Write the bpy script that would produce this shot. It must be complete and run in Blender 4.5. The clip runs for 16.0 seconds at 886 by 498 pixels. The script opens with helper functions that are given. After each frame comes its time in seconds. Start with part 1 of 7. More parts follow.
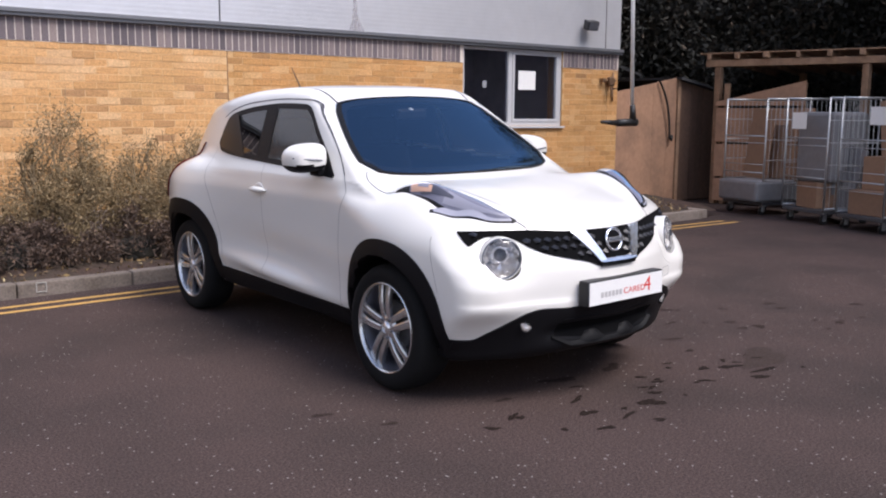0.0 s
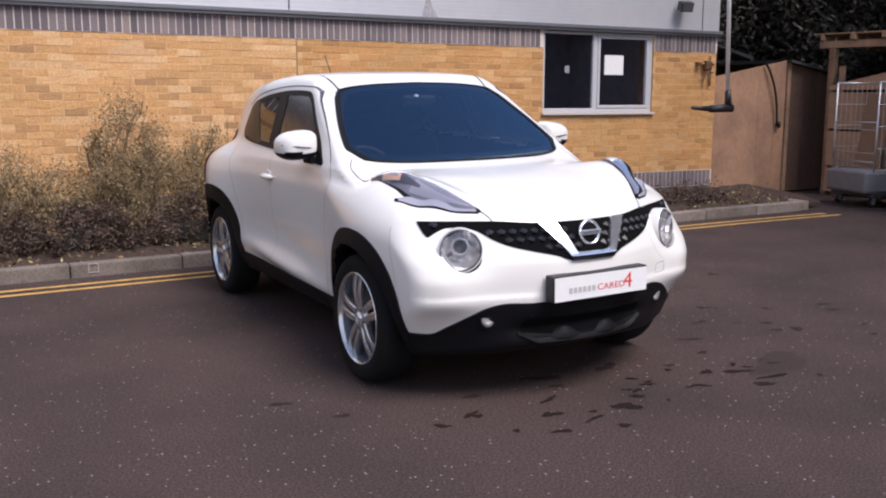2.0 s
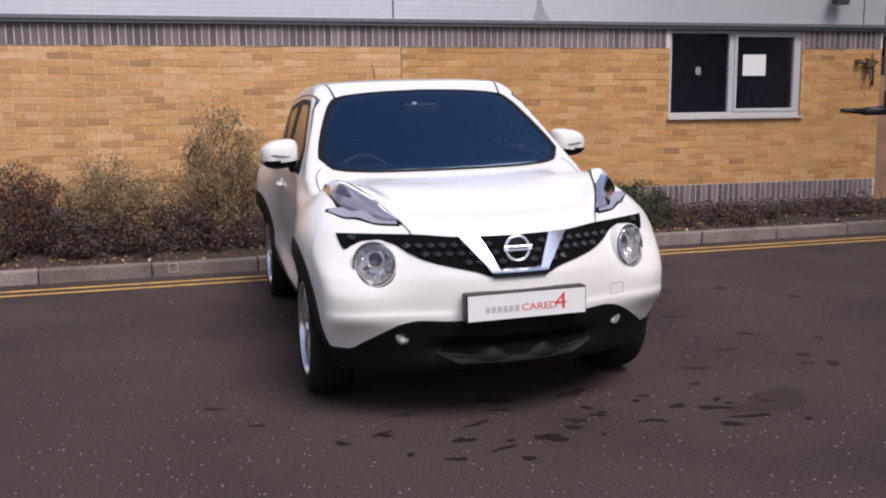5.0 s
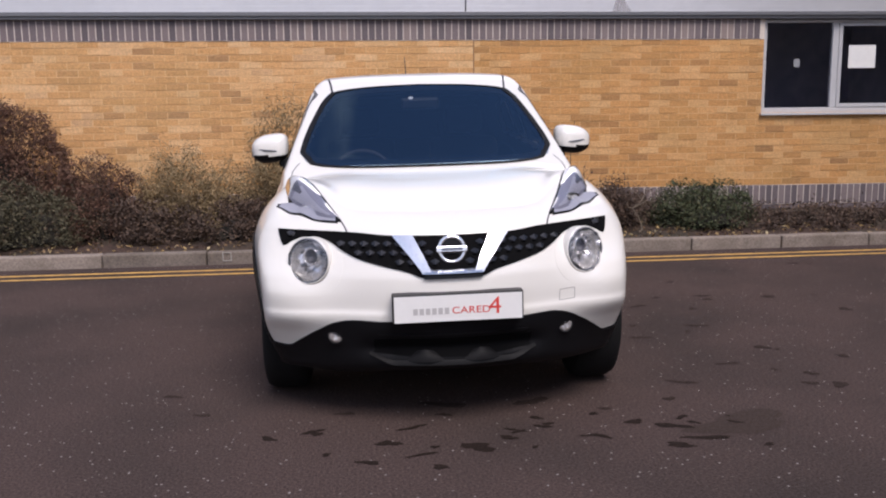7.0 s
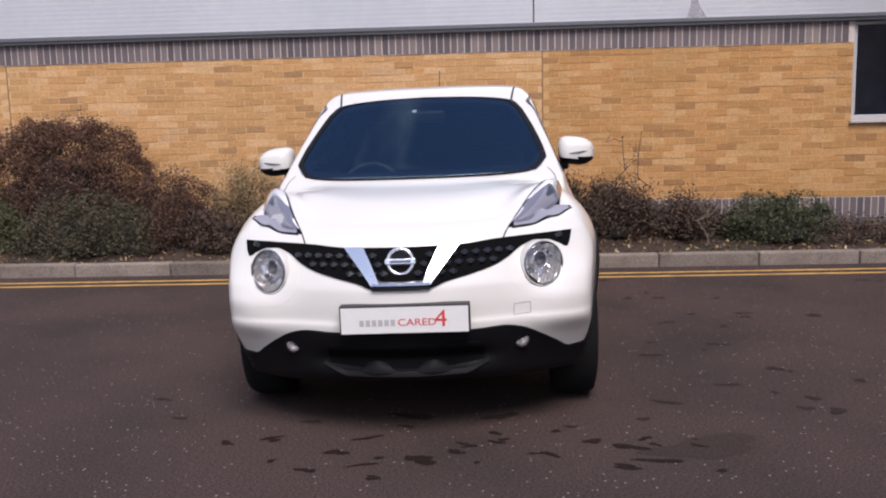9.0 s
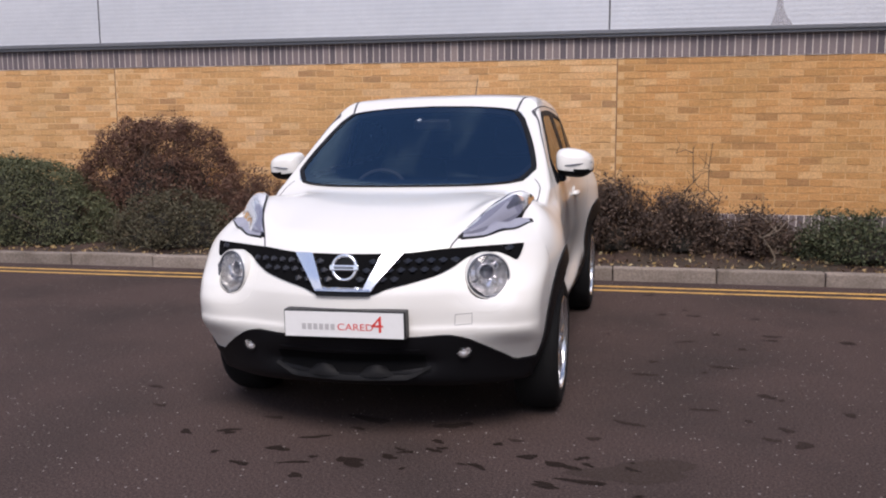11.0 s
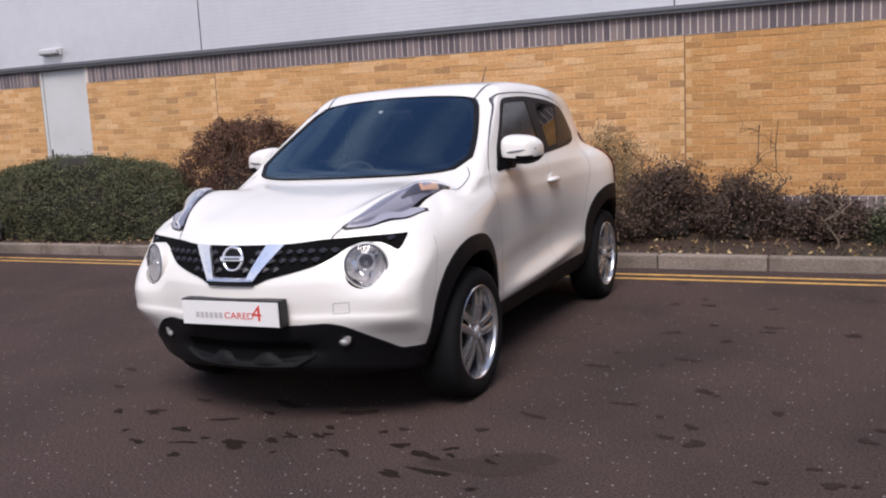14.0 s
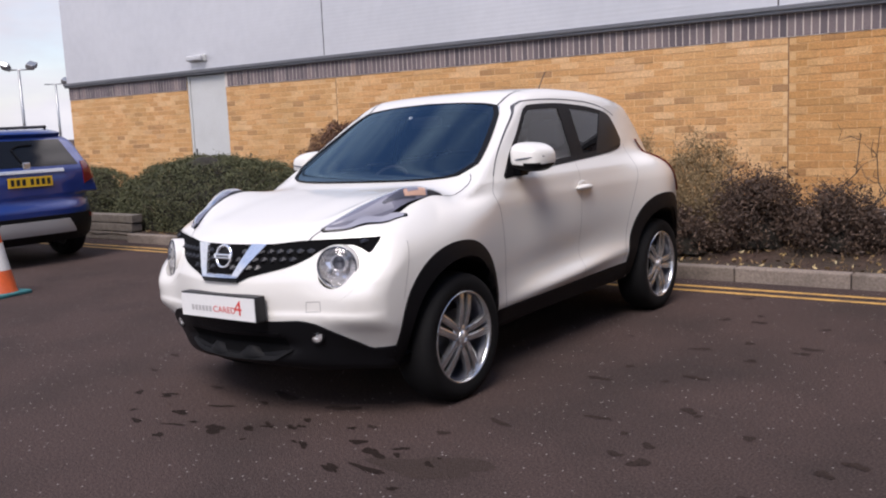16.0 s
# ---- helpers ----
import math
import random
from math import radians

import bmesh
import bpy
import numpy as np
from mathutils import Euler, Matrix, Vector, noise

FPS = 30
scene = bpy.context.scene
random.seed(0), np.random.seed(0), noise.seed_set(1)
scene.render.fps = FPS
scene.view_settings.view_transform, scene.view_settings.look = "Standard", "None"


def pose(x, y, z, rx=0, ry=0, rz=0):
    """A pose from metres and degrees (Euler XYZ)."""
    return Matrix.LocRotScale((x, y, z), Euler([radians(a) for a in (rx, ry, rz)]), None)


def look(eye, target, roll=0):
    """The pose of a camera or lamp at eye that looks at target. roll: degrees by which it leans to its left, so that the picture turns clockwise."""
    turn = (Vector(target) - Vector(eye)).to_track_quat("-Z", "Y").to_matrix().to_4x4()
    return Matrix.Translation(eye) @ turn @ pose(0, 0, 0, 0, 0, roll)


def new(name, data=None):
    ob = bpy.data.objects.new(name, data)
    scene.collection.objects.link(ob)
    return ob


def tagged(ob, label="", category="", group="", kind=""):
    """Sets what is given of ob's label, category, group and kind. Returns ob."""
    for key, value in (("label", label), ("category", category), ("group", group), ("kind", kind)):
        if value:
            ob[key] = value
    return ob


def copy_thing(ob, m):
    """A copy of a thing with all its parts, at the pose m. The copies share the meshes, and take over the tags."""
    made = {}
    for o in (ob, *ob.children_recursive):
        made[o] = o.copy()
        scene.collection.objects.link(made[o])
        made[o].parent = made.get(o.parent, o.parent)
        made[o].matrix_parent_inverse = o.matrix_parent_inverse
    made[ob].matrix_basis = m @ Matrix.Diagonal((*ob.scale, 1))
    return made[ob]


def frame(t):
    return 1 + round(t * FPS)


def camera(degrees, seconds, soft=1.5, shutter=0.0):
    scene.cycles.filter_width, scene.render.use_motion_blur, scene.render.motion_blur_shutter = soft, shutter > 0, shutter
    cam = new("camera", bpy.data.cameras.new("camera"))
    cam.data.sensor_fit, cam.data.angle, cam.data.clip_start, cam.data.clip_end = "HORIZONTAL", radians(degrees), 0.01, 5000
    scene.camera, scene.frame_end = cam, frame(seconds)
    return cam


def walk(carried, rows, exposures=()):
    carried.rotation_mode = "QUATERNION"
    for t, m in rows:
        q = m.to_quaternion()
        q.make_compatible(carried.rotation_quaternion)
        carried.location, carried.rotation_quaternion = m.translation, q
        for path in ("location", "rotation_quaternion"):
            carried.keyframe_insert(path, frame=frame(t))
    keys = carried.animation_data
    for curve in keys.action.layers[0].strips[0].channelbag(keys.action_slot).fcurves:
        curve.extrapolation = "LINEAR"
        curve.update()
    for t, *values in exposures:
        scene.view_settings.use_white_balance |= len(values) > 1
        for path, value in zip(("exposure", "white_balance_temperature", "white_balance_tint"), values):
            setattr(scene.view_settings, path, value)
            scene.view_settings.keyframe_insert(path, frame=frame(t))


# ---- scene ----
# World: x along the brick wall, y towards it, car in the middle, z up.
cam = camera(51.6, 16.0, 2.05)
METRES, EYE, TILT, LEAN, TURN = 7.692, 1.445, -2.3, -1.8, -37.8
ROWS = [
    (0.0, 0.0, 0.0, 0.0, -0.15, -6.12, 1.44),
    (0.5, 0.0355, -0.0065, -0.0009, 2.8, -6.57, 1.57),
    (1.0, 0.0631, -0.0027, -0.0028, 5.74, -6.82, 1.73),
    (1.5, 0.0864, 0.0144, -0.0043, 7.82, -7.17, 0.61),
    (2.0, 0.1115, 0.0262, -0.0025, 8.88, -6.7, 1.36),
    (2.5, 0.1469, 0.0319, -0.0026, 11.09, -6.56, 1.18),
    (3.0, 0.1718, 0.0429, -0.004, 13.86, -6.62, 0.98),
    (3.5, 0.1963, 0.0659, -0.0036, 16.25, -6.35, 0.22),
    (4.0, 0.2238, 0.0778, -0.0045, 18.16, -6.37, 0.91),
    (6.5, 0.3673, 0.1437, -0.0011, 31.12, -5.95, 0.54),
    (7.0, 0.3879, 0.169, -0.0039, 33.01, -6.32, 0.79),
    (7.5, 0.4026, 0.1906, -0.0004, 35.16, -5.74, 0.72),
    (8.0, 0.4368, 0.1971, -0.0003, 38.48, -5.22, 0.22),
    (8.5, 0.4625, 0.2103, -0.0006, 40.28, -5.76, 1.62),
    (9.0, 0.4762, 0.2346, -0.0044, 42.02, -5.5, 1.14),
    (11.5, 0.5822, 0.3374, 0.0009, 53.44, -5.32, 0.22),
    (12.0, 0.5999, 0.3617, -0.0007, 55.17, -5.29, 0.72),
    (12.5, 0.6265, 0.3868, -0.0012, 58.01, -5.24, -0.38),
    (13.0, 0.6357, 0.4165, -0.0043, 59.98, -5.1, -0.15),
    (13.5, 0.65, 0.4416, 0.0001, 62.54, -5.9, 0.43),
    (14.0, 0.6675, 0.4727, -0.0005, 63.88, -5.92, 1.53),
    (14.5, 0.6895, 0.4991, -0.0008, 67.43, -6.5, 1.23),
    (15.0, 0.7004, 0.5267, -0.0032, 71.43, -5.79, 0.76),
    (15.5, 0.7055, 0.5547, 0.0004, 73.4, -6.17, 0.54),
    (16.0, 0.7228, 0.5895, 0.0007, 75.38, -5.62, 0.73),
]
walk(cam, [(t, pose(-3.513, -5.16, EYE, TILT, LEAN, TURN) @ pose(METRES * x, METRES * y, METRES * z, 90 + pitch, roll, yaw)) for t, x, y, z, yaw, pitch, roll in ROWS],
     [(0, 0.66, 6330, 17), (1.5, 0.61, 6360, 18), (3.5, 0.26, 6440, 19), (8, 0.25, 6500, 19), (12, 0.30, 6480, 18), (16, 0.33, 6480, 18)])

# ---- light: bright cloudy day, soft high sun from the open side ----
world = bpy.data.worlds.new("sky")
scene.world = world
world.use_nodes = True
wn, wl = world.node_tree.nodes, world.node_tree.links
wn.clear()
SUN_ELEV = radians(54)
sky = wn.new("ShaderNodeTexSky")
sky.sky_type, sky.sun_disc, sky.sun_elevation, sky.sun_rotation = "NISHITA", False, SUN_ELEV, radians(162)
coord = wn.new("ShaderNodeTexCoord")
squash = wn.new("ShaderNodeMapping")
squash.inputs["Scale"].default_value = (1.0, 1.0, 3.0)
cloud = wn.new("ShaderNodeTexNoise")
cloud.inputs["Scale"].default_value, cloud.inputs["Detail"].default_value, cloud.inputs["Roughness"].default_value = 2.6, 8.0, 0.56
height = wn.new("ShaderNodeSeparateXYZ")
thin = wn.new("ShaderNodeMapRange")
thin.inputs["From Min"].default_value, thin.inputs["From Max"].default_value = 0.15, 0.95
thin.inputs["To Min"].default_value, thin.inputs["To Max"].default_value = 0.06, -0.28
lessen = wn.new("ShaderNodeMath")
ramp = wn.new("ShaderNodeValToRGB")
ramp.color_ramp.elements[0].position, ramp.color_ramp.elements[1].position = 0.36, 0.62
shade = wn.new("ShaderNodeTexNoise")
shade.inputs["Scale"].default_value, shade.inputs["Detail"].default_value = 5.0, 6.0
grey = wn.new("ShaderNodeMix")
grey.data_type = "RGBA"
grey.inputs[6].default_value, grey.inputs[7].default_value = (2.5, 2.75, 3.3, 1), (6.0, 5.95, 5.9, 1)
mix = wn.new("ShaderNodeMix")
mix.data_type = "RGBA"
back = wn.new("ShaderNodeBackground")
back.inputs["Strength"].default_value = 0.15
out = wn.new("ShaderNodeOutputWorld")
wl.new(coord.outputs["Generated"], squash.inputs["Vector"])
wl.new(squash.outputs["Vector"], cloud.inputs["Vector"])
wl.new(squash.outputs["Vector"], shade.inputs["Vector"])
wl.new(coord.outputs["Generated"], height.inputs[0])
wl.new(height.outputs["Z"], thin.inputs["Value"])
wl.new(cloud.outputs["Fac"], lessen.inputs[0])
wl.new(thin.outputs[0], lessen.inputs[1])
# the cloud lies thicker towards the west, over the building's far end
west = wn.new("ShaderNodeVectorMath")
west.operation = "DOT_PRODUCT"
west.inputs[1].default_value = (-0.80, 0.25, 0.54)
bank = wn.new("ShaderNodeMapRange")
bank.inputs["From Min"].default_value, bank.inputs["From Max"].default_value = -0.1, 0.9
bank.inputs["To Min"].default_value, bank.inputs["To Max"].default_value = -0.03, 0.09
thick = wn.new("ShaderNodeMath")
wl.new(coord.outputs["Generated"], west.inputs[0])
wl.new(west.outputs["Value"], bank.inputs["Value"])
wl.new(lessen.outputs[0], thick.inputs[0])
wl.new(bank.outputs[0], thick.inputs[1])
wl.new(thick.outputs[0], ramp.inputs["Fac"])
wl.new(shade.outputs["Fac"], grey.inputs[0])
wl.new(ramp.outputs["Color"], mix.inputs[0])
wl.new(sky.outputs["Color"], mix.inputs[6])
wl.new(grey.outputs[2], mix.inputs[7])
wl.new(mix.outputs[2], back.inputs["Color"])
wl.new(back.outputs["Background"], out.inputs["Surface"])
lamp = bpy.data.lights.new("sun", "SUN")
lamp.energy, lamp.angle, lamp.color = 2.7, radians(30), (1.0, 0.95, 0.88)
sun = new("sun", lamp)
# the veiled sun stands behind the camera's path, a little to the right
sun.matrix_world = look((2.6, -8.0, 11.5), (0, 0, 0))

# ---- materials ----
def material(name, base, rough=0.6, metal=0.0, grain=0.0, scale=40.0, spots=None, spot_scale=3.0, spot_amount=0.5, bump=0.0, bump_scale=80.0, coat=0.0, vary=0.0, island=0.0, spec=0.5, alpha=1.0):
    """Principled surface with grain, larger stains, fine relief and, if asked, a random tone per object or per island."""
    m = bpy.data.materials.new(name)
    m.use_nodes = True
    n, l = m.node_tree.nodes, m.node_tree.links
    p = n["Principled BSDF"]
    p.inputs["Roughness"].default_value, p.inputs["Metallic"].default_value = rough, metal
    p.inputs["Coat Weight"].default_value, p.inputs["Coat Roughness"].default_value = coat, 0.04
    p.inputs["Specular IOR Level"].default_value, p.inputs["Alpha"].default_value = spec, alpha
    tc = n.new("ShaderNodeTexCoord")
    geo = n.new("ShaderNodeNewGeometry")
    col = n.new("ShaderNodeRGB")
    col.outputs[0].default_value = (*base, 1)
    src = col.outputs[0]
    if spots:
        t = n.new("ShaderNodeTexNoise")
        t.inputs["Scale"].default_value, t.inputs["Detail"].default_value = spot_scale, 5
        r = n.new("ShaderNodeValToRGB")
        r.color_ramp.elements[0].position, r.color_ramp.elements[1].position = 0.42, 0.68
        k = n.new("ShaderNodeMath")
        k.operation = "MULTIPLY"
        k.inputs[1].default_value = spot_amount
        x = n.new("ShaderNodeMix")
        x.data_type = "RGBA"
        x.inputs[7].default_value = (*spots, 1)
        l.new(geo.outputs["Position"], t.inputs["Vector"])
        l.new(t.outputs["Fac"], r.inputs["Fac"])
        l.new(r.outputs["Color"], k.inputs[0])
        l.new(k.outputs[0], x.inputs[0])
        l.new(src, x.inputs[6])
        src = x.outputs[2]
    if grain:
        t = n.new("ShaderNodeTexNoise")
        t.inputs["Scale"].default_value, t.inputs["Detail"].default_value = scale, 4
        q = n.new("ShaderNodeMapRange")
        q.inputs["To Min"].default_value, q.inputs["To Max"].default_value = 1 - grain, 1 + grain
        q.inputs["From Min"].default_value, q.inputs["From Max"].default_value = 0.25, 0.75
        x = n.new("ShaderNodeVectorMath")
        x.operation = "SCALE"
        l.new(geo.outputs["Position"], t.inputs["Vector"])
        l.new(t.outputs["Fac"], q.inputs["Value"])
        l.new(src, x.inputs[0])
        l.new(q.outputs[0], x.inputs["Scale"])
        src = x.outputs[0]
    if vary or island:
        q = n.new("ShaderNodeMapRange")
        a = vary or island
        q.inputs["To Min"].default_value, q.inputs["To Max"].default_value = 1 - a, 1 + a
        x = n.new("ShaderNodeVectorMath")
        x.operation = "SCALE"
        if vary:
            l.new(n.new("ShaderNodeObjectInfo").outputs["Random"], q.inputs["Value"])
        else:
            l.new(geo.outputs["Random Per Island"], q.inputs["Value"])
        l.new(src, x.inputs[0])
        l.new(q.outputs[0], x.inputs["Scale"])
        src = x.outputs[0]
    l.new(src, p.inputs["Base Color"])
    if bump:
        t = n.new("ShaderNodeTexNoise")
        t.inputs["Scale"].default_value, t.inputs["Detail"].default_value = bump_scale, 5
        b = n.new("ShaderNodeBump")
        b.inputs["Strength"].default_value, b.inputs["Distance"].default_value = bump, 0.01
        l.new(geo.outputs["Position"], t.inputs["Vector"])
        l.new(t.outputs["Fac"], b.inputs["Height"])
        l.new(b.outputs["Normal"], p.inputs["Normal"])
    return m


def ramped(name, stops, island, rough=0.85, grain=0.15, scale=60.0, bump=0.4, bump_scale=60.0, spots=None, spot_scale=1.1, spot_amount=0.4):
    """A surface whose tone is drawn at random, per object or per island, from a row of colours."""
    m = material(name, (1, 1, 1), rough, grain=grain, scale=scale, bump=bump, bump_scale=bump_scale, spots=spots, spot_scale=spot_scale, spot_amount=spot_amount)
    n, l = m.node_tree.nodes, m.node_tree.links
    r = n.new("ShaderNodeValToRGB")
    r.color_ramp.interpolation = "LINEAR"
    while len(r.color_ramp.elements) < len(stops):
        r.color_ramp.elements.new(0.5)
    for e, (pos, c) in zip(r.color_ramp.elements, stops):
        e.position, e.color = pos, (*c, 1)
    src = n.new("ShaderNodeNewGeometry").outputs["Random Per Island"] if island else n.new("ShaderNodeObjectInfo").outputs["Random"]
    l.new(src, r.inputs["Fac"])
    old = [k for k in n if k.type == "RGB"][0]
    for link in list(old.outputs[0].links):
        l.new(r.outputs["Color"], link.to_socket)
    return m


def glass(name, tint, gloss_rough=0.02, ior=1.5, sheen=(1, 1, 1)):
    m = bpy.data.materials.new(name)
    m.use_nodes = True
    n, l = m.node_tree.nodes, m.node_tree.links
    n.clear()
    t, g, f, x, o = (n.new("ShaderNode" + k) for k in ("BsdfTransparent", "BsdfGlossy", "Fresnel", "MixShader", "OutputMaterial"))
    t.inputs["Color"].default_value = (*tint, 1)
    g.inputs["Roughness"].default_value = gloss_rough
    g.inputs["Color"].default_value = (*sheen, 1)
    f.inputs["IOR"].default_value = ior
    l.new(f.outputs[0], x.inputs[0])
    l.new(t.outputs[0], x.inputs[1])
    l.new(g.outputs[0], x.inputs[2])
    l.new(x.outputs[0], o.inputs["Surface"])
    return m


BRICKS = [(0.0, (0.34, 0.19, 0.09)), (0.06, (0.43, 0.235, 0.10)), (0.14, (0.51, 0.28, 0.112)), (0.35, (0.560, 0.305, 0.122)), (0.60, (0.598, 0.332, 0.138)), (0.80, (0.635, 0.378, 0.178)), (0.94, (0.67, 0.425, 0.215)), (1.0, (0.55, 0.335, 0.17))]
M_BRICK = ramped("buff_brick", BRICKS, False, bump=0.5, grain=0.24, spots=(0.46, 0.275, 0.108), spot_scale=1.6, spot_amount=0.5)
# darker, more orange copies: the right-hand wall's shade put into brick and mortar
BRICKS_SHADED = [(p, (c[0] * 0.91, c[1] * 0.85, c[2] * 0.75)) for p, c in BRICKS]
M_BRICK_SHADED = ramped("shaded_brick", BRICKS_SHADED, False, bump=0.5, grain=0.24, spots=(0.41, 0.235, 0.082), spot_scale=1.6, spot_amount=0.5)
M_BRICK_SHADED_FAR = ramped("shaded_brick_far", BRICKS_SHADED, True, bump=0.5, grain=0.24, spots=(0.41, 0.235, 0.082), spot_scale=1.6, spot_amount=0.5)
M_MORTAR_SHADED = material("shaded_mortar", (0.59, 0.365, 0.17), 0.95, grain=0.2, scale=120, bump=0.4)
M_BRICK_FAR = ramped("buff_brick_far", BRICKS, True, bump=0.5, grain=0.24, spots=(0.46, 0.275, 0.108), spot_scale=1.6, spot_amount=0.5)
BLUE = [(0.0, (0.10, 0.083, 0.092)), (0.5, (0.155, 0.125, 0.132)), (0.9, (0.20, 0.16, 0.16)), (1.0, (0.26, 0.205, 0.19))]
M_SOLDIER = ramped("blue_brick", BLUE, True, rough=0.7, bump=0.3)
M_MORTAR = material("mortar", (0.66, 0.43, 0.22), 0.95, grain=0.2, scale=120, bump=0.4)
M_MORTAR_PALE = material("pale_mortar", (0.63, 0.56, 0.50), 0.95, grain=0.2, scale=120, bump=0.4)
M_CLAD = material("white_steel_cladding", (0.67, 0.675, 0.70), 0.38, metal=0.5, grain=0.03, scale=8, spots=(0.57, 0.58, 0.61), spot_scale=0.8, spot_amount=0.5)
M_FLASH = material("grey_flashing", (0.16, 0.165, 0.18), 0.45, metal=0.3, grain=0.06)
M_SEAM = material("dark_seam", (0.06, 0.06, 0.07), 0.7)
M_ASPHALT = material("asphalt", (0.071, 0.0495, 0.0445), 0.92, grain=0.6, scale=90, spots=(0.044, 0.034, 0.031), spot_scale=0.9, spot_amount=0.8, bump=0.9, bump_scale=110, spec=0.12)
M_STAIN = material("oil_stain", (0.020, 0.0135, 0.011), 0.85, grain=0.4, scale=60, bump=0.6, bump_scale=110, spec=0.1)
M_FAINT = material("faint_damp_spot", (0.034, 0.0235, 0.020), 0.92, grain=0.5, scale=80, bump=0.8, bump_scale=110, spec=0.12)
M_KERB = material("concrete_kerb", (0.215, 0.178, 0.150), 0.9, grain=0.3, scale=50, spots=(0.125, 0.100, 0.08), spot_scale=3.5, spot_amount=0.8, bump=0.5, vary=0.22)
M_YELLOW = material("yellow_road_paint", (0.55, 0.32, 0.085), 0.85, grain=0.3, scale=50, spots=(0.20, 0.13, 0.06), spot_scale=9, spot_amount=0.6, bump=0.4)
M_SOIL = material("soil", (0.048, 0.027, 0.019), 0.95, grain=0.5, scale=30, spots=(0.026, 0.028, 0.015), spot_scale=2, spot_amount=0.6, bump=1.0, bump_scale=25)
M_WHITE_FRAME = material("white_upvc", (0.48, 0.485, 0.50), 0.35, grain=0.04)
M_DOOR = material("pale_grey_steel_door", (0.55, 0.56, 0.55), 0.45, grain=0.04, spots=(0.45, 0.45, 0.43), spot_scale=2, spot_amount=0.4)
M_PAPER = material("paper", (0.75, 0.75, 0.74), 0.8, grain=0.03)
M_PANE = glass("window_glass", (0.62, 0.64, 0.74), 0.22, 1.33)
M_ROOM = material("dark_room", (0.75, 0.76, 0.78), 0.8, grain=0.2, scale=6)
M_BLACK = material("black_plastic", (0.012, 0.012, 0.013), 0.5, grain=0.1, scale=200, bump=0.15, bump_scale=400)
M_STEEL = material("galvanised_steel", (0.40, 0.41, 0.42), 0.4, metal=0.7, grain=0.15, scale=60)
M_POLE = material("white_painted_pole", (0.68, 0.68, 0.67), 0.4, grain=0.06)
M_PATCH = material("worn_dark_patch", (0.050, 0.036, 0.031), 0.9, grain=0.45, scale=90, bump=0.9, bump_scale=110, spec=0.12)

# ---- building tools ----
def link_mesh(name, verts, faces, mat, parent=None, label="", smooth=False):
    me = bpy.data.meshes.new(name)
    me.from_pydata([tuple(v) for v in verts], [], [tuple(f) for f in faces])
    me.validate()
    if smooth:
        me.shade_smooth()
    me.materials.append(mat)
    ob = new(name, me)
    if parent:
        ob.parent = parent
    if label:
        ob["label"] = label
    return ob


def part(name, bm, mat, parent=None, label="", smooth=False):
    me = bpy.data.meshes.new(name)
    bmesh.ops.recalc_face_normals(bm, faces=bm.faces)
    bm.to_mesh(me)
    bm.free()
    if smooth:
        me.shade_smooth()
    me.materials.append(mat)
    ob = new(name, me)
    if parent:
        ob.parent = parent
    if label:
        ob["label"] = label
    return ob


def empty(name, x=0, y=0, z=0, rz=0):
    ob = new(name)
    ob.empty_display_size = 0.2
    ob.matrix_world = pose(x, y, z, 0, 0, rz)
    return ob


def box(bm, lo, hi, bevel=0.0, m=None, segments=2):
    """Adds a box with rounded edges to bm."""
    r = bmesh.ops.create_cube(bm, size=1.0)
    vs = r["verts"]
    c = [(a + b) / 2 for a, b in zip(lo, hi)]
    s = [max(b - a, 1e-4) for a, b in zip(lo, hi)]
    for v in vs:
        v.co = Vector([c[i] + v.co[i] * s[i] for i in range(3)])
    if bevel:
        edges = list({e for v in vs for e in v.link_edges})
        made = bmesh.ops.bevel(bm, geom=edges, offset=bevel, segments=segments, affect="EDGES", profile=0.5)
        vs = list({v for f in made["faces"] for v in f.verts} | {v for v in vs if v.is_valid})
    if m is not None:
        bmesh.ops.transform(bm, matrix=m, verts=vs)
    return vs


def boxed(name, lo, hi, mat, parent=None, bevel=0.004, label="", m=None):
    bm = bmesh.new()
    box(bm, lo, hi, bevel, m)
    return part(name, bm, mat, parent, label)


def rod(bm, a, b, r, r2=None, sides=8):
    """Adds a tapered round bar from a to b."""
    a, b = Vector(a), Vector(b)
    d = b - a
    m = Matrix.Translation((a + b) / 2) @ d.to_track_quat("Z", "Y").to_matrix().to_4x4()
    bmesh.ops.create_cone(bm, cap_ends=True, segments=sides, radius1=r, radius2=r if r2 is None else r2, depth=d.length, matrix=m)


def lathe(bm, profile, sides=32, m=None):
    """Turns (radius, height) pairs about z."""
    rings = []
    for r, z in profile:
        ring = []
        for i in range(sides):
            a = 2 * math.pi * i / sides
            co = Vector((r * math.cos(a), r * math.sin(a), z))
            ring.append(bm.verts.new(m @ co if m else co))
        rings.append(ring)
    for p, q in zip(rings, rings[1:]):
        for i in range(sides):
            j = (i + 1) % sides
            bm.faces.new((p[i], p[j], q[j], q[i]))


def cube_faces(o):
    return [(o, o + 3, o + 2, o + 1), (o + 4, o + 5, o + 6, o + 7), (o, o + 1, o + 5, o + 4), (o + 1, o + 2, o + 6, o + 5), (o + 2, o + 3, o + 7, o + 6), (o + 3, o, o + 4, o + 7)]


def cube_verts(lo, hi):
    (a, b, c), (d, e, f) = lo, hi
    return [(a, b, c), (d, b, c), (d, e, c), (a, e, c), (a, b, f), (d, b, f), (d, e, f), (a, e, f)]

# ---- setting ----
WALL_Y = 4.19
rng = random.Random(4)


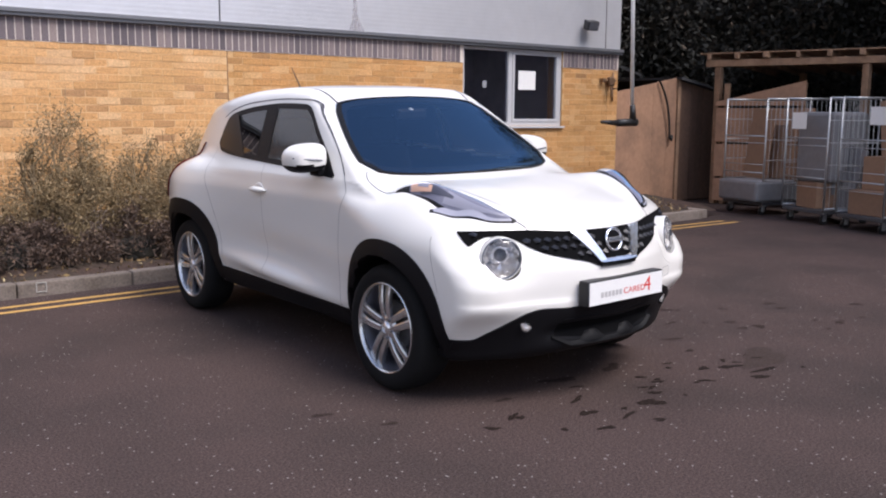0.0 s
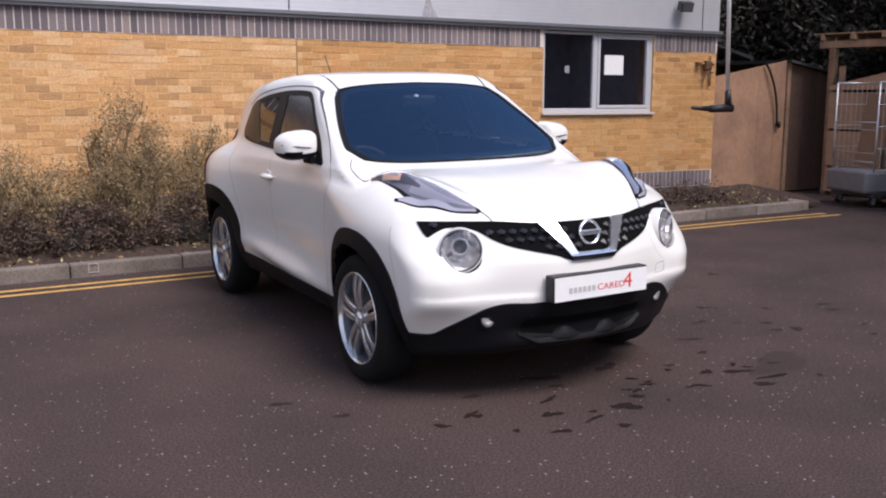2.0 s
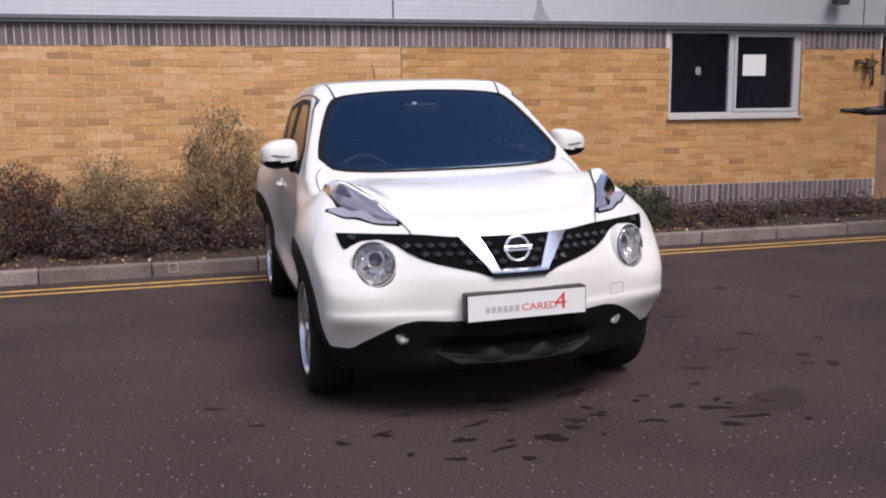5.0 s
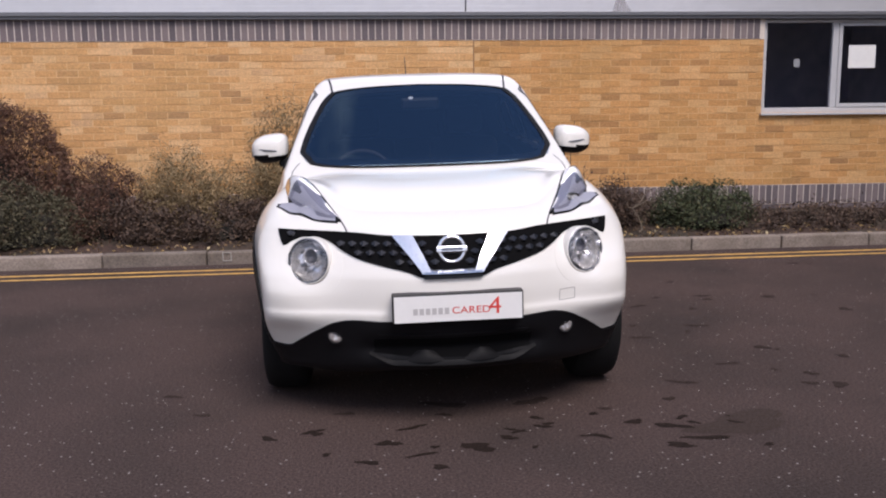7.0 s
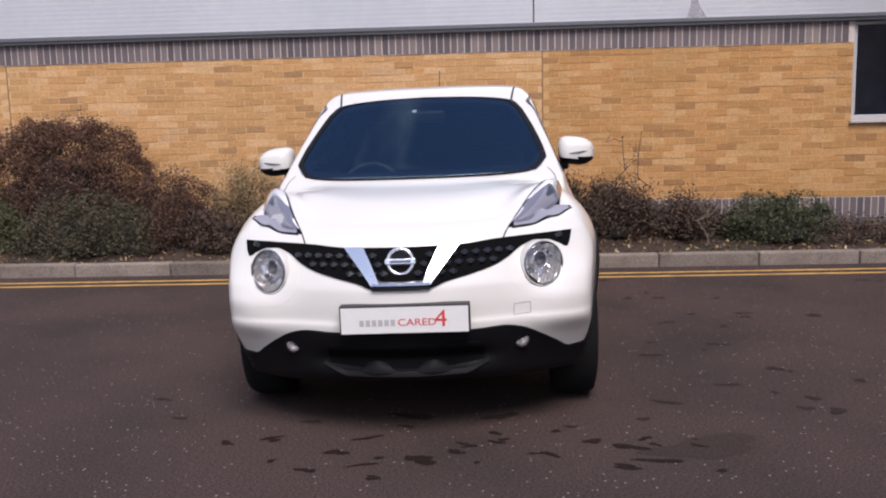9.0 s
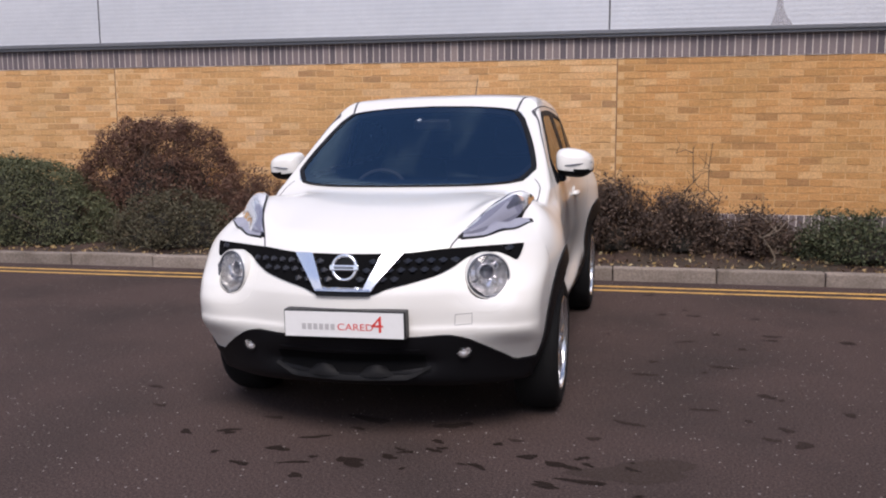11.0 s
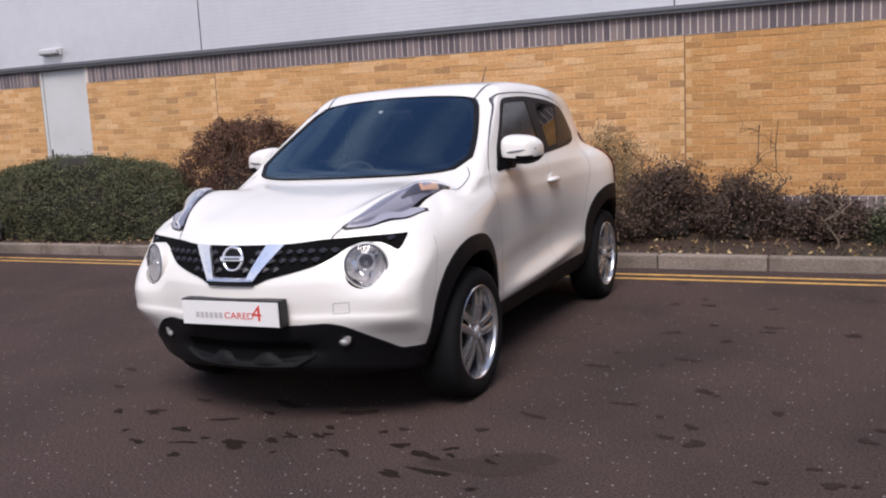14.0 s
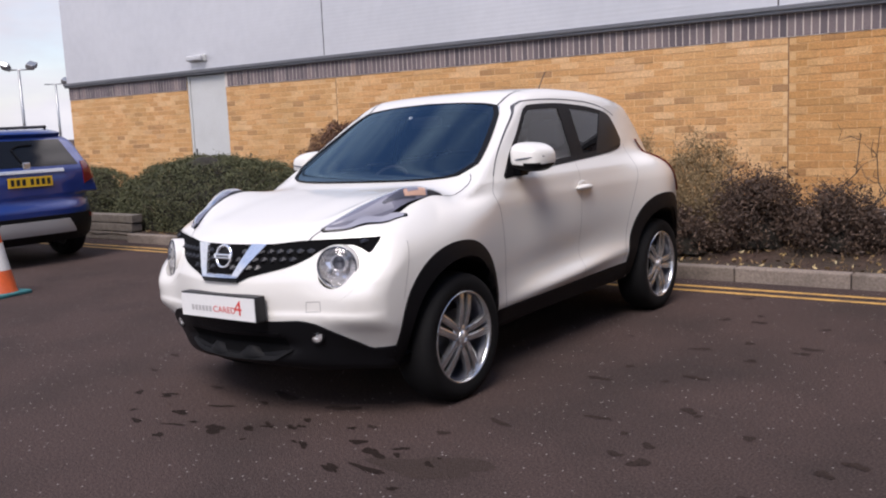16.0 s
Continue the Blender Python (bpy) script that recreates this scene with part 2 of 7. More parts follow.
def chips(mat):
    """Pale stone chips worn bare in the asphalt."""
    n, l = mat.node_tree.nodes, mat.node_tree.links
    p = n["Principled BSDF"]
    src = p.inputs["Base Color"].links[0].from_socket
    geo = n.new("ShaderNodeNewGeometry")
    for scale, low, high, tone in ((95.0, 0.74, 1.0, (0.12, 0.100, 0.092)), (52.0, 0.945, 0.97, (0.30, 0.27, 0.26))):
        v = n.new("ShaderNodeTexVoronoi")
        v.inputs["Scale"].default_value = scale
        sep = n.new("ShaderNodeSeparateColor")
        a = n.new("ShaderNodeMapRange")
        a.inputs["From Min"].default_value, a.inputs["From Max"].default_value = low, high
        b = n.new("ShaderNodeMapRange")
        b.inputs["From Min"].default_value, b.inputs["From Max"].default_value = 0.31, 0.20
        k = n.new("ShaderNodeMath")
        k.operation = "MULTIPLY"
        x = n.new("ShaderNodeMix")
        x.data_type = "RGBA"
        x.inputs[7].default_value = (*tone, 1)
        l.new(geo.outputs["Position"], v.inputs["Vector"])
        l.new(v.outputs["Color"], sep.inputs[0])
        l.new(sep.outputs[0], a.inputs["Value"])
        l.new(v.outputs["Distance"], b.inputs["Value"])
        l.new(a.outputs[0], k.inputs[0])
        l.new(b.outputs[0], k.inputs[1])
        l.new(k.outputs[0], x.inputs[0])
        l.new(src, x.inputs[6])
        src = x.outputs[2]
    l.new(src, p.inputs["Base Color"])


chips(M_ASPHALT)
ground = link_mesh("ground", [(-600, -600, 0), (600, -600, 0), (600, 600, 0), (-600, 600, 0)], [(0, 1, 2, 3)], M_ASPHALT)
tagged(ground, "dark worn asphalt car park with pale stone chips", "ground", kind="structure")

# openings of the front wall: window and steel door
WIN = (4.12, 5.94, 1.28, 2.31)
DOOR = (-8.42, -7.49, 0.12, 2.30)
LEFT, RIGHT, BRICK_TOP, CLAD_LOW, TOP = -11.8, 7.10, 2.315, 2.395, 6.2
wall = empty("wall_front", 0, WALL_Y, 0)
wall.matrix_world = Matrix.Identity(4)
tagged(wall, "buff brick wall with blue brick bands and white steel cladding above", "wall", kind="structure")


def slab(name, lo, hi, mat, parent=wall, label=""):
    return link_mesh(name, cube_verts(lo, hi), cube_faces(0), mat, parent, label)


yb, ybk = WALL_Y + 0.0035, WALL_Y + 0.30
for a, b, c, d in ((LEFT, DOOR[0], 0, BRICK_TOP), (DOOR[1], 0.845, 0, BRICK_TOP), (0.845, WIN[0], 0, BRICK_TOP), (WIN[0], WIN[1], 0, WIN[2]), (WIN[1], RIGHT, 0, BRICK_TOP)):
    slab("mortar_bed", (a, yb, c), (b, ybk, d), M_MORTAR_SHADED if a > 0.8 else M_MORTAR)
slab("lintel", (DOOR[0], yb, DOOR[3]), (DOOR[1], ybk, BRICK_TOP), M_FLASH)


def blocked(a, b, c, d):
    for lo, hi, zl, zh in (WIN, DOOR):
        if b > lo and a < hi and d > zl and c < zh:
            return True
    return False


JOINTS = (0.845, -5.19)
near_v, near_f, far_v, far_f = [], [], [], []  # right and left of the movement joint
singles = []
course = 0
z = 0.468
while z < 2.09:
    x = LEFT + 0.004 - (0.1125 if course % 2 else 0.0)
    while x < RIGHT:
        a, b = max(x, LEFT), min(x + 0.2155, RIGHT)
        for lo, hi, zl, zh in (WIN, DOOR):
            if z + 0.065 > zl and z < zh:
                if a < lo < b:
                    b = lo - 0.002
                elif a < hi < b:
                    a = hi + 0.002
        for j in JOINTS:
            if a < j < b:
                if j - a > b - j:
                    b = j - 0.008
                else:
                    a = j + 0.008
        if b - a > 0.03 and not blocked(a, b, z, z + 0.065):
            dy = rng.uniform(-0.0025, 0.003)
            if -2.6 < x < 2.4 and z > 1.12 and b - a > 0.2154:
                singles.append((a, dy, z))
            else:
                vs, fs = (near_v, near_f) if a > 0.8 else (far_v, far_f)
                fs += cube_faces(len(vs))
                vs += cube_verts((a, WALL_Y + dy, z), (b, yb + 0.02, z + 0.065))
        x += 0.225
    course += 1
    z += 0.0746
# right of the joint the bricks carry the shade in their colour
link_mesh("brickwork", near_v, near_f, M_BRICK_SHADED_FAR, wall, "buff bricks in stretcher bond, coloured deeper orange for the shade")["kind"] = "stuff"
link_mesh("brickwork", far_v, far_f, M_BRICK_FAR, wall, "buff bricks in stretcher bond")["kind"] = "stuff"

# bands of upright blue bricks, low and high
for low, high in ((0.245, 0.458), (2.102, BRICK_TOP)):
    vs, fs = [], []
    x = LEFT + 0.003
    while x < RIGHT - 0.06:
        if not blocked(x, x + 0.065, low, high):
            o = len(vs)
            dy = rng.uniform(-0.002, 0.002)
            vs += cube_verts((x, WALL_Y - 0.007 + dy, low), (x + 0.0645, yb + 0.02, high))
            fs += cube_faces(o)
        x += 0.0752
    link_mesh("soldier_course", vs, fs, M_SOLDIER, wall, "upright blue-grey bricks with pale joints")["kind"] = "stuff"
    for a, b in ((LEFT, DOOR[0]), (DOOR[1], WIN[0]), (WIN[0], WIN[1]), (WIN[1], RIGHT)):
        if not blocked(a + 0.05, b - 0.05, low, high):
            slab("pale_joint", (a, yb - 0.007, low - 0.006), (b, yb + 0.004, high + 0.003), M_MORTAR_PALE)
vs, fs = [], []
x = LEFT
while x < RIGHT - 0.2:
    if not blocked(x, x + 0.2155, 0.165, 0.23):
        o = len(vs)
        vs += cube_verts((x, WALL_Y + rng.uniform(-0.003, 0.002), 0.16), (x + 0.2155, yb + 0.02, 0.235))
        fs += cube_faces(o)
    x += 0.225
link_mesh("footing_course", vs, fs, M_SOLDIER, wall)["kind"] = "stuff"
for j in JOINTS:
    slab("movement_joint", (j - 0.007, WALL_Y + 0.003, 0.2), (j + 0.007, yb + 0.01, 2.1), material("joint_sealant", (0.22, 0.12, 0.06), 0.8))

# flashing and ribbed cladding sheets
bm = bmesh.new()
box(bm, (LEFT - 0.06, WALL_Y - 0.055, 2.318), (RIGHT + 0.04, WALL_Y + 0.28, CLAD_LOW - 0.012), 0.006)
box(bm, (LEFT - 0.06, WALL_Y - 0.075, 2.352), (RIGHT + 0.04, WALL_Y - 0.048, CLAD_LOW), 0.004)
part("flashing", bm, M_FLASH, wall, "dark grey folded metal flashing")
edges = [LEFT, -5.34, 0.755, 6.77, RIGHT]
for a, b in zip(edges, edges[1:]):
    vs, fs = [], []
    n = int((TOP - CLAD_LOW) / 0.025)
    for i in range(n + 1):
        zz = CLAD_LOW + (TOP - CLAD_LOW) * i / n
        yy = WALL_Y - 0.035 + (0.0004 if i % 2 else 0.0)
        vs += [(a + 0.008, yy, zz), (b - 0.008, yy, zz)]
    for i in range(n):
        fs.append((2 * i, 2 * i + 1, 2 * i + 3, 2 * i + 2))
    k = len(vs)
    vs += [(a + 0.008, WALL_Y + 0.1, CLAD_LOW), (b - 0.008, WALL_Y + 0.1, CLAD_LOW), (b - 0.008, WALL_Y + 0.1, TOP), (a + 0.008, WALL_Y + 0.1, TOP)]
    fs += [(k, k + 3, k + 2, k + 1)]
    link_mesh("cladding_sheet", vs, fs, M_CLAD, wall, "white micro-ribbed steel cladding sheet")
slab("cladding_backing", (LEFT + 0.01, WALL_Y - 0.015, CLAD_LOW), (RIGHT - 0.01, WALL_Y + 0.29, TOP - 0.01), M_SEAM)
# rest of the building
slab("wall_east", (RIGHT - 0.3, ybk + 0.002, 0), (RIGHT, 24, TOP), M_BRICK_FAR, None)
slab("wall_west", (LEFT, ybk + 0.002, 0), (LEFT + 0.3, 24, TOP), M_BRICK_FAR, None)
slab("wall_back", (LEFT, 24.002, 0), (RIGHT, 24.3, TOP), M_BRICK_FAR, None)
for nm in ("wall_east", "wall_west", "wall_back"):
    tagged(bpy.data.objects[nm], "plain side wall of the brick building", "wall", kind="structure")
tagged(slab("roof", (LEFT - 0.05, WALL_Y - 0.05, TOP + 0.002), (RIGHT + 0.05, 24.35, TOP + 0.2), M_FLASH, None), "flat grey metal roof of the building", "roof", kind="structure")

# window with two lights
win = empty("window_1")
tagged(win, "white framed two-light window with dark panes", "window", kind="structure")
x0, x1, z0, z1 = WIN
xm = 4.97
yf = WALL_Y + 0.03
bm = bmesh.new()
box(bm, (x0, yf, z1 - 0.03), (x1, yf + 0.07, z1), 0.004)
box(bm, (x0, yf, z0), (x1, yf + 0.07, z0 + 0.055), 0.004)
box(bm, (x0, yf, z0 + 0.057), (x0 + 0.045, yf + 0.07, z1 - 0.032), 0.004)
box(bm, (x1 - 0.06, yf, z0 + 0.057), (x1, yf + 0.07, z1 - 0.032), 0.004)
box(bm, (xm - 0.035, yf, z0 + 0.057), (xm + 0.035, yf + 0.07, z1 - 0.032), 0.004)
part("window_frame", bm, M_WHITE_FRAME, win)
bm = bmesh.new()
a, b = xm + 0.037, x1 - 0.062
for lo, hi in (((a, z0 + 0.058), (b, z0 + 0.098)), ((a, z1 - 0.068), (b, z1 - 0.033)), ((a, z0 + 0.1), (a + 0.04, z1 - 0.07)), ((b - 0.04, z0 + 0.1), (b, z1 - 0.07))):
    box(bm, (lo[0], yf - 0.008, lo[1]), (hi[0], yf + 0.05, hi[1]), 0.003)
part("opening_sash", bm, M_WHITE_FRAME, win)
boxed("window_sill", (x0 - 0.02, WALL_Y - 0.045, z0 - 0.028), (x1 + 0.02, yf + 0.07, z0 - 0.002), M_WHITE_FRAME, win)
for a, b in ((x0 + 0.046, xm - 0.036), (xm + 0.078, x1 - 0.103)):
    ob = slab("pane", (a, yf + 0.03, z0 + 0.057), (b, yf + 0.036, z1 - 0.033), M_PANE, win)
    ob.visible_shadow = False
# dim room behind it
bm = bmesh.new()
box(bm, (3.4, ybk + 0.01, 0.3), (6.7, ybk + 2.6, 3.0))
for f in list(bm.faces):
    if f.calc_center_median().y < ybk + 0.05:
        bm.faces.remove(f)
part("room_lining", bm, M_ROOM, win, "dark unlit room behind the window")
ob = slab("paper_notice", (5.14, yf + 0.022, 1.775), (5.46, yf + 0.0245, 2.03), M_PAPER, None)
tagged(ob, "white sheet of paper taped inside the window", "notice")
ob = slab("window_sticker", (4.50, yf + 0.026, 1.79), (4.57, yf + 0.0285, 1.88), material("grey_sticker", (0.25, 0.26, 0.28), 0.6, grain=0.1), None)
tagged(ob, "small grey sticker on the dark window pane", "sticker")

# steel fire door, set in the wall
door = empty("door_1")
tagged(door, "pale grey flush steel fire door, closed", "door", kind="structure")
bm = bmesh.new()
box(bm, (DOOR[0], WALL_Y + 0.015, DOOR[2]), (DOOR[0] + 0.05, WALL_Y + 0.12, DOOR[3]), 0.003)
box(bm, (DOOR[1] - 0.05, WALL_Y + 0.015, DOOR[2]), (DOOR[1], WALL_Y + 0.12, DOOR[3]), 0.003)
part("door_frame", bm, M_DOOR, door)
boxed("door_leaf", (DOOR[0] + 0.052, WALL_Y + 0.03, DOOR[2]), (DOOR[1] - 0.052, WALL_Y + 0.08, DOOR[3]), M_DOOR, door)
boxed("lock_plate", (DOOR[0] + 0.075, WALL_Y + 0.022, 1.02), (DOOR[0] + 0.105, WALL_Y + 0.031, 1.18), M_BLACK, door, 0.002)
slab("door_step", (DOOR[0] - 0.1, WALL_Y - 0.3, 0.0), (DOOR[1] + 0.1, WALL_Y + 0.12, 0.115), M_KERB, door)

# planted bed between kerb and wall
def kerb_y(x):
    return 2.44 + 0.04 * x


BED_L, BED_R = -10.6, 7.85
vs, fs = [], []
NX, NY = 190, 24
for i in range(NX + 1):
    x = BED_L + (BED_R - BED_L) * i / NX
    for j in range(NY + 1):
        v = j / NY
        y = kerb_y(x) + 0.115 + v * (WALL_Y - 0.001 - kerb_y(x) - 0.115)
        h = 0.085 + 0.11 * min(1, v * 1.6) + 0.03 * noise.noise((x * 2.3, y * 2.3, 0)) + 0.022 * noise.noise((x * 9, y * 9, 3))
        vs.append((x, y, max(h, 0.02)))
for i in range(NX):
    for j in range(NY):
        k = i * (NY + 1) + j
        fs.append((k, k + NY + 1, k + NY + 2, k + 1))
tagged(link_mesh("soil_bed", vs, fs, M_SOIL, smooth=True), "bare brown soil of the planted bed beside the wall", "soil", kind="structure")

# kerb stones
kerb = empty("kerb")
tagged(kerb, "weathered grey concrete kerb with dark joints", "kerb", kind="structure")
bm = bmesh.new()
box(bm, (0.004, 0, -0.05), (0.911, 0.125, 0.118), 0.012, segments=2)
me = bpy.data.meshes.new("kerb_stone")
bm.to_mesh(me)
bm.free()
me.materials.append(M_KERB)
x = -7.30
SKEW = math.degrees(math.atan(0.04))
while x < 7.3:
    ob = new("kerb_stone", me)
    ob.parent = kerb
    ob.matrix_world = pose(x, kerb_y(x) + rng.uniform(-0.006, 0.006), rng.uniform(-0.006, 0.004), 0, 0, SKEW + rng.uniform(-0.3, 0.3))
    x += 0.915
end_x = x
for k in range(2):
    ob = new("kerb_stone", me)
    ob.parent = kerb
    ob.matrix_world = pose(end_x + 0.13, kerb_y(end_x) + 0.02 + 0.92 * k, 0, 0, 0, 90)

# double yellow lines
for off, xe in ((-0.305, 7.3), (-0.49, 7.35)):
    vs, fs = [], []
    n = 180
    for i in range(n + 1):
        x = -9.6 + (xe + 9.6) * i / n
        y = kerb_y(x) + off - 0.012 * max(0, x - 5) ** 2
        w = 0.034 + 0.004 * noise.noise((x * 3, off, 0))
        vs += [(x, y - w, 0.004), (x, y + w, 0.004)]
    for i in range(n):
        fs.append((2 * i, 2 * i + 2, 2 * i + 3, 2 * i + 1))
    tagged(link_mesh("yellow_line", vs, fs, M_YELLOW), "worn yellow road line along the kerb", "road marking", kind="structure")

# ---- smooth bodies: a distance field turned into a mesh ----
def curve(points):
    """A smooth (monotone) curve through a few points, as a function of an array."""
    px, py = np.array([p[0] for p in points], float), np.array([p[1] for p in points], float)
    h, d = np.diff(px), np.diff(py) / np.diff(px)
    m = np.zeros(len(px))
    m[0], m[-1] = d[0], d[-1]
    for i in range(1, len(px) - 1):
        if d[i - 1] * d[i] > 0:
            w1, w2 = 2 * h[i] + h[i - 1], h[i] + 2 * h[i - 1]
            m[i] = (w1 + w2) / (w1 / d[i - 1] + w2 / d[i])

    def f(x):
        x = np.clip(np.asarray(x, float), px[0], px[-1])
        i = np.clip(np.searchsorted(px, x) - 1, 0, len(h) - 1)
        t = (x - px[i]) / h[i]
        return py[i] * (1 + 2 * t) * (1 - t) ** 2 + h[i] * m[i] * t * (1 - t) ** 2 + py[i + 1] * t * t * (3 - 2 * t) + h[i] * m[i + 1] * t * t * (t - 1)

    return f


def smax(a, b, k):
    h = np.maximum(k - np.abs(a - b), 0) / k
    return np.maximum(a, b) + h * h * k / 4


def smin(a, b, k):
    return -smax(-a, -b, k)


def bell(x, c, w):
    return np.exp(-(((x - c) / w) ** 2))


def net(field, lo, hi, h):
    """Vertices, normals and quads of the surface field = 0."""
    n = [int(math.ceil((b - a) / h)) + 1 for a, b in zip(lo, hi)]
    ax = [lo[i] + h * np.arange(n[i]) for i in range(3)]
    X, Y, Z = np.meshgrid(*ax, indexing="ij")
    F = field(X, Y, Z)
    S = F < 0
    cells = [k - 1 for k in n]
    acc, cnt = np.zeros((*cells, 3)), np.zeros(cells)
    corner = [(i, j, k) for i in (0, 1) for j in (0, 1) for k in (0, 1)]

    def cut(A, c):
        return A[c[0]:c[0] + cells[0], c[1]:c[1] + cells[1], c[2]:c[2] + cells[2]]

    for c in corner:
        for d in range(3):
            if c[d]:
                continue
            e = list(c)
            e[d] = 1
            fa, fb = cut(F, c), cut(F, e)
            on = cut(S, c) != cut(S, e)
            t = np.where(on, fa / np.where(on, fa - fb, 1), 0)
            for q in range(3):
                acc[..., q] += np.where(on, c[q] + (t if q == d else 0), 0)
            cnt += on
    active = cnt > 0
    index = np.full(cells, -1)
    index[active] = np.arange(active.sum())
    where = np.argwhere(active)
    V = np.array(lo) + h * (where + acc[active] / cnt[active][:, None])
    quads = []
    for d in range(3):
        a, b = [(1, 2), (2, 0), (0, 1)][d]
        s0, s1 = [slice(1, -1)] * 3, [slice(1, -1)] * 3
        s0[d], s1[d] = slice(0, -1), slice(1, None)
        on = S[tuple(s0)] != S[tuple(s1)]
        p = np.argwhere(on)
        inside = S[tuple(s0)][on]
        p[:, a] += 1
        p[:, b] += 1
        da, db = np.eye(3, dtype=int)[a], np.eye(3, dtype=int)[b]
        ring = [p - da - db, p - db, p, p - da]
        q = np.stack([index[r[:, 0], r[:, 1], r[:, 2]] for r in ring], 1)
        q[~inside] = q[~inside][:, ::-1]
        quads.append(q)
    Q = np.concatenate(quads)
    Q = Q[(Q >= 0).all(1)]
    e = 0.004

    def grad(P):
        g = np.zeros_like(P)
        for i in range(3):
            s = np.zeros(3)
            s[i] = e
            g[:, i] = (field(*(P + s).T) - field(*(P - s).T)) / (2 * e)
        return g

    for _ in range(3):
        g = grad(V)
        step = (field(*V.T) / np.maximum((g * g).sum(1), 0.05))[:, None] * g
        V = V - np.clip(step, -0.4 * h, 0.4 * h)
    g = grad(V)
    return V, g / np.maximum(np.linalg.norm(g, axis=1), 1e-6)[:, None], Q


def shell(name, V, N, Q, mat, parent, label=""):
    """One mesh of some of the quads, keeping the smooth normals."""
    used = np.unique(Q)
    remap = np.full(len(V), -1)
    remap[used] = np.arange(len(used))
    ob = link_mesh(name, V[used].tolist(), remap[Q].tolist(), mat, parent, label, smooth=True)
    if len(ob.data.vertices) == len(used):
        ob.data.normals_split_custom_set_from_vertices([tuple(v) for v in N[used]])
    return ob


class Skin:
    """Lays panels, lamps, seams and panes on a body."""

    def __init__(self, V, Q, field):
        self.field = field
        from mathutils.bvhtree import BVHTree
        self.tree = BVHTree.FromPolygons([tuple(v) for v in V], [tuple(q) for q in Q])

    def drop(self, origin, way, lift):
        hit, normal, _, _ = self.tree.ray_cast(Vector(origin), Vector(way))
        if hit is None:
            hit, normal, _, _ = self.tree.find_nearest(Vector(origin) + Vector(way) * 2.0)
        if normal.dot(Vector(way)) > 0:
            normal = -normal
        return hit + normal * lift, normal

    def settle(self, P, lifts):
        """Moves points onto the true surface, then lifts them along its normal."""
        P = np.array([tuple(p) for p in P])
        for _ in range(4):
            f = self.field(*P.T)
            g = np.stack([(self.field(*(P + d).T) - self.field(*(P - d).T)) / 0.012 for d in 0.006 * np.eye(3)], 1)
            P = P - np.clip((f / np.maximum((g * g).sum(1), 0.1))[:, None] * g, -0.01, 0.01)
        g = g / np.maximum(np.linalg.norm(g, axis=1), 1e-6)[:, None]
        return [Vector(p) for p in P + g * np.array(lifts)[:, None]], [Vector(q) for q in g]

    def sheet(self, name, fn, nu, nv, origin, way, lift, mat, parent, label="", skirt=0.012, closed=False, smooth=True):
        """fn(u, v) gives the two coordinates that origin() turns into a start point; the sheet lies lift above the body with a rim of skirt."""
        P, lifts = [], []
        for i in range(nu + 1):
            for j in range(nv + 1):
                o = origin(*fn(i / nu, j / nv))
                w = way(o) if callable(way) else way
                P.append(self.drop(o, w, 0.0)[0])
                lifts.append(lift(i / nu, j / nv) if callable(lift) else lift)
        P, nrm = self.settle(P, lifts)
        fs = []
        m = nv + 1
        for i in range(nu):
            for j in range(nv):
                fs.append((i * m + j, (i + 1) * m + j, (i + 1) * m + j + 1, i * m + j + 1))
        if skirt:
            rim = [i * m for i in range(nu + 1)] + [nu * m + j for j in range(1, m)] + [i * m + nv for i in range(nu - 1, -1, -1)] + [j for j in range(nv - 1, 0, -1)]
            loops = [rim]
            if closed:
                loops = [[i * m for i in range(nu)], [i * m + nv for i in range(nu - 1, -1, -1)]]
            for rim in loops:
                base = len(P)
                for k in rim:
                    P.append(P[k] - nrm[k] * skirt)
                for a in range(len(rim)):
                    b = (a + 1) % len(rim)
                    fs.append((rim[a], base + a, base + b, rim[b]))
        bm = bmesh.new()
        vs = [bm.verts.new(p) for p in P]
        for f in fs:
            try:
                bm.faces.new([vs[k] for k in f])
            except ValueError:
                pass
        if closed:
            bmesh.ops.remove_doubles(bm, verts=bm.verts, dist=0.0002)
        out = nrm[len(nrm) // 2]
        bm.normal_update()
        mid = [f for f in bm.faces if f.calc_area() > 0][:1]
        bmesh.ops.recalc_face_normals(bm, faces=bm.faces)
        ref = max((f for f in bm.faces), key=lambda f: abs(f.normal.dot(out)) * f.calc_area())
        if ref.normal.dot(out) < 0:
            bmesh.ops.reverse_faces(bm, faces=bm.faces)
        for e in bm.edges:
            if len(e.link_faces) == 2 and e.calc_face_angle(0) > 0.7:
                e.smooth = False
        me = bpy.data.meshes.new(name)
        bm.to_mesh(me)
        bm.free()
        me.shade_smooth() if smooth else None
        if smooth:
            me.set_sharp_from_angle(angle=0.7)
        if smooth and not skirt and not closed and len(me.vertices) == len(nrm):
            me.normals_split_custom_set_from_vertices([tuple(n) for n in nrm])
        me.materials.append(mat)
        ob = new(name, me)
        ob.parent = parent
        if label:
            ob["label"] = label
        return ob

    def seam(self, name, path, origin, way, width, mat, parent, steps=60, lift=0.0012, label=""):
        """A narrow dark line between panels along path(u)."""
        P = [np.array(path(i / steps), float) for i in range(steps + 1)]
        vs, fs = [], []
        for i, p in enumerate(P):
            t = P[min(i + 1, steps)] - P[max(i - 1, 0)]
            t = t / max(np.linalg.norm(t), 1e-9)
            n = np.array([-t[1], t[0]]) * width / 2
            for q in (p + n, p - n):
                o = origin(*q)
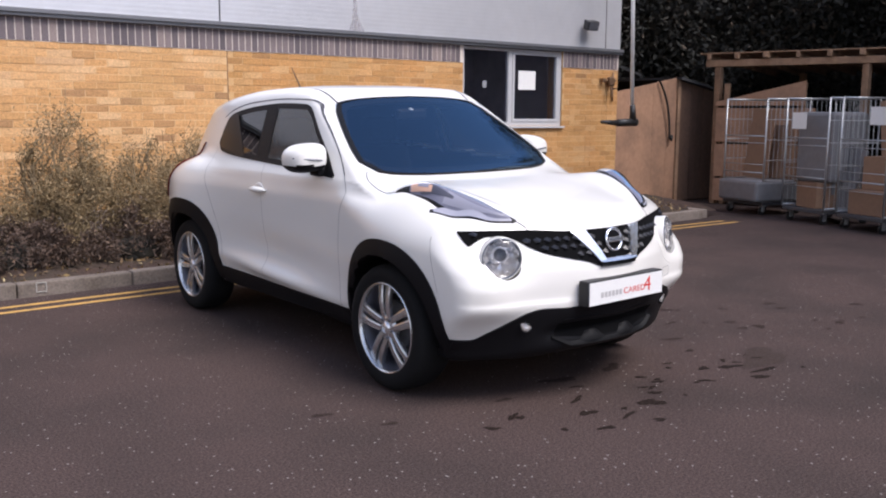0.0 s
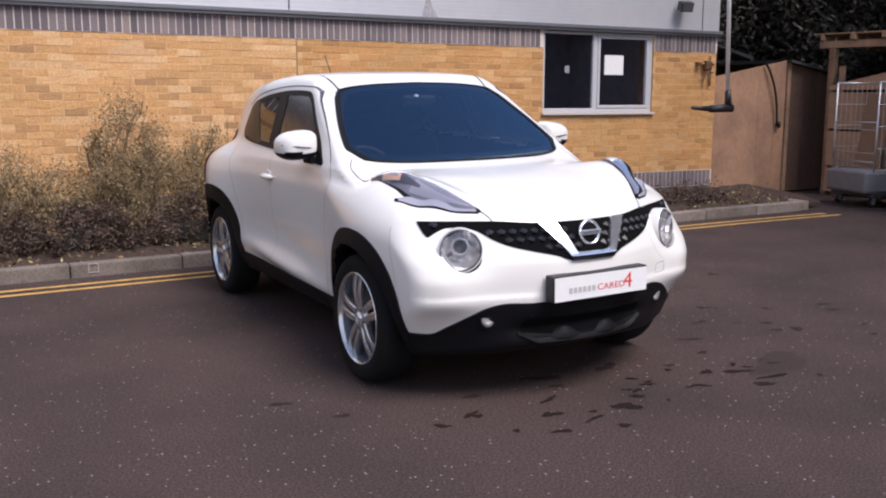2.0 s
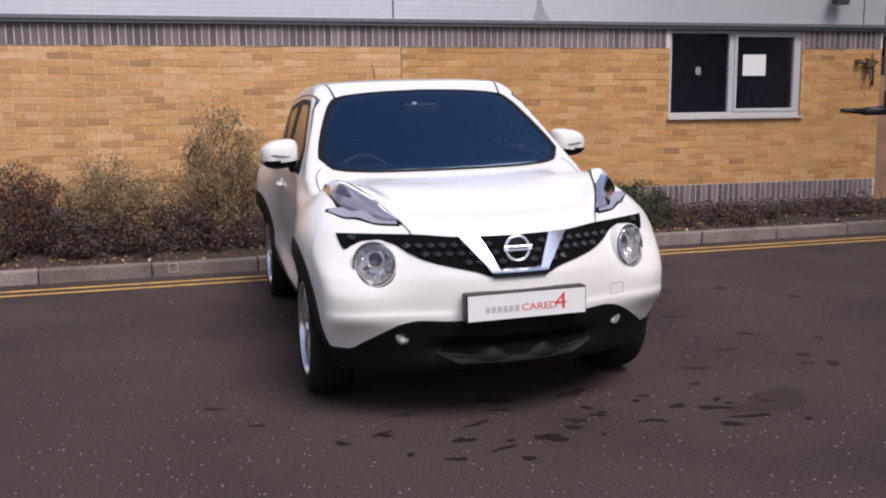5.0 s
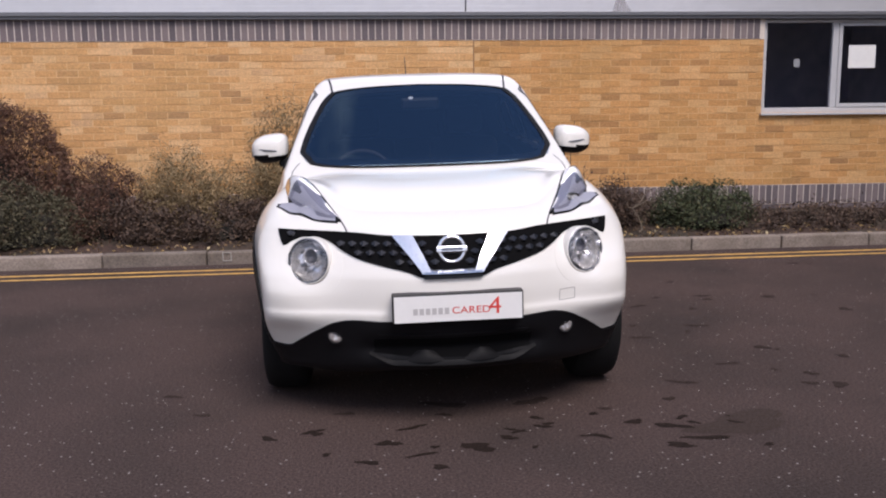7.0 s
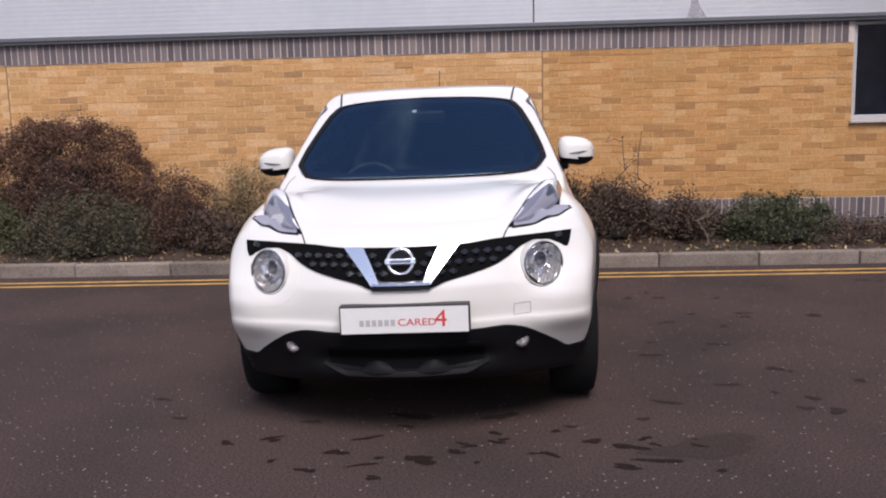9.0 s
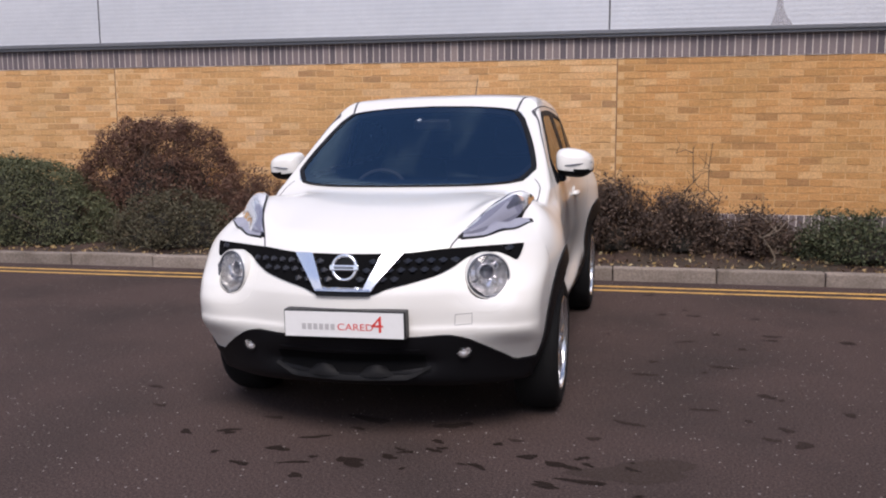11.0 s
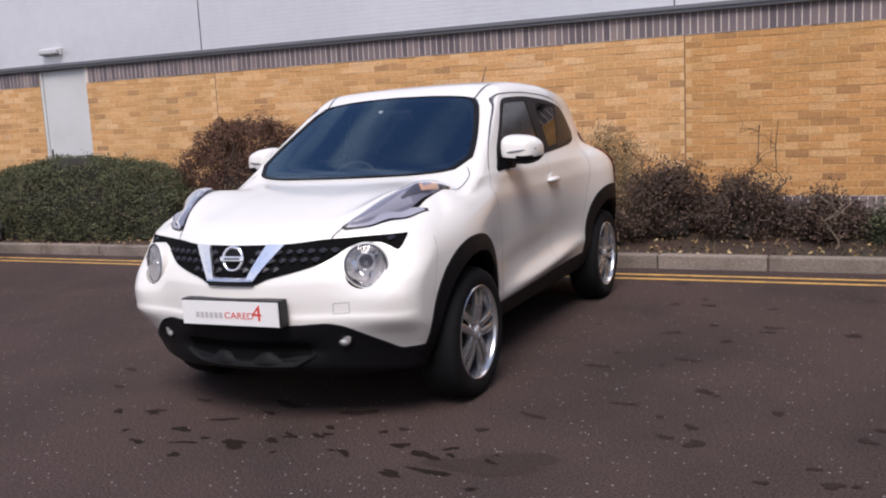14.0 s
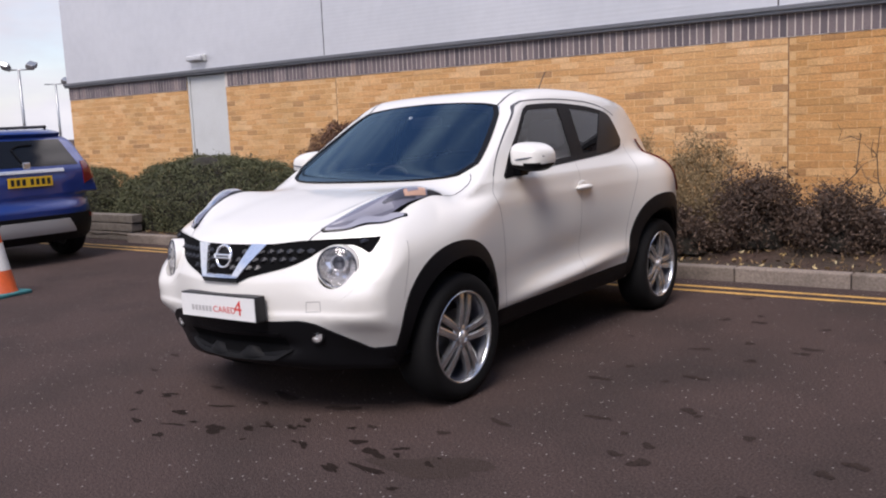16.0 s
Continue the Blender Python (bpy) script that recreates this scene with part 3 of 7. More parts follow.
                w = way(o) if callable(way) else way
                vs.append(self.drop(o, w, 0.0)[0])
        vs = self.settle(vs, [lift] * len(vs))[0]
        for i in range(steps):
            fs.append((2 * i, 2 * i + 1, 2 * i + 3, 2 * i + 2))
        return link_mesh(name, vs, fs, mat, parent, label)


def inside(points, poly):
    """Which 2D points lie within a polygon."""
    x, y = points[:, 0], points[:, 1]
    res = np.zeros(len(points), bool)
    P = np.array(poly)
    for (x0, y0), (x1, y1) in zip(P, np.roll(P, -1, 0)):
        c = (y0 > y) != (y1 > y)
        res ^= c & (x < (x1 - x0) * (y - y0) / np.where(y1 == y0, 1e-9, y1 - y0) + x0)
    return res

# ---- white crossover car, nose towards -y, standing at the origin ----
M_PAINT = material("pearl_white_paint", (0.745, 0.730, 0.690), 0.34, grain=0.012, scale=300, coat=0.8)
M_TRIM = material("black_car_trim", (0.0062, 0.0062, 0.0075), 0.5, grain=0.1, scale=300, bump=0.12, bump_scale=500, spec=0.16)
M_GLOSS = material("gloss_black", (0.004, 0.004, 0.005), 0.34, spec=0.3)
M_CHROME = material("chrome", (0.80, 0.82, 0.86), 0.16, metal=0.85)
M_ALLOY = material("silver_alloy", (0.60, 0.61, 0.62), 0.22, metal=0.85, grain=0.03)
M_TYRE = material("tyre_rubber", (0.0075, 0.0075, 0.008), 0.85, grain=0.2, scale=80, bump=0.2, bump_scale=200, spec=0.2)
M_SCREEN = glass("tinted_windscreen", (0.52, 0.57, 0.66), 0.01, 2.15, (0.50, 0.76, 1.0))
M_PRIVACY = glass("tinted_side_glass", (0.10, 0.105, 0.11), 0.01, 1.75)
M_REAR = glass("dark_rear_screen", (0.03, 0.032, 0.035), 0.01, 1.6)
M_SIDE = glass("clear_side_glass", (0.76, 0.79, 0.79), 0.16, 1.8)
M_LENS = glass("clear_lamp_lens", (0.9, 0.9, 0.92), 0.01, 1.5)
M_CABIN = material("dark_cabin", (0.018, 0.018, 0.02), 0.7, grain=0.15, scale=50)
M_CLOTH = material("seat_cloth", (0.03, 0.03, 0.034), 0.9, grain=0.2, scale=120)
M_GAP = material("panel_gap", (0.26, 0.26, 0.26), 0.7)
M_LAMP = material("lamp_reflector", (0.82, 0.82, 0.83), 0.12, metal=0.75)
M_SMOKE = material("smoked_lamp_bezel", (0.20, 0.215, 0.25), 0.25, metal=0.6)
M_AMBER = material("amber_indicator", (0.66, 0.41, 0.29), 0.3, spec=0.4)
M_DRL = material("grey_lamp_interior", (0.20, 0.205, 0.26), 0.4, spec=0.2)
M_LAMPLENS = glass("thin_lamp_lens", (0.9, 0.9, 0.92), 0.12, 1.09)
M_NAVY = material("dark_lamp_shade", (0.075, 0.078, 0.10), 0.4, metal=0.1)
M_GUIDE = material("pale_light_guide", (0.29, 0.295, 0.35), 0.35, spec=0.4)
M_INTAKE = material("intake_mesh_black", (0.004, 0.004, 0.0045), 0.9, spec=0.08)
M_FIN = material("satin_grille_fin", (0.013, 0.013, 0.016), 0.28, spec=0.55)
M_REDLAMP = material("red_lamp", (0.13, 0.012, 0.012), 0.2, coat=0.8)
M_PLATE = material("white_show_plate", (0.74, 0.74, 0.73), 0.4, grain=0.02)
M_REDINK = material("red_print", (0.62, 0.05, 0.04), 0.5)
M_GREYINK = material("grey_print", (0.45, 0.44, 0.44), 0.5)

FRONT_AXLE, REAR_AXLE, WHEEL_R = -1.288, 1.236, 0.335
nose = curve([(0.15, -1.96), (0.24, -2.03), (0.34, -2.062), (0.44, -2.086), (0.51, -2.104), (0.55, -2.110), (0.62, -2.112), (0.69, -2.108), (0.75, -2.088), (0.81, -2.058), (0.87, -2.026), (0.90, -2.008), (0.94, -1.958), (1.0, -1.89), (1.1, -1.79)])
waist = curve([(-2.15, 0.79), (-1.9, 0.822), (-1.5, 0.834), (-1.0, 0.826), (-0.5, 0.822), (0.2, 0.822), (0.8, 0.828), (1.25, 0.832), (1.6, 0.80), (1.8, 0.755), (2.05, 0.66)])
flank = curve([(0.15, -0.08), (0.3, -0.045), (0.40, -0.012), (0.50, 0.002), (0.65, 0.002), (0.8, 0.002), (0.95, 0.004), (1.05, -0.012), (1.15, -0.055), (1.3, -0.13)])
bonnet = curve([(-2.2, 0.77), (-2.06, 0.885), (-1.95, 0.937), (-1.8, 0.985), (-1.5, 1.048), (-1.25, 1.076), (-1.0, 1.098), (-0.7, 1.110), (-0.2, 1.06), (0.5, 1.05), (1.1, 1.07), (1.6, 1.04), (1.9, 0.97), (2.1, 0.88)])
roofline = curve([(-0.9, 1.40), (-0.45, 1.556), (-0.3, 1.587), (-0.1, 1.616), (0.15, 1.630), (0.5, 1.620), (0.9, 1.582), (1.2, 1.538), (1.5, 1.478), (1.9, 1.38)])
tail = curve([(0.2, 1.93), (0.4, 2.0), (0.7, 2.01), (0.95, 1.96), (1.08, 1.88), (1.3, 1.60), (1.45, 1.44), (1.65, 1.33)])
belly = curve([(-2.2, 0.31), (-2.0, 0.275), (-1.85, 0.250), (-1.6, 0.235), (-0.9, 0.25), (0.9, 0.27), (1.7, 0.25), (2.1, 0.32)])

corner = curve([(0.2, -0.03), (0.30, -0.022), (0.36, -0.006), (0.44, 0.035), (0.53, 0.09), (0.62, 0.10), (0.70, 0.075), (0.78, 0.035), (0.88, 0.015)])
LAMP_X, LAMP_Z = 0.617, 0.756


def car_field(x, y, z):
    ax = np.abs(x)
    w = waist(y) + flank(z)
    w = w + 0.082 * bell(y, -1.33, 0.42) * bell(z, 0.72, 0.36) + 0.078 * bell(y, 1.27, 0.38) * bell(z, 0.80, 0.38)
    # hollow along the doors above a flared lower edge
    w = w - 0.030 * bell(y, -0.05, 0.66) * bell(z - 0.06 * y, 0.58, 0.12) + 0.040 * bell(y, -0.05, 0.62) * bell(z - 0.065 * y, 0.445, 0.05)
    fade = np.clip((y + 1.0) / 0.45, 0, 1)
    fade = fade * fade * (3 - 2 * fade)
    rise_s = np.clip((y + 1.30) / 0.75, 0, 1)
    rise_s = rise_s * rise_s * (3 - 2 * rise_s)
    top = bonnet(y) + 0.10 * fade - (0.075 - 0.065 * rise_s) * (ax / 0.7) ** 2.5 + 0.058 * bell(ax, 0.73, 0.19) * bell(y, -1.46, np.where(y > -1.46, 0.31, 0.40)) - 0.012 * bell(ax, 0.80, 0.18) * bell(y, -1.64, 0.16) - 0.09 * np.clip((y - 1.2) / 0.5, 0, 1)
    top = top + 0.026 * bell(ax, 0.50, 0.18) * bell(y, -1.32, 0.33) + 0.003 * bell(ax, 0.27, 0.10) * bell(y, -1.5, 0.5)
    # crest under the upper lamp's inner edge, and the step below its outer edge
    top = top + 0.034 * bell(ax, 0.605 + 0.367 * (y + 1.5), 0.075) * bell(y, -1.55, np.where(y > -1.5, 0.20, 0.26)) - 0.034 * bell(ax, 0.69, 0.07) * bell(y, -1.62, 0.12) + 0.022 * bell(ax, 0.70, 0.14) * bell(y, -1.29, 0.13)
    low = smax((ax - w), (z - top) * 0.95, 0.12)
    front = (nose(z) + 0.045 * bell(z, 0.385, 0.042) / (1 + (ax / 0.37) ** 12) + 0.026 * bell(np.hypot(ax - LAMP_X, z - LAMP_Z), 0.0, 0.105) - 0.012 / (1 + np.exp((z - 0.548) / 0.007)) / (1 + (0.29 / (ax + 0.01)) ** 16) + 0.19 * (ax / 0.62) ** 1.9 - corner(z) * bell(ax, 0.78, 0.20) - y) * 0.88
    low = smax(low, front, 0.04)
    low = smax(low, (y - tail(z) + 0.16 * (ax / 0.7) ** 3) * 0.9, 0.12)
    low = smax(low, belly(y) - z, 0.05)
    zc = np.maximum(z - 1.05, 0.0)
    gw = 0.80 - 0.285 * zc - 0.085 * zc ** 2 - 0.18 * np.clip(y - 0.6, 0, 1.2) ** 2 - 0.05 * np.clip((1.085 - z) / 0.1, 0, 1)
    screen = (z - 1.108) * 0.856 - (y + 1.055 - 0.105 * (ax / 0.67) ** 2) * 0.517
    gh = smax(ax - gw, (z - (roofline(y) - 0.022 * (ax / 0.60) ** 3)) * 0.97, 0.07)
    gh = smax(gh, screen, 0.03)
    gh = smax(gh, (y - tail(z) + 0.10 * (ax / 0.7) ** 2) * 0.7, 0.06)
    gh = smax(gh, 0.98 - z, 0.04)
    f = smin(low, gh, 0.065)
    for yw in (FRONT_AXLE, REAR_AXLE):
        arch = np.maximum(np.hypot(y - yw, z - 0.345) - 0.388, 0.50 - ax)
        f = smax(f, -arch, 0.012)
    return f


V, N, Q = net(car_field, (-1.0, -2.3, 0.12), (1.0, 2.2, 1.66), 0.02)
skin = Skin(V, Q, car_field)
car = empty("car")
tagged(car, "pearl white compact crossover car with black trim and alloy wheels, parked", "car")

# outlines: glass areas in front view (x, z) and in side view (y, z)
SCREEN_LOW = curve([(0, 1.108), (0.37, 1.109), (0.55, 1.115), (0.64, 1.128), (0.68, 1.150), (0.70, 1.185)])
SCREEN_TOP = curve([(0, 1.547), (0.237, 1.541), (0.40, 1.530), (0.50, 1.516), (0.55, 1.500), (0.58, 1.462)])


def screen_xz(u, v, inset=0.0):
    s = 2 * u - 1
    half = 0.702 - inset - 0.122 * v ** 1.35
    x = s * half
    lo, hi = SCREEN_LOW(abs(s) * 0.70) + inset, SCREEN_TOP(abs(s) * 0.58) - inset
    return x, float(lo + (hi - lo) * v)


WIN_LOW = curve([(-0.70, 1.100), (-0.25, 1.130), (0.12, 1.148), (0.43, 1.163), (0.78, 1.190), (0.86, 1.206), (0.905, 1.25)])
WIN_HIGH = curve([(-0.70, 1.106), (-0.56, 1.225), (-0.42, 1.335), (-0.31, 1.43), (-0.255, 1.478), (-0.19, 1.500), (0.1, 1.508), (0.44, 1.490), (0.72, 1.452), (0.82, 1.425), (0.87, 1.370), (0.905, 1.26)])
FRONT_WIN = dict(lo=WIN_LOW, hi=WIN_HIGH, y0=-0.70, y1=0.21)
REAR_WIN = dict(lo=WIN_LOW, hi=WIN_HIGH, y0=0.21, y1=0.905)


def side_win(w, inset=0.0):
    def f(u, v):
        y = w["y0"] + inset + (w["y1"] - w["y0"] - 2 * inset) * u
        lo, hi = float(w["lo"](y)) + inset, float(w["hi"](y)) - inset
        return y, lo + max(hi - lo, 0.004) * v
    return f


def outline(fn, n=24):
    return [fn(i / n, 0) for i in range(n)] + [fn(1, j / n) for j in range(n)] + [fn(1 - i / n, 1) for i in range(n)] + [fn(0, 1 - j / n) for j in range(n)]


GR_TOP = curve([(0, 0.874), (0.25, 0.876), (0.43, 0.889), (0.60, 0.893), (0.76, 0.895)])
GR_LOW = curve([(0, 0.700), (0.120, 0.702), (0.19, 0.726), (0.30, 0.752), (0.41, 0.782), (0.47, 0.812), (0.53, 0.850), (0.58, 0.864), (0.64, 0.865), (0.70, 0.845), (0.737, 0.827), (0.745, 0.835), (0.76, 0.885)])


def grille(u, v):
    x = -0.76 + 1.52 * u
    lo, hi = float(GR_LOW(abs(x))), float(GR_TOP(abs(x)))
    return x, lo + max(hi - lo, 0.002) * v


C = V[Q].mean(1)
CN = N[Q].mean(1)
hole = inside(C[:, [0, 2]], outline(lambda u, v: screen_xz(u, v, 0.022))) & (C[:, 1] < 0) & (C[:, 2] > 1.1)
for w in (FRONT_WIN, REAR_WIN):
    hole |= inside(C[:, [1, 2]], outline(side_win(w, 0.022))) & (np.abs(C[:, 0]) > 0.4)
rear_glass = inside(C[:, [0, 2]], [(-0.5, 1.16), (0.5, 1.16), (0.42, 1.38), (-0.42, 1.38)]) & (C[:, 1] > 1.2)
hole |= rear_glass
gi = [(-0.70 + 1.4 * i / 60) for i in range(61)]
hole |= inside(C[:, [0, 2]], [(x, float(GR_LOW(abs(x))) + 0.012) for x in gi] + [(x, max(float(GR_TOP(abs(x))) - 0.014, float(GR_LOW(abs(x))) + 0.013)) for x in reversed(gi)]) & (C[:, 1] < -1.5)
hole |= (np.hypot(np.abs(C[:, 0]) - LAMP_X, C[:, 2] - LAMP_Z) < 0.096) & (C[:, 1] < -1.5)
under = (C[:, 2] < 0.27) | ((CN[:, 2] < -0.75) & (C[:, 2] < 0.34))
for yw in (FRONT_AXLE, REAR_AXLE):
    rho = np.hypot(C[:, 1] - yw, C[:, 2] - 0.345)
    under |= (rho < 0.425) & (np.abs(C[:, 0]) > 0.45) & (C[:, 2] < 0.78)
kind = np.full(len(Q), 6)
ax = np.abs(C[:, 0])
kind[(C[:, 1] < -0.4) & (C[:, 2] > 0.85) & (ax < 0.62)] = 0
kind[(C[:, 1] < -0.9) & (kind != 0)] = 1
kind[(C[:, 1] < -1.5) & (C[:, 2] < 0.88)] = 2
door_f = (C[:, 1] > -0.86) & (C[:, 1] < 0.26) & (ax > 0.6) & (C[:, 2] < 1.48)
door_r = (C[:, 1] > 0.26) & (C[:, 1] < 1.0) & (ax > 0.6) & (C[:, 2] < 1.48)
kind[door_f], kind[door_r] = 3, 4
kind[(C[:, 2] > 1.44) & (kind == 6)] = 5
kind[(kind == 6) & (C[:, 1] < 1.0)] = 5
kind[under] = 7
kind[hole] = -1
for k, nm, mt, lb in ((0, "bonnet", M_PAINT, ""), (2, "front_bumper", M_PAINT, ""), (5, "roof", M_PAINT, ""), (6, "rear_body", M_PAINT, ""), (7, "underbody", M_TRIM, "dark underbody and wheel arch liners")):
    shell(nm, V, N, Q[kind == k], mt, car, lb)
for k, nm in ((1, "front_wing"), (3, "front_door"), (4, "rear_door")):
    for s in (-1, 1):
        shell(nm, V, N, Q[(kind == k) & (C[:, 0] * s > 0)], M_PAINT, car)
tg = skin.sheet("rear_screen", lambda u, v: ((2 * u - 1) * (0.55 - 0.09 * v), 1.14 + 0.26 * v), 20, 8, lambda a, b: (a, 3.2, b), (0, -1, 0), 0.004, M_REAR, car, "dark rear screen", skirt=0)
tg.visible_shadow = False
# dark lining inside the cabin
Vi = V - N * 0.035
inner = (kind != 7) & ~hole & (C[:, 1] > -1.05) & (C[:, 2] > 0.5)
shell("cabin_lining", Vi, -N, Q[inner][:, ::-1], M_CABIN, car, "dark cabin lining")

front = lambda a, b: (a, -3.0, b)
AHEAD = (0, 1, 0)
side_l, side_r = (lambda a, b: (2.0, a, b)), (lambda a, b: (-2.0, a, b))
SIDES = ((1, side_l, (-1, 0, 0)), (-1, side_r, (1, 0, 0)))
above = lambda a, b: (a, b, 2.5)
DOWN = (0, 0, -1)

g = skin.sheet("windscreen", screen_xz, 40, 16, front, AHEAD, 0.0065, M_SCREEN, car, "dark tinted windscreen", skirt=0)
g.visible_shadow = False


def ring_of(fn, fin, n=40):
    """A border strip between two outlines."""
    a, b = outline(fn, n), outline(fin, n)
    k = len(a)

    def f(u, v):
        t = u * k
        i = int(t) % k
        j, r = (i + 1) % k, t - int(t)
        p, q = np.array(a[i]) * (1 - r) + np.array(a[j]) * r, np.array(b[i]) * (1 - r) + np.array(b[j]) * r
        return tuple(p * (1 - v) + q * v)
    return f




def screen_inner(u, v):
    """Inner edge of the black strips that run up the pillars."""
    s = 2 * u - 1
    x = s * (0.702 - 0.030 - 0.122 * v ** 1.35)
    lo, hi = SCREEN_LOW(abs(s) * 0.70) + 0.003, SCREEN_TOP(abs(s) * 0.58) - 0.003
    return x, float(lo + (hi - lo) * v)


skin.sheet("screen_border", ring_of(screen_xz, lambda u, v: screen_xz(u, v, 0.034), 24), 96, 1, front, AHEAD, 0.004, M_TRIM, car, "black border under the glass", skirt=0.004, closed=True)
skin.sheet("pillar_strip", ring_of(screen_xz, screen_inner, 24), 96, 2, front, AHEAD, 0.0095, M_TRIM, car, "black strip round the windscreen", skirt=0.006, closed=True)
for s, org, way in SIDES:
    for w, nm in ((FRONT_WIN, "front_door_glass"), (REAR_WIN, "rear_door_glass")):
        g = skin.sheet(nm, side_win(w), 40, 14, org, way, 0.002, M_SIDE if w is FRONT_WIN else M_PRIVACY, car, skirt=0)
        g.visible_shadow = False
        skin.sheet("window_seal", ring_of(side_win(w, -0.006), side_win(w, 0.026), 20), 80, 1, org, way, 0.005, M_TRIM, car, skirt=0.006, closed=True)
    # pillar between the door glasses
    skin.sheet("door_pillar", lambda u, v: (0.135 + 0.15 * u + 0.02 * v, 1.150 + 0.352 * v + 0.008 * u * (1 - 2 * v)), 4, 14, org, way, 0.0055, M_TRIM, car, skirt=0.004)
    # blind rear corner of the rear door's glass
    tip = curve([(1.19, 0.80), (1.215, 0.875), (1.26, 0.902), (1.37, 0.868), (1.425, 0.818), (1.44, 0.76)])
    skin.sheet("quarter_trim", lambda u, v: (0.46 + 0.24 * v + (float(tip(1.19 + 0.25 * v)) - 0.46 - 0.24 * v) * u, 1.168 + 0.026 * u + (0.278 - 0.024 * u) * v), 8, 10, org, way, 0.0055, M_GLOSS, car, skirt=0.004)
    skin.sheet("mirror_sail", lambda u, v: (-0.705 + 0.17 * u, 1.100 + 0.011 * u + 0.130 * u * v), 6, 5, org, way, 0.007, M_TRIM, car, "", skirt=0.006)
    # arch trims, wider towards the bumpers
    for yw, nm, cy, ry, rz in ((FRONT_AXLE, "front_arch_trim", -1.312, 0.434, 0.480), (REAR_AXLE, "rear_arch_trim", 1.232, 0.485, 0.503)):
        def ring(u, v, yw=yw, cy=cy, ry=ry, rz=rz):
            a = math.radians(-4 + 188 * u)
            p = np.array((yw + 0.378 * math.cos(a), 0.345 + 0.378 * math.sin(a)))
            e = 2.25
            c, d = math.cos(a), math.sin(a)
            k = (abs(c) ** e + abs(d) ** e) ** (-1 / e)
            q = np.array((cy + ry * c * k, 0.345 + rz * d * k))
            r = p + (q - p) * v
            return float(r[0]), float(r[1])
        skin.sheet(nm, ring, 48, 5, org, way, lambda u, v: 0.012 - 0.004 * v * v, M_TRIM, car, "black plastic wheel arch trim", skirt=0.06)
    # sill
    skin.sheet("sill_trim", lambda u, v: (-0.90 + 1.66 * u, 0.225 + (0.148 + 0.033 * u) * v), 30, 5, org, way, lambda u, v: 0.006 + 0.010 * math.sin(math.pi * min(1, v * 1.1)), M_TRIM, car, "black plastic sill trim", skirt=0.03)
    # lower bumper corner, under the white
    skin.sheet("bumper_corner_trim", lambda u, v: (-1.90 + 0.30 * u, 0.225 + (0.137 + 0.02 * u) * v), 12, 4, org, way, 0.008, M_TRIM, car, "", skirt=0.02)
    # shut lines
    fd = curve([(0, -0.785), (0.3, -0.788), (0.55, -0.815), (0.72, -0.855), (0.86, -0.842), (1.0, -0.800)])
    zz = curve([(0, 0.38), (0.3, 0.58), (0.55, 0.90), (0.72, 1.01), (0.86, 1.05), (1.0, 1.115)])
    skin.seam("door_gap", lambda u: (float(fd(u)), float(zz(u))), org, way, 0.004, M_GAP, car, 50)
    top_z = curve([(-0.80, 1.115), (-0.70, 1.218), (-0.54, 1.340), (-0.38, 1.448), (-0.29, 1.512), (-0.22, 1.532), (0.1, 1.541), (0.5, 1.522), (0.80, 1.472), (0.93, 1.42)])
    skin.seam("door_top_gap", lambda u: (-0.80 + 1.73 * u, float(top_z(-0.80 + 1.73 * u))), org, way, 0.007, M_SEAM, car, 70)
    skin.seam("rear_door_gap", lambda u: (0.115 + 0.03 * u, 0.40 + 0.74 * u), org, way, 0.003, M_GAP, car, 40)
    rg = curve([(0, 0.70), (0.3, 0.755), (0.55, 0.84), (0.8, 0.925), (1.0, 0.93)])
    skin.seam("quarter_gap", lambda u: (float(rg(u)), 0.42 + 0.80 * u), org, way, 0.004, M_GAP, car, 40)
    skin.seam("wing_gap", lambda u: (-1.72 + 0.06 * u, 0.60 + 0.27 * u), org, way, 0.0016, M_SEAM, car, 20)
    # tail lamp reaching round the hip
    skin.sheet("tail_lamp", lambda u, v: (1.27 + 0.34 * u, 1.23 - 0.40 * u + 0.03 * math.sin(math.pi * u) + 0.028 * v * (0.3 + u)), 12, 3, org, way, 0.012, M_REDLAMP, car, "red tail lamp", skirt=0.02)
    # roof ditch
    skin.seam("roof_ditch", lambda u: (s * (0.520 + 0.030 * u), -0.335 + 0.24 * u), above, DOWN, 0.013, M_SEAM, car, 50)
    # edge of the bonnet, back along the wing, and the scuttle corner
    bx = curve([(-1.945, 0.436), (-1.855, 0.474), (-1.70, 0.546), (-1.60, 0.583), (-1.50, 0.615), (-1.42, 0.645), (-1.305, 0.692), (-1.22, 0.738), (-1.13, 0.745), (-0.98, 0.742)])
    skin.seam("bonnet_gap", lambda u: (s * float(bx(-1.945 + 0.965 * u)), -1.945 + 0.965 * u), above, DOWN, 0.006, M_SEAM, car, 50)
    skin.seam("scuttle_gap", lambda u: (s * (0.742 - 0.040 * u * u), -0.98 + 0.085 * u), above, DOWN, 0.005, M_SEAM, car, 16)

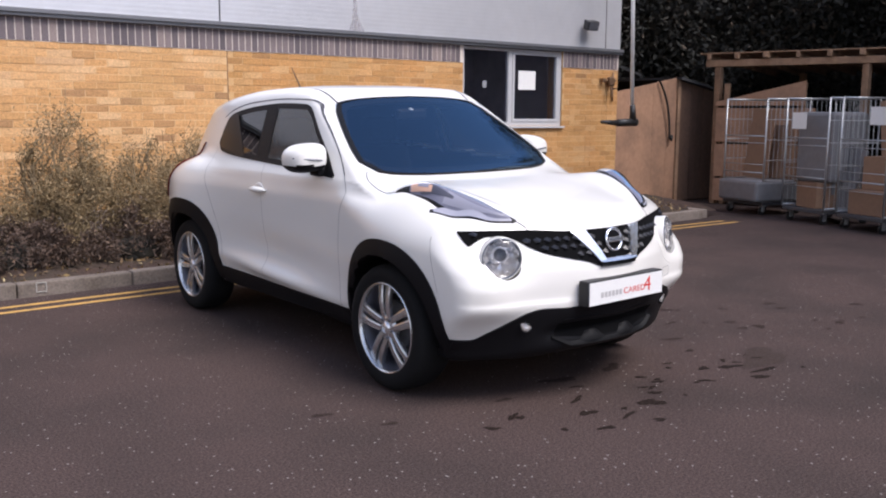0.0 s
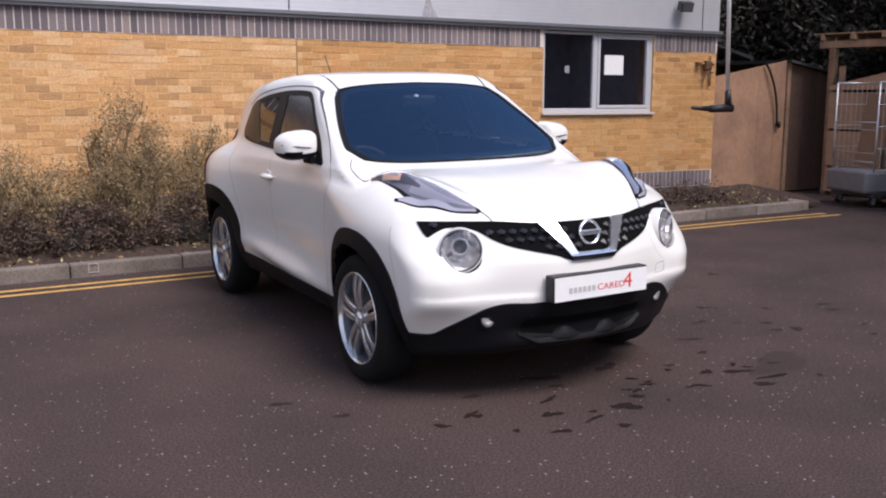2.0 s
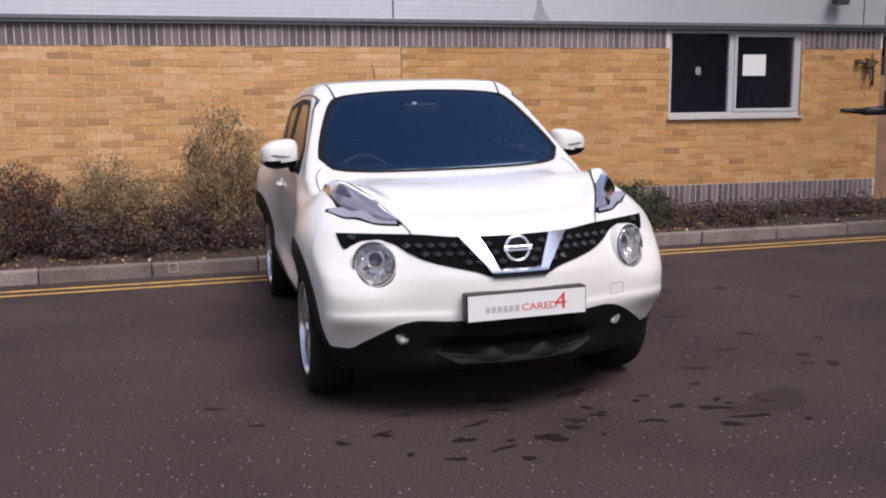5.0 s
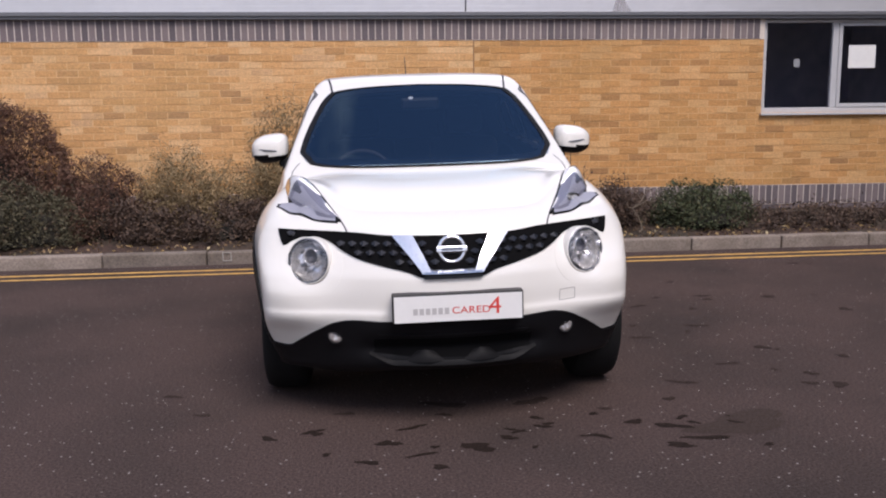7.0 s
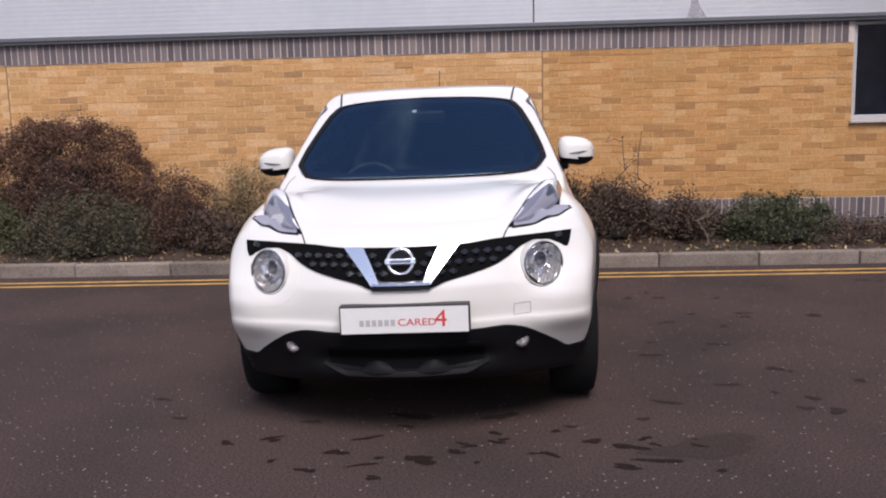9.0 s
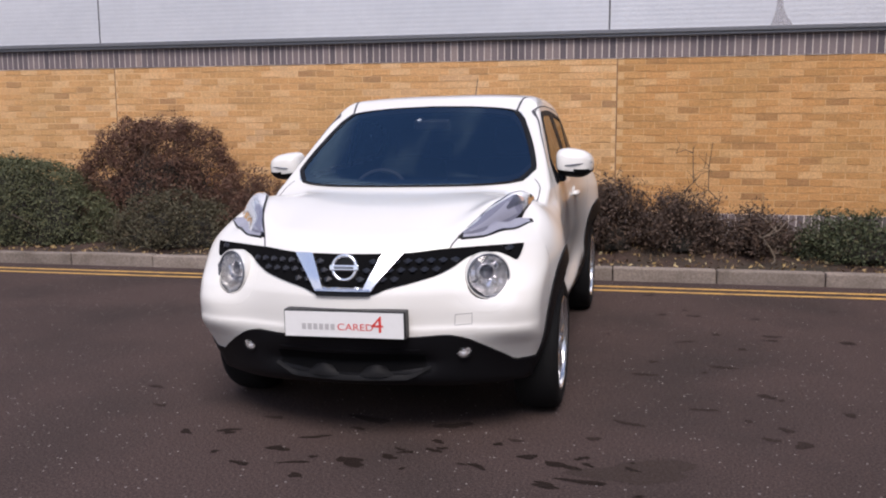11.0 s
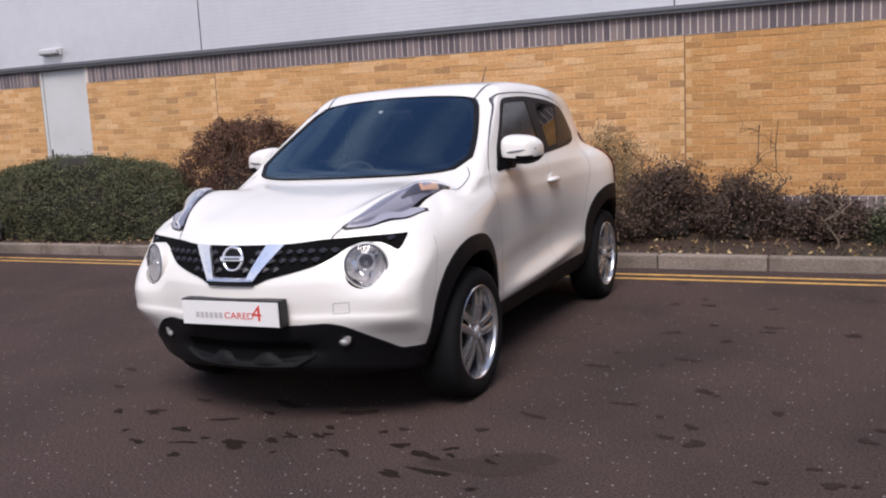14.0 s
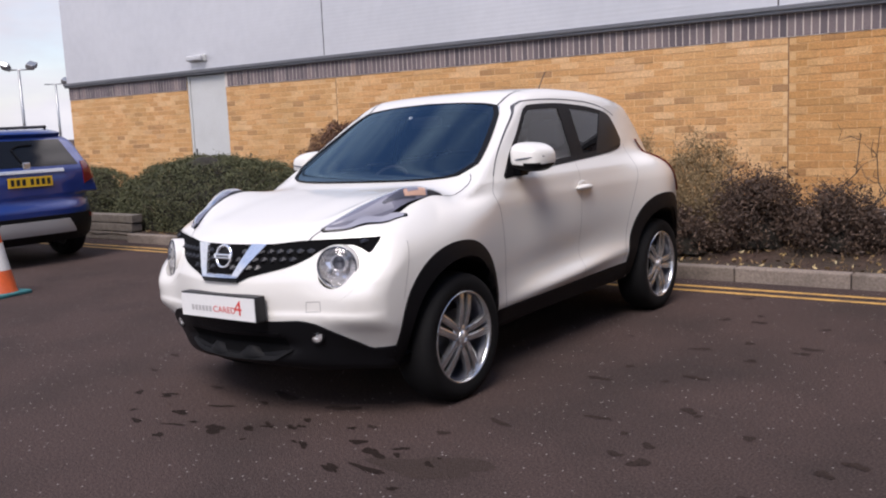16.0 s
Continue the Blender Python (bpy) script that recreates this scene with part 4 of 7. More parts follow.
    # upper lamp: a face that falls from the bonnet's edge to the wing, with a barb pointing out and back
    def face(name, a, b, u0, u1, v0, v1, nu, nv, lift, mat, parent, label="", taper=0.0, skirt=0.0, bulge=0.15):
        P = []
        for i in range(nu + 1):
            for j in range(nv + 1):
                u = u0 + (u1 - u0) * i / nu
                v = v0 + (v1 - v0) * j / nv
                v = v + taper * (1 - i / nu) * (0.5 * (v0 + v1) - v)
                p, q = Vector([float(k(u)) for k in a]), Vector([float(k(u)) for k in b])
                p = p.lerp(q, v) + Vector((0.45, -0.35, 0.80)) * lift + Vector((0.2, -0.2, 0.95)) * bulge * v * (1 - v) * math.sin(math.pi * min(1.0, u)) ** 0.7
                p.x *= s
                p.z = max(p.z, skin.drop(above(p.x, p.y), DOWN, 0.0)[0].z + 0.002 + lift)
                P.append(p)
        m = nv + 1
        fs = [(i * m + j, (i + 1) * m + j, (i + 1) * m + j + 1, i * m + j + 1) for i in range(nu) for j in range(nv)]
        if skirt:
            rim = [i * m for i in range(nu + 1)] + [nu * m + j for j in range(1, m)] + [i * m + nv for i in range(nu - 1, -1, -1)] + [j for j in range(nv - 1, 0, -1)]
            o = len(P)
            P += [P[k] - Vector((0, 0, skirt)) for k in rim]
            fs += [(rim[k], o + k, o + (k + 1) % len(rim), rim[(k + 1) % len(rim)]) for k in range(len(rim))]
        if s < 0:
            fs = [f[::-1] for f in fs]
        ob = link_mesh(name, P, fs, mat, parent, label, smooth=True)
        ob.data.set_sharp_from_angle(angle=0.7)
        return ob

    def line3(points):
        n = len(points) - 1
        return [curve([(i / n, p[k]) for i, p in enumerate(points)]) for k in range(3)]

    inner = line3([(0.475, -1.855, 0.940), (0.512, -1.785, 0.972), (0.548, -1.70, 1.010), (0.583, -1.605, 1.046), (0.617, -1.50, 1.075), (0.645, -1.425, 1.092), (0.668, -1.36, 1.092), (0.693, -1.305, 1.082), (0.72, -1.258, 1.066), (0.743, -1.219, 1.050)])
    outer = line3([(0.479, -1.857, 0.938), (0.575, -1.79, 0.948), (0.640, -1.67, 0.957), (0.695, -1.59, 0.982), (0.722, -1.55, 1.008), (0.731, -1.49, 1.027), (0.741, -1.43, 1.039), (0.746, -1.36, 1.046), (0.746, -1.28, 1.049), (0.745, -1.219, 1.049)])
    below = line3([(0.49, -1.858, 0.930), (0.592, -1.797, 0.930), (0.672, -1.708, 0.930), (0.735, -1.626, 0.930), (0.784, -1.558, 0.940)])
    upper = line3([(0.49, -1.850, 0.944), (0.582, -1.765, 0.956), (0.636, -1.655, 0.972), (0.712, -1.574, 0.990), (0.777, -1.552, 0.985)])
    foot = face("upper_lamp", inner, outer, 0.0, 1.0, -0.04, 1.05, 40, 8, 0.0, M_GLOSS, car, "boomerang running lamp with clear lens", skirt=0.03)
    face("lamp_body", inner, outer, 0.03, 0.80, 0.03, 0.97, 36, 8, 0.002, M_DRL, foot, "lavender grey lamp body")
    face("light_guide", inner, outer, 0.06, 0.40, 0.40, 0.92, 14, 5, 0.004, M_GUIDE, foot, "bright light guide", 0.6)
    face("lamp_shade", inner, outer, 0.34, 0.66, 0.28, 0.95, 16, 6, 0.004, M_NAVY, foot, "dark lamp shade", 0.85)
    face("indicator", inner, outer, 0.54, 0.78, 0.34, 0.93, 12, 6, 0.0055, M_AMBER, foot, "pale amber indicator", 0.5)
    face("indicator_reflector", inner, outer, 0.58, 0.70, 0.42, 0.66, 6, 4, 0.007, M_GUIDE, foot)
    barb = face("barb", upper, below, 0.0, 1.0, -0.06, 1.06, 24, 5, 0.001, M_GLOSS, foot, "black barb of the lamp", skirt=0.02, bulge=0.02)
    face("lower_guide", upper, below, 0.02, 0.93, -0.04, 0.86, 22, 4, 0.0035, M_GUIDE, barb, "pale lower light guide", bulge=0.02)
    lens = face("lens", inner, outer, 0.0, 1.0, 0.0, 1.0, 36, 8, 0.009, M_LAMPLENS, foot, "clear lens")
    lens.visible_shadow = False

# grille: dark band from lamp to lamp
gr = skin.sheet("grille", grille, 150, 14, front, AHEAD, 0.007, M_INTAKE, car, "black honeycomb grille", skirt=0.008)
# little slanted fins of the honeycomb
vs, fs = [], []
for row in range(5):
    zc = 0.728 + 0.037 * row
    for k in range(-17, 18):
        xc = (k + 0.5 * (row % 2)) * 0.050
        a = abs(xc)
        if a > 0.73 or a < 0.10 and zc < 0.76:
            continue
        if zc - 0.015 < GR_LOW(a) + 0.006 or zc + 0.015 > GR_TOP(a) - 0.003 or math.hypot(xc, zc - 0.813) < 0.085:
            continue
        o = len(vs)
        for dx, dz, lift in ((-0.021, 0.005, 0.008), (0.0, -0.012, 0.024), (0.021, 0.005, 0.008), (0.0, 0.014, 0.013), (-0.012, -0.010, 0.008), (0.012, -0.010, 0.008)):
            vs.append(skin.drop(front(xc + dx, zc + dz), AHEAD, lift)[0])
        fs += [(o, o + 1, o + 3), (o + 1, o + 2, o + 3), (o, o + 4, o + 1), (o + 1, o + 5, o + 2)]
ob = link_mesh("honeycomb", vs, fs, M_FIN, gr, "satin black honeycomb fins")
ob["kind"] = "stuff"
# chrome V with the round emblem
arm = lambda s: (lambda u, v: (s * (0.090 + 0.074 * v ** 1.1 + (0.038 + 0.050 * v) * u), 0.716 + 0.156 * v))
for s in (-1, 1):
    skin.sheet("chrome_arm", arm(s), 4, 12, front, AHEAD, 0.022, M_CHROME, gr, "chrome arm of the grille", skirt=0.02)
skin.sheet("chrome_bar", lambda u, v: (-0.126 + 0.252 * u, 0.714 + 0.019 * v), 16, 4, front, AHEAD, lambda u, v: 0.031 - 0.018 * v, M_CHROME, gr, "chrome lower bar of the grille", skirt=0.02)
skin.sheet("bar_shadow_lip", lambda u, v: (-0.125 + 0.25 * u, 0.697 + 0.014 * v), 16, 2, front, AHEAD, 0.014, M_GLOSS, gr, "", skirt=0.012)
ec, en = skin.drop(front(0, 0.813), AHEAD, 0.016)
em = Matrix.Translation(ec) @ (-Vector((0, -0.97, 0.2)).normalized()).to_track_quat("-Z", "Y").to_matrix().to_4x4()
bm = bmesh.new()
rings = []
for i in range(40):
    a = 2 * math.pi * i / 40
    ring = []
    for j in range(8):
        b = 2 * math.pi * j / 8
        r = 0.055 + 0.009 * math.cos(b)
        ring.append(bm.verts.new(em @ Vector((r * math.cos(a), r * math.sin(a), 0.008 * math.sin(b)))))
    rings.append(ring)
for i in range(40):
    for j in range(8):
        bm.faces.new((rings[i][j], rings[(i + 1) % 40][j], rings[(i + 1) % 40][(j + 1) % 8], rings[i][(j + 1) % 8]))
part("emblem_ring", bm, M_CHROME, gr, "round chrome emblem ring", smooth=True)
boxed("emblem_bar", (-0.068, -0.013, 0.0), (0.068, 0.013, 0.012), M_CHROME, gr, 0.004, "chrome emblem bar", em)
boxed("emblem_mark", (-0.045, -0.006, 0.012), (0.045, 0.006, 0.0135), M_SMOKE, gr, 0.0, "", em)
bm = bmesh.new()
lathe(bm, [(0.0, -0.03), (0.05, -0.03), (0.05, -0.004), (0.0, -0.004)], 28, em)
part("emblem_back", bm, M_GLOSS, gr)

# black lower bumper
BL_TOP = curve([(0, 0.512), (0.30, 0.512), (0.44, 0.517), (0.52, 0.503), (0.60, 0.462), (0.68, 0.408), (0.735, 0.368), (0.80, 0.362)])
lb = skin.sheet("lower_bumper", lambda u, v: (-0.80 + 1.6 * u, 0.262 + (float(BL_TOP(abs(-0.80 + 1.6 * u))) - 0.262) * v), 80, 18, front, AHEAD,
                0.010, M_TRIM, car, "black plastic lower bumper with central intake", skirt=0.03)
M_SKID = material("dark_grey_skid", (0.006, 0.006, 0.007), 0.62, grain=0.1, spec=0.2)
skin.sheet("skid_strip", lambda u, v: (-0.37 + 0.74 * u, 0.312 + 0.040 * max(0, abs(2 * u - 1) - 0.70) ** 1.4 / 0.3 ** 1.4 + 0.013 * v), 48, 3, front, AHEAD, lambda u, v: 0.024 - 0.012 * v, M_SKID, lb, "dark grey skid strip", skirt=0.03)
skin.sheet("intake_mesh", lambda u, v: (-0.35 + 0.70 * u, 0.334 + 0.024 * abs(2 * u - 1) ** 3 + (0.100 - 0.024 * abs(2 * u - 1) ** 3) * v), 40, 8, front, AHEAD, 0.0125, M_INTAKE, lb, "black intake mesh", skirt=0.004)
for x in (-0.125, 0.125):
    skin.sheet("intake_vane", lambda u, v, x=x: (x + (0.085 - 0.045 * v) * (2 * u - 1), 0.322 + 0.036 * v), 8, 5, front, AHEAD, lambda u, v: 0.018 * math.sin(math.pi * u) + 0.011, M_SKID, lb, "", skirt=0.02)
skin.sheet("intake_slat", lambda u, v: (-0.33 + 0.66 * u, 0.445 + 0.012 * v), 24, 2, front, AHEAD, 0.014, M_TRIM, lb, "", skirt=0.03)
for s in (-1, 1):
    c, n = skin.drop(front(s * 0.516, 0.440), AHEAD, 0.0)
    ax_n = Vector((s * 0.22, -0.97, 0.0)).normalized()
    m = Matrix.Translation(c) @ ax_n.to_track_quat("Z", "Y").to_matrix().to_4x4() @ Matrix.Scale(0.78, 4)
    bm = bmesh.new()
    lathe(bm, [(0.056, 0.004), (0.052, 0.014), (0.046, 0.014), (0.040, 0.004)], 28, m)
    fog = part("fog_lamp", bm, M_TRIM, car, "small round fog lamp in black surround", smooth=True)
    bm = bmesh.new()
    lathe(bm, [(0.041, 0.0125), (0.026, 0.0155), (0.012, 0.013), (0.0, 0.018)], 12, m)
    part("reflector", bm, M_LAMP, fog)
    bm = bmesh.new()
    lathe(bm, [(0.0, 0.024), (0.02, 0.022), (0.041, 0.014)], 24, m)
    part("lens", bm, M_LENS, fog, smooth=True).visible_shadow = False
    # round main lamp in its socket
    c, n = skin.drop(front(s * LAMP_X, LAMP_Z), AHEAD, 0.026)
    ax_n = Vector((s * 0.44, -0.89, 0.10)).normalized()
    up = Vector((0, 0, 1))
    sx = up.cross(ax_n).normalized()
    rot = Matrix((sx, ax_n.cross(sx), ax_n)).transposed().to_4x4()
    m = Matrix.Translation(c) @ rot @ Matrix.Scale(1.06, 4)
    bm = bmesh.new()
    lathe(bm, [(0.100, -0.06), (0.099, 0.0), (0.097, 0.005), (0.094, 0.004), (0.091, -0.02)], 48, m)
    hl = part("headlamp", bm, M_PAINT, car, "large round headlamp with clear lens", smooth=True)
    skin.sheet("lamp_surround", lambda u, v: (s * LAMP_X + (0.088 + 0.056 * v) * math.cos(2 * math.pi * u), LAMP_Z + (0.088 + 0.056 * v) * math.sin(2 * math.pi * u)), 56, 3, front, AHEAD, lambda u, v: 0.005 - 0.004 * v, M_PAINT, hl, "white socket rim", skirt=0.03, closed=True)
    bm = bmesh.new()
    lathe(bm, [(0.093, 0.004), (0.089, 0.010), (0.085, -0.002)], 48, m)
    part("bezel", bm, M_SMOKE, hl, smooth=True)
    bm = bmesh.new()
    lathe(bm, [(0.086, 0.004), (0.080, -0.015), (0.070, -0.036), (0.054, -0.055), (0.036, -0.068), (0.0, -0.072)], 15, m)
    cut_rs = random.Random(8)
    for v in bm.verts:
        if (v.co - c).length < 0.088 * 1.06:
            v.co += Vector([cut_rs.uniform(-0.011, 0.011) for _ in range(3)])
    part("reflector", bm, M_LAMP, hl, "faceted bright reflector", smooth=False)
    bm = bmesh.new()
    mm = m @ pose(0, 0.016, 0)
    lathe(bm, [(0.040, -0.075), (0.039, -0.022), (0.036, -0.017), (0.032, -0.020), (0.030, -0.034)], 28, mm)
    part("projector_ring", bm, M_LAMP, hl, smooth=True)
    bm = bmesh.new()
    lathe(bm, [(0.031, -0.032), (0.022, -0.050), (0.0, -0.056)], 28, mm)
    part("projector_bowl", bm, M_NAVY, hl, "dark projector bowl", smooth=True)
    for a in (40, 205):
        bm = bmesh.new()
        mm = m @ pose(0, 0, -0.03, 0, 0, a)
        box(bm, (0.040, -0.007, -0.022), (0.070, 0.007, -0.010), 0.003, mm)
        part("reflector_step", bm, M_SMOKE, hl)
    bm = bmesh.new()
    lathe(bm, [(0.0, 0.028), (0.03, 0.026), (0.06, 0.019), (0.088, 0.006)], 48, m)
    part("lens", bm, M_LENS, hl, smooth=True).visible_shadow = False

# plate
pm = pose(0.014, -2.148, 0.580, 0, 0, 0)
plate = boxed("plate_holder", (-0.283, 0.0, -0.063), (0.283, 0.06, 0.063), M_BLACK, car, 0.004, "black plate holder", pm)
face = boxed("show_plate", (-0.276, -0.006, -0.0575), (0.276, -0.001, 0.0555), M_PLATE, plate, 0.0, "white dealer plate", pm)


def lettering(name, text, size, x, z, mat, parent, m, squeeze=1.0):
    cu = bpy.data.curves.new(name, "FONT")
    cu.body, cu.size, cu.extrude = text, size, 0.0004
    cu.align_x, cu.align_y = "LEFT", "CENTER"
    tmp = bpy.data.objects.new(name + "_curve", cu)
    scene.collection.objects.link(tmp)
    me = bpy.data.meshes.new_from_object(tmp.evaluated_get(bpy.context.evaluated_depsgraph_get()))
    bpy.data.objects.remove(tmp)
    bpy.data.curves.remove(cu)
    me.transform(m @ Matrix.Translation((x, -0.0072, z)) @ pose(0, 0, 0, 90) @ Matrix.Diagonal((squeeze, 1, 1, 1)))
    me.materials.clear()
    me.materials.append(mat)
    ob = new(name, me)
    ob.parent = parent
    return ob


lettering("red_word", "CARED", 0.043, -0.03, -0.012, M_REDINK, plate, pm, 1.22)
lettering("red_numeral", "4", 0.105, 0.128, 0.000, M_REDINK, plate, pm, 1.12)
for k in range(6):
    boxed("grey_bar", (-0.195 + 0.027 * k, -0.0075, -0.025), (-0.176 + 0.027 * k, -0.0062, 0.002), M_GREYINK, plate, 0.0, "", pm)

# tow-eye cover in the bumper
for a, b in (((0.485, 0.558), (0.560, 0.562)), ((0.485, 0.558), (0.488, 0.606)), ((0.488, 0.606), (0.560, 0.610)), ((0.560, 0.610), (0.560, 0.562))):
    skin.seam("cover_gap", lambda u, a=a, b=b: (a[0] + (b[0] - a[0]) * u, a[1] + (b[1] - a[1]) * u), front, AHEAD, 0.0025, M_GAP, car, 8)

# door mirrors, handles, aerial
for s in (-1, 1):
    bm = bmesh.new()
    bmesh.ops.create_uvsphere(bm, u_segments=32, v_segments=20, radius=1.0)
    for v in bm.verts:
        x, y, z = v.co
        sq = lambda a, p: math.copysign(abs(a) ** p, a)
        x, y, z = sq(x, 0.56), sq(y, 0.74), sq(z, 0.56)
        wide = 1.0 - (0.42 if z < 0 else 0.26) * max(0, x) ** 2
        v.co = Vector((s * 0.108 * x, (0.145 if y < 0 else 0.05) * y + 0.02 * x, 0.083 * z * wide - 0.012 * x))
    mm = pose(s * 0.892, -0.508, 1.204)
    cut = [f for f in bm.faces if f.calc_center_median().z < -0.036]
    low = bmesh.new()
    geo = bmesh.ops.duplicate(bm, geom=bm.faces[:] + bm.verts[:] + bm.edges[:])
    me = bpy.data.meshes.new("mirror_housing")
    dup = [f for f in geo["geom"] if isinstance(f, bmesh.types.BMFace)]
    bmesh.ops.delete(bm, geom=dup, context="FACES")
    black = bm.copy()
    bmesh.ops.delete(bm, geom=[f for f in bm.faces if f.calc_center_median().z < -0.036 and f.calc_center_median().y < 0.03 or f.calc_center_median().y > 0.045], context="FACES")
    bmesh.ops.transform(bm, matrix=mm, verts=bm.verts)
    mirror = part("door_mirror", bm, M_PAINT, car, "white door mirror with black base", smooth=True)
    bmesh.ops.delete(black, geom=[f for f in black.faces if not (f.calc_center_median().z < -0.036 and f.calc_center_median().y < 0.03 or f.calc_center_median().y > 0.045)], context="FACES")
    bmesh.ops.transform(black, matrix=mm, verts=black.verts)
    part("mirror_base", black, M_TRIM, mirror, "black lower shell", smooth=True)
    bm = bmesh.new()
    box(bm, (min(s * 0.72, s * 0.84), -0.60, 1.10), (max(s * 0.72, s * 0.84), -0.50, 1.150), 0.012)
    part("mirror_arm", bm, M_TRIM, mirror)
    bm = bmesh.new()
    for k in range(10):
        x = -0.048 + 0.13 * k / 9
        x2 = x + 0.0146
        f = lambda q: (s * (0.892 + q), -0.508 - 0.1465 * (1 - (abs(q) / 0.118) ** 2.2) ** 0.5 + 0.02 * q / 0.108 - 0.002, 1.193 + 0.1 * (q + 0.055))
        rod(bm, f(x), f(x2), 0.0045, sides=6)
    part("indicator_strip", bm, M_SMOKE, mirror, "slim side indicator")
    # handle on the front door
    c, n = skin.drop((s * 2, 0.165, 0.974), (-s, 0, 0), 0.0)
    bm = bmesh.new()
    bmesh.ops.create_uvsphere(bm, u_segments=20, v_segments=12, radius=1.0)
    for v in bm.verts:
        v.co = Vector((0.026 * v.co.x, 0.105 * v.co.y, 0.019 * v.co.z)) + c + Vector((s * 0.012, 0, 0))
    part("door_handle", bm, M_PAINT, car, smooth=True)
    # no hollow here: the recess's shade is a greyer copy of the paint
    bm = bmesh.new()
    bmesh.ops.create_uvsphere(bm, u_segments=16, v_segments=10, radius=1.0)
    for v in bm.verts:
        v.co = Vector((0.008 * v.co.x, 0.05 * v.co.y, 0.034 * v.co.z)) + c + Vector((s * 0.001, -0.01, 0.012))
    part("handle_recess", bm, material("recess_shade_paint", (0.62, 0.61, 0.59), 0.35, coat=0.8), car, smooth=True)
c, n = skin.drop(above(0, 0.98), DOWN, 0.0)
bm = bmesh.new()
rod(bm, c, c + Vector((0, 0.02, 0.03)), 0.016, 0.010, 10)
rod(bm, c + Vector((0, 0.02, 0.025)), c + Vector((0, 0.17, 0.21)), 0.0045, 0.003, 6)
part("aerial", bm, M_BLACK, car)

# cabin
bm = bmesh.new()
box(bm, (-0.66, -0.95, 0.80), (0.66, -0.42, 1.09), 0.06, segments=4)
part("dashboard", bm, M_CABIN, car, smooth=True)
for s in (-1, 1):
    bm = bmesh.new()
    box(bm, (s * 0.36 - 0.25, -0.12, 0.50), (s * 0.36 + 0.25, 0.42, 0.70), 0.06, segments=4)
    box(bm, (s * 0.36 - 0.24, -0.06, 0.0), (s * 0.36 + 0.24, 0.10, 0.62), 0.06, pose(0, 0.36, 0.60, -14), 4)
    box(bm, (s * 0.36 - 0.13, -0.05, 0.64), (s * 0.36 + 0.13, 0.06, 0.83), 0.04, pose(0, 0.36, 0.60, -12), 4)
    part("front_seat", bm, M_CLOTH, car, smooth=True)
bm = bmesh.new()
box(bm, (-0.62, 0.0, 0.0), (0.62, 0.16, 0.58), 0.06, pose(0, 1.12, 0.62, -16), 4)
for x in (-0.38, 0.38):
    box(bm, (x - 0.13, 0.02, 0.56), (x + 0.13, 0.12, 0.72), 0.04, pose(0, 1.12, 0.62, -16), 4)
part("rear_bench", bm, M_CLOTH, car, smooth=True)
# added dark panel that blocks the bright inner shell behind the bench
boxed("boot_trim", (-0.50, 1.36, 0.70), (0.50, 1.38, 1.36), M_CLOTH, car, 0.004, "dark panel added to block light from the boot")
bm = bmesh.new()
sm = pose(-0.36, -0.36, 1.0, 62)
rings = []
for i in range(32):
    a = 2 * math.pi * i / 32
    rings.append([bm.verts.new(sm @ Vector(((0.18 + 0.014 * math.cos(b)) * math.cos(a), (0.18 + 0.014 * math.cos(b)) * math.sin(a), 0.014 * math.sin(b)))) for b in (0, 1.05, 2.1, 3.14, 4.19, 5.24)])
for i in range(32):
    for j in range(6):
        bm.faces.new((rings[i][j], rings[(i + 1) % 32][j], rings[(i + 1) % 32][(j + 1) % 6], rings[i][(j + 1) % 6]))
box(bm, (-0.17, -0.02, -0.01), (0.17, 0.02, 0.015), 0.005, sm)
box(bm, (-0.06, -0.06, -0.02), (0.06, 0.05, 0.02), 0.012, sm)
part("steering_wheel", bm, M_CLOTH, car, smooth=True)
bm = bmesh.new()
box(bm, (-0.115, -0.02, -0.035), (0.115, 0.02, 0.035), 0.015, pose(0.0, -0.36, 1.44, 10))
part("rear_view_mirror", bm, M_BLACK, car)
c, n = skin.drop(front(-0.06, 1.475), AHEAD, -0.008)
bm = bmesh.new()
lathe(bm, [(0.0, 0.0), (0.014, 0.0), (0.014, 0.006), (0.0, 0.006)], 16, Matrix.Translation(c) @ Vector((0, -0.52, 0.85)).to_track_quat("Z", "Y").to_matrix().to_4x4())
part("screen_sensor", bm, M_PAPER, car, "small pale round sensor behind the windscreen")

# wheels
bm = bmesh.new()
prof = [(0.236, -0.10), (0.25, -0.108), (0.29, -0.110), (0.318, -0.100), (0.331, -0.075), (0.335, -0.03), (0.335, 0.03), (0.331, 0.075), (0.318, 0.100), (0.29, 0.110), (0.25, 0.108), (0.238, 0.10)]
lathe(bm, prof, 56)
tyre = part("tyre", bm, M_TYRE, smooth=True)
wheel = empty("wheel")
tyre.parent = wheel
bm = bmesh.new()
lathe(bm, [(0.226, 0.080), (0.228, 0.098), (0.234, 0.107), (0.238, 0.108), (0.241, 0.102)], 56)
rim = part("rim", bm, M_ALLOY, wheel, "silver alloy rim", smooth=True)
bm = bmesh.new()
lathe(bm, [(0.228, -0.1), (0.212, -0.09), (0.206, 0.0), (0.214, 0.06), (0.226, 0.0805)], 56)
part("barrel", bm, M_NAVY, rim, "dark inside of the rim", smooth=True)
bm = bmesh.new()
lathe(bm, [(0.0, 0.02), (0.14, 0.02), (0.14, 0.035), (0.05, 0.04), (0.0, 0.04)], 40)
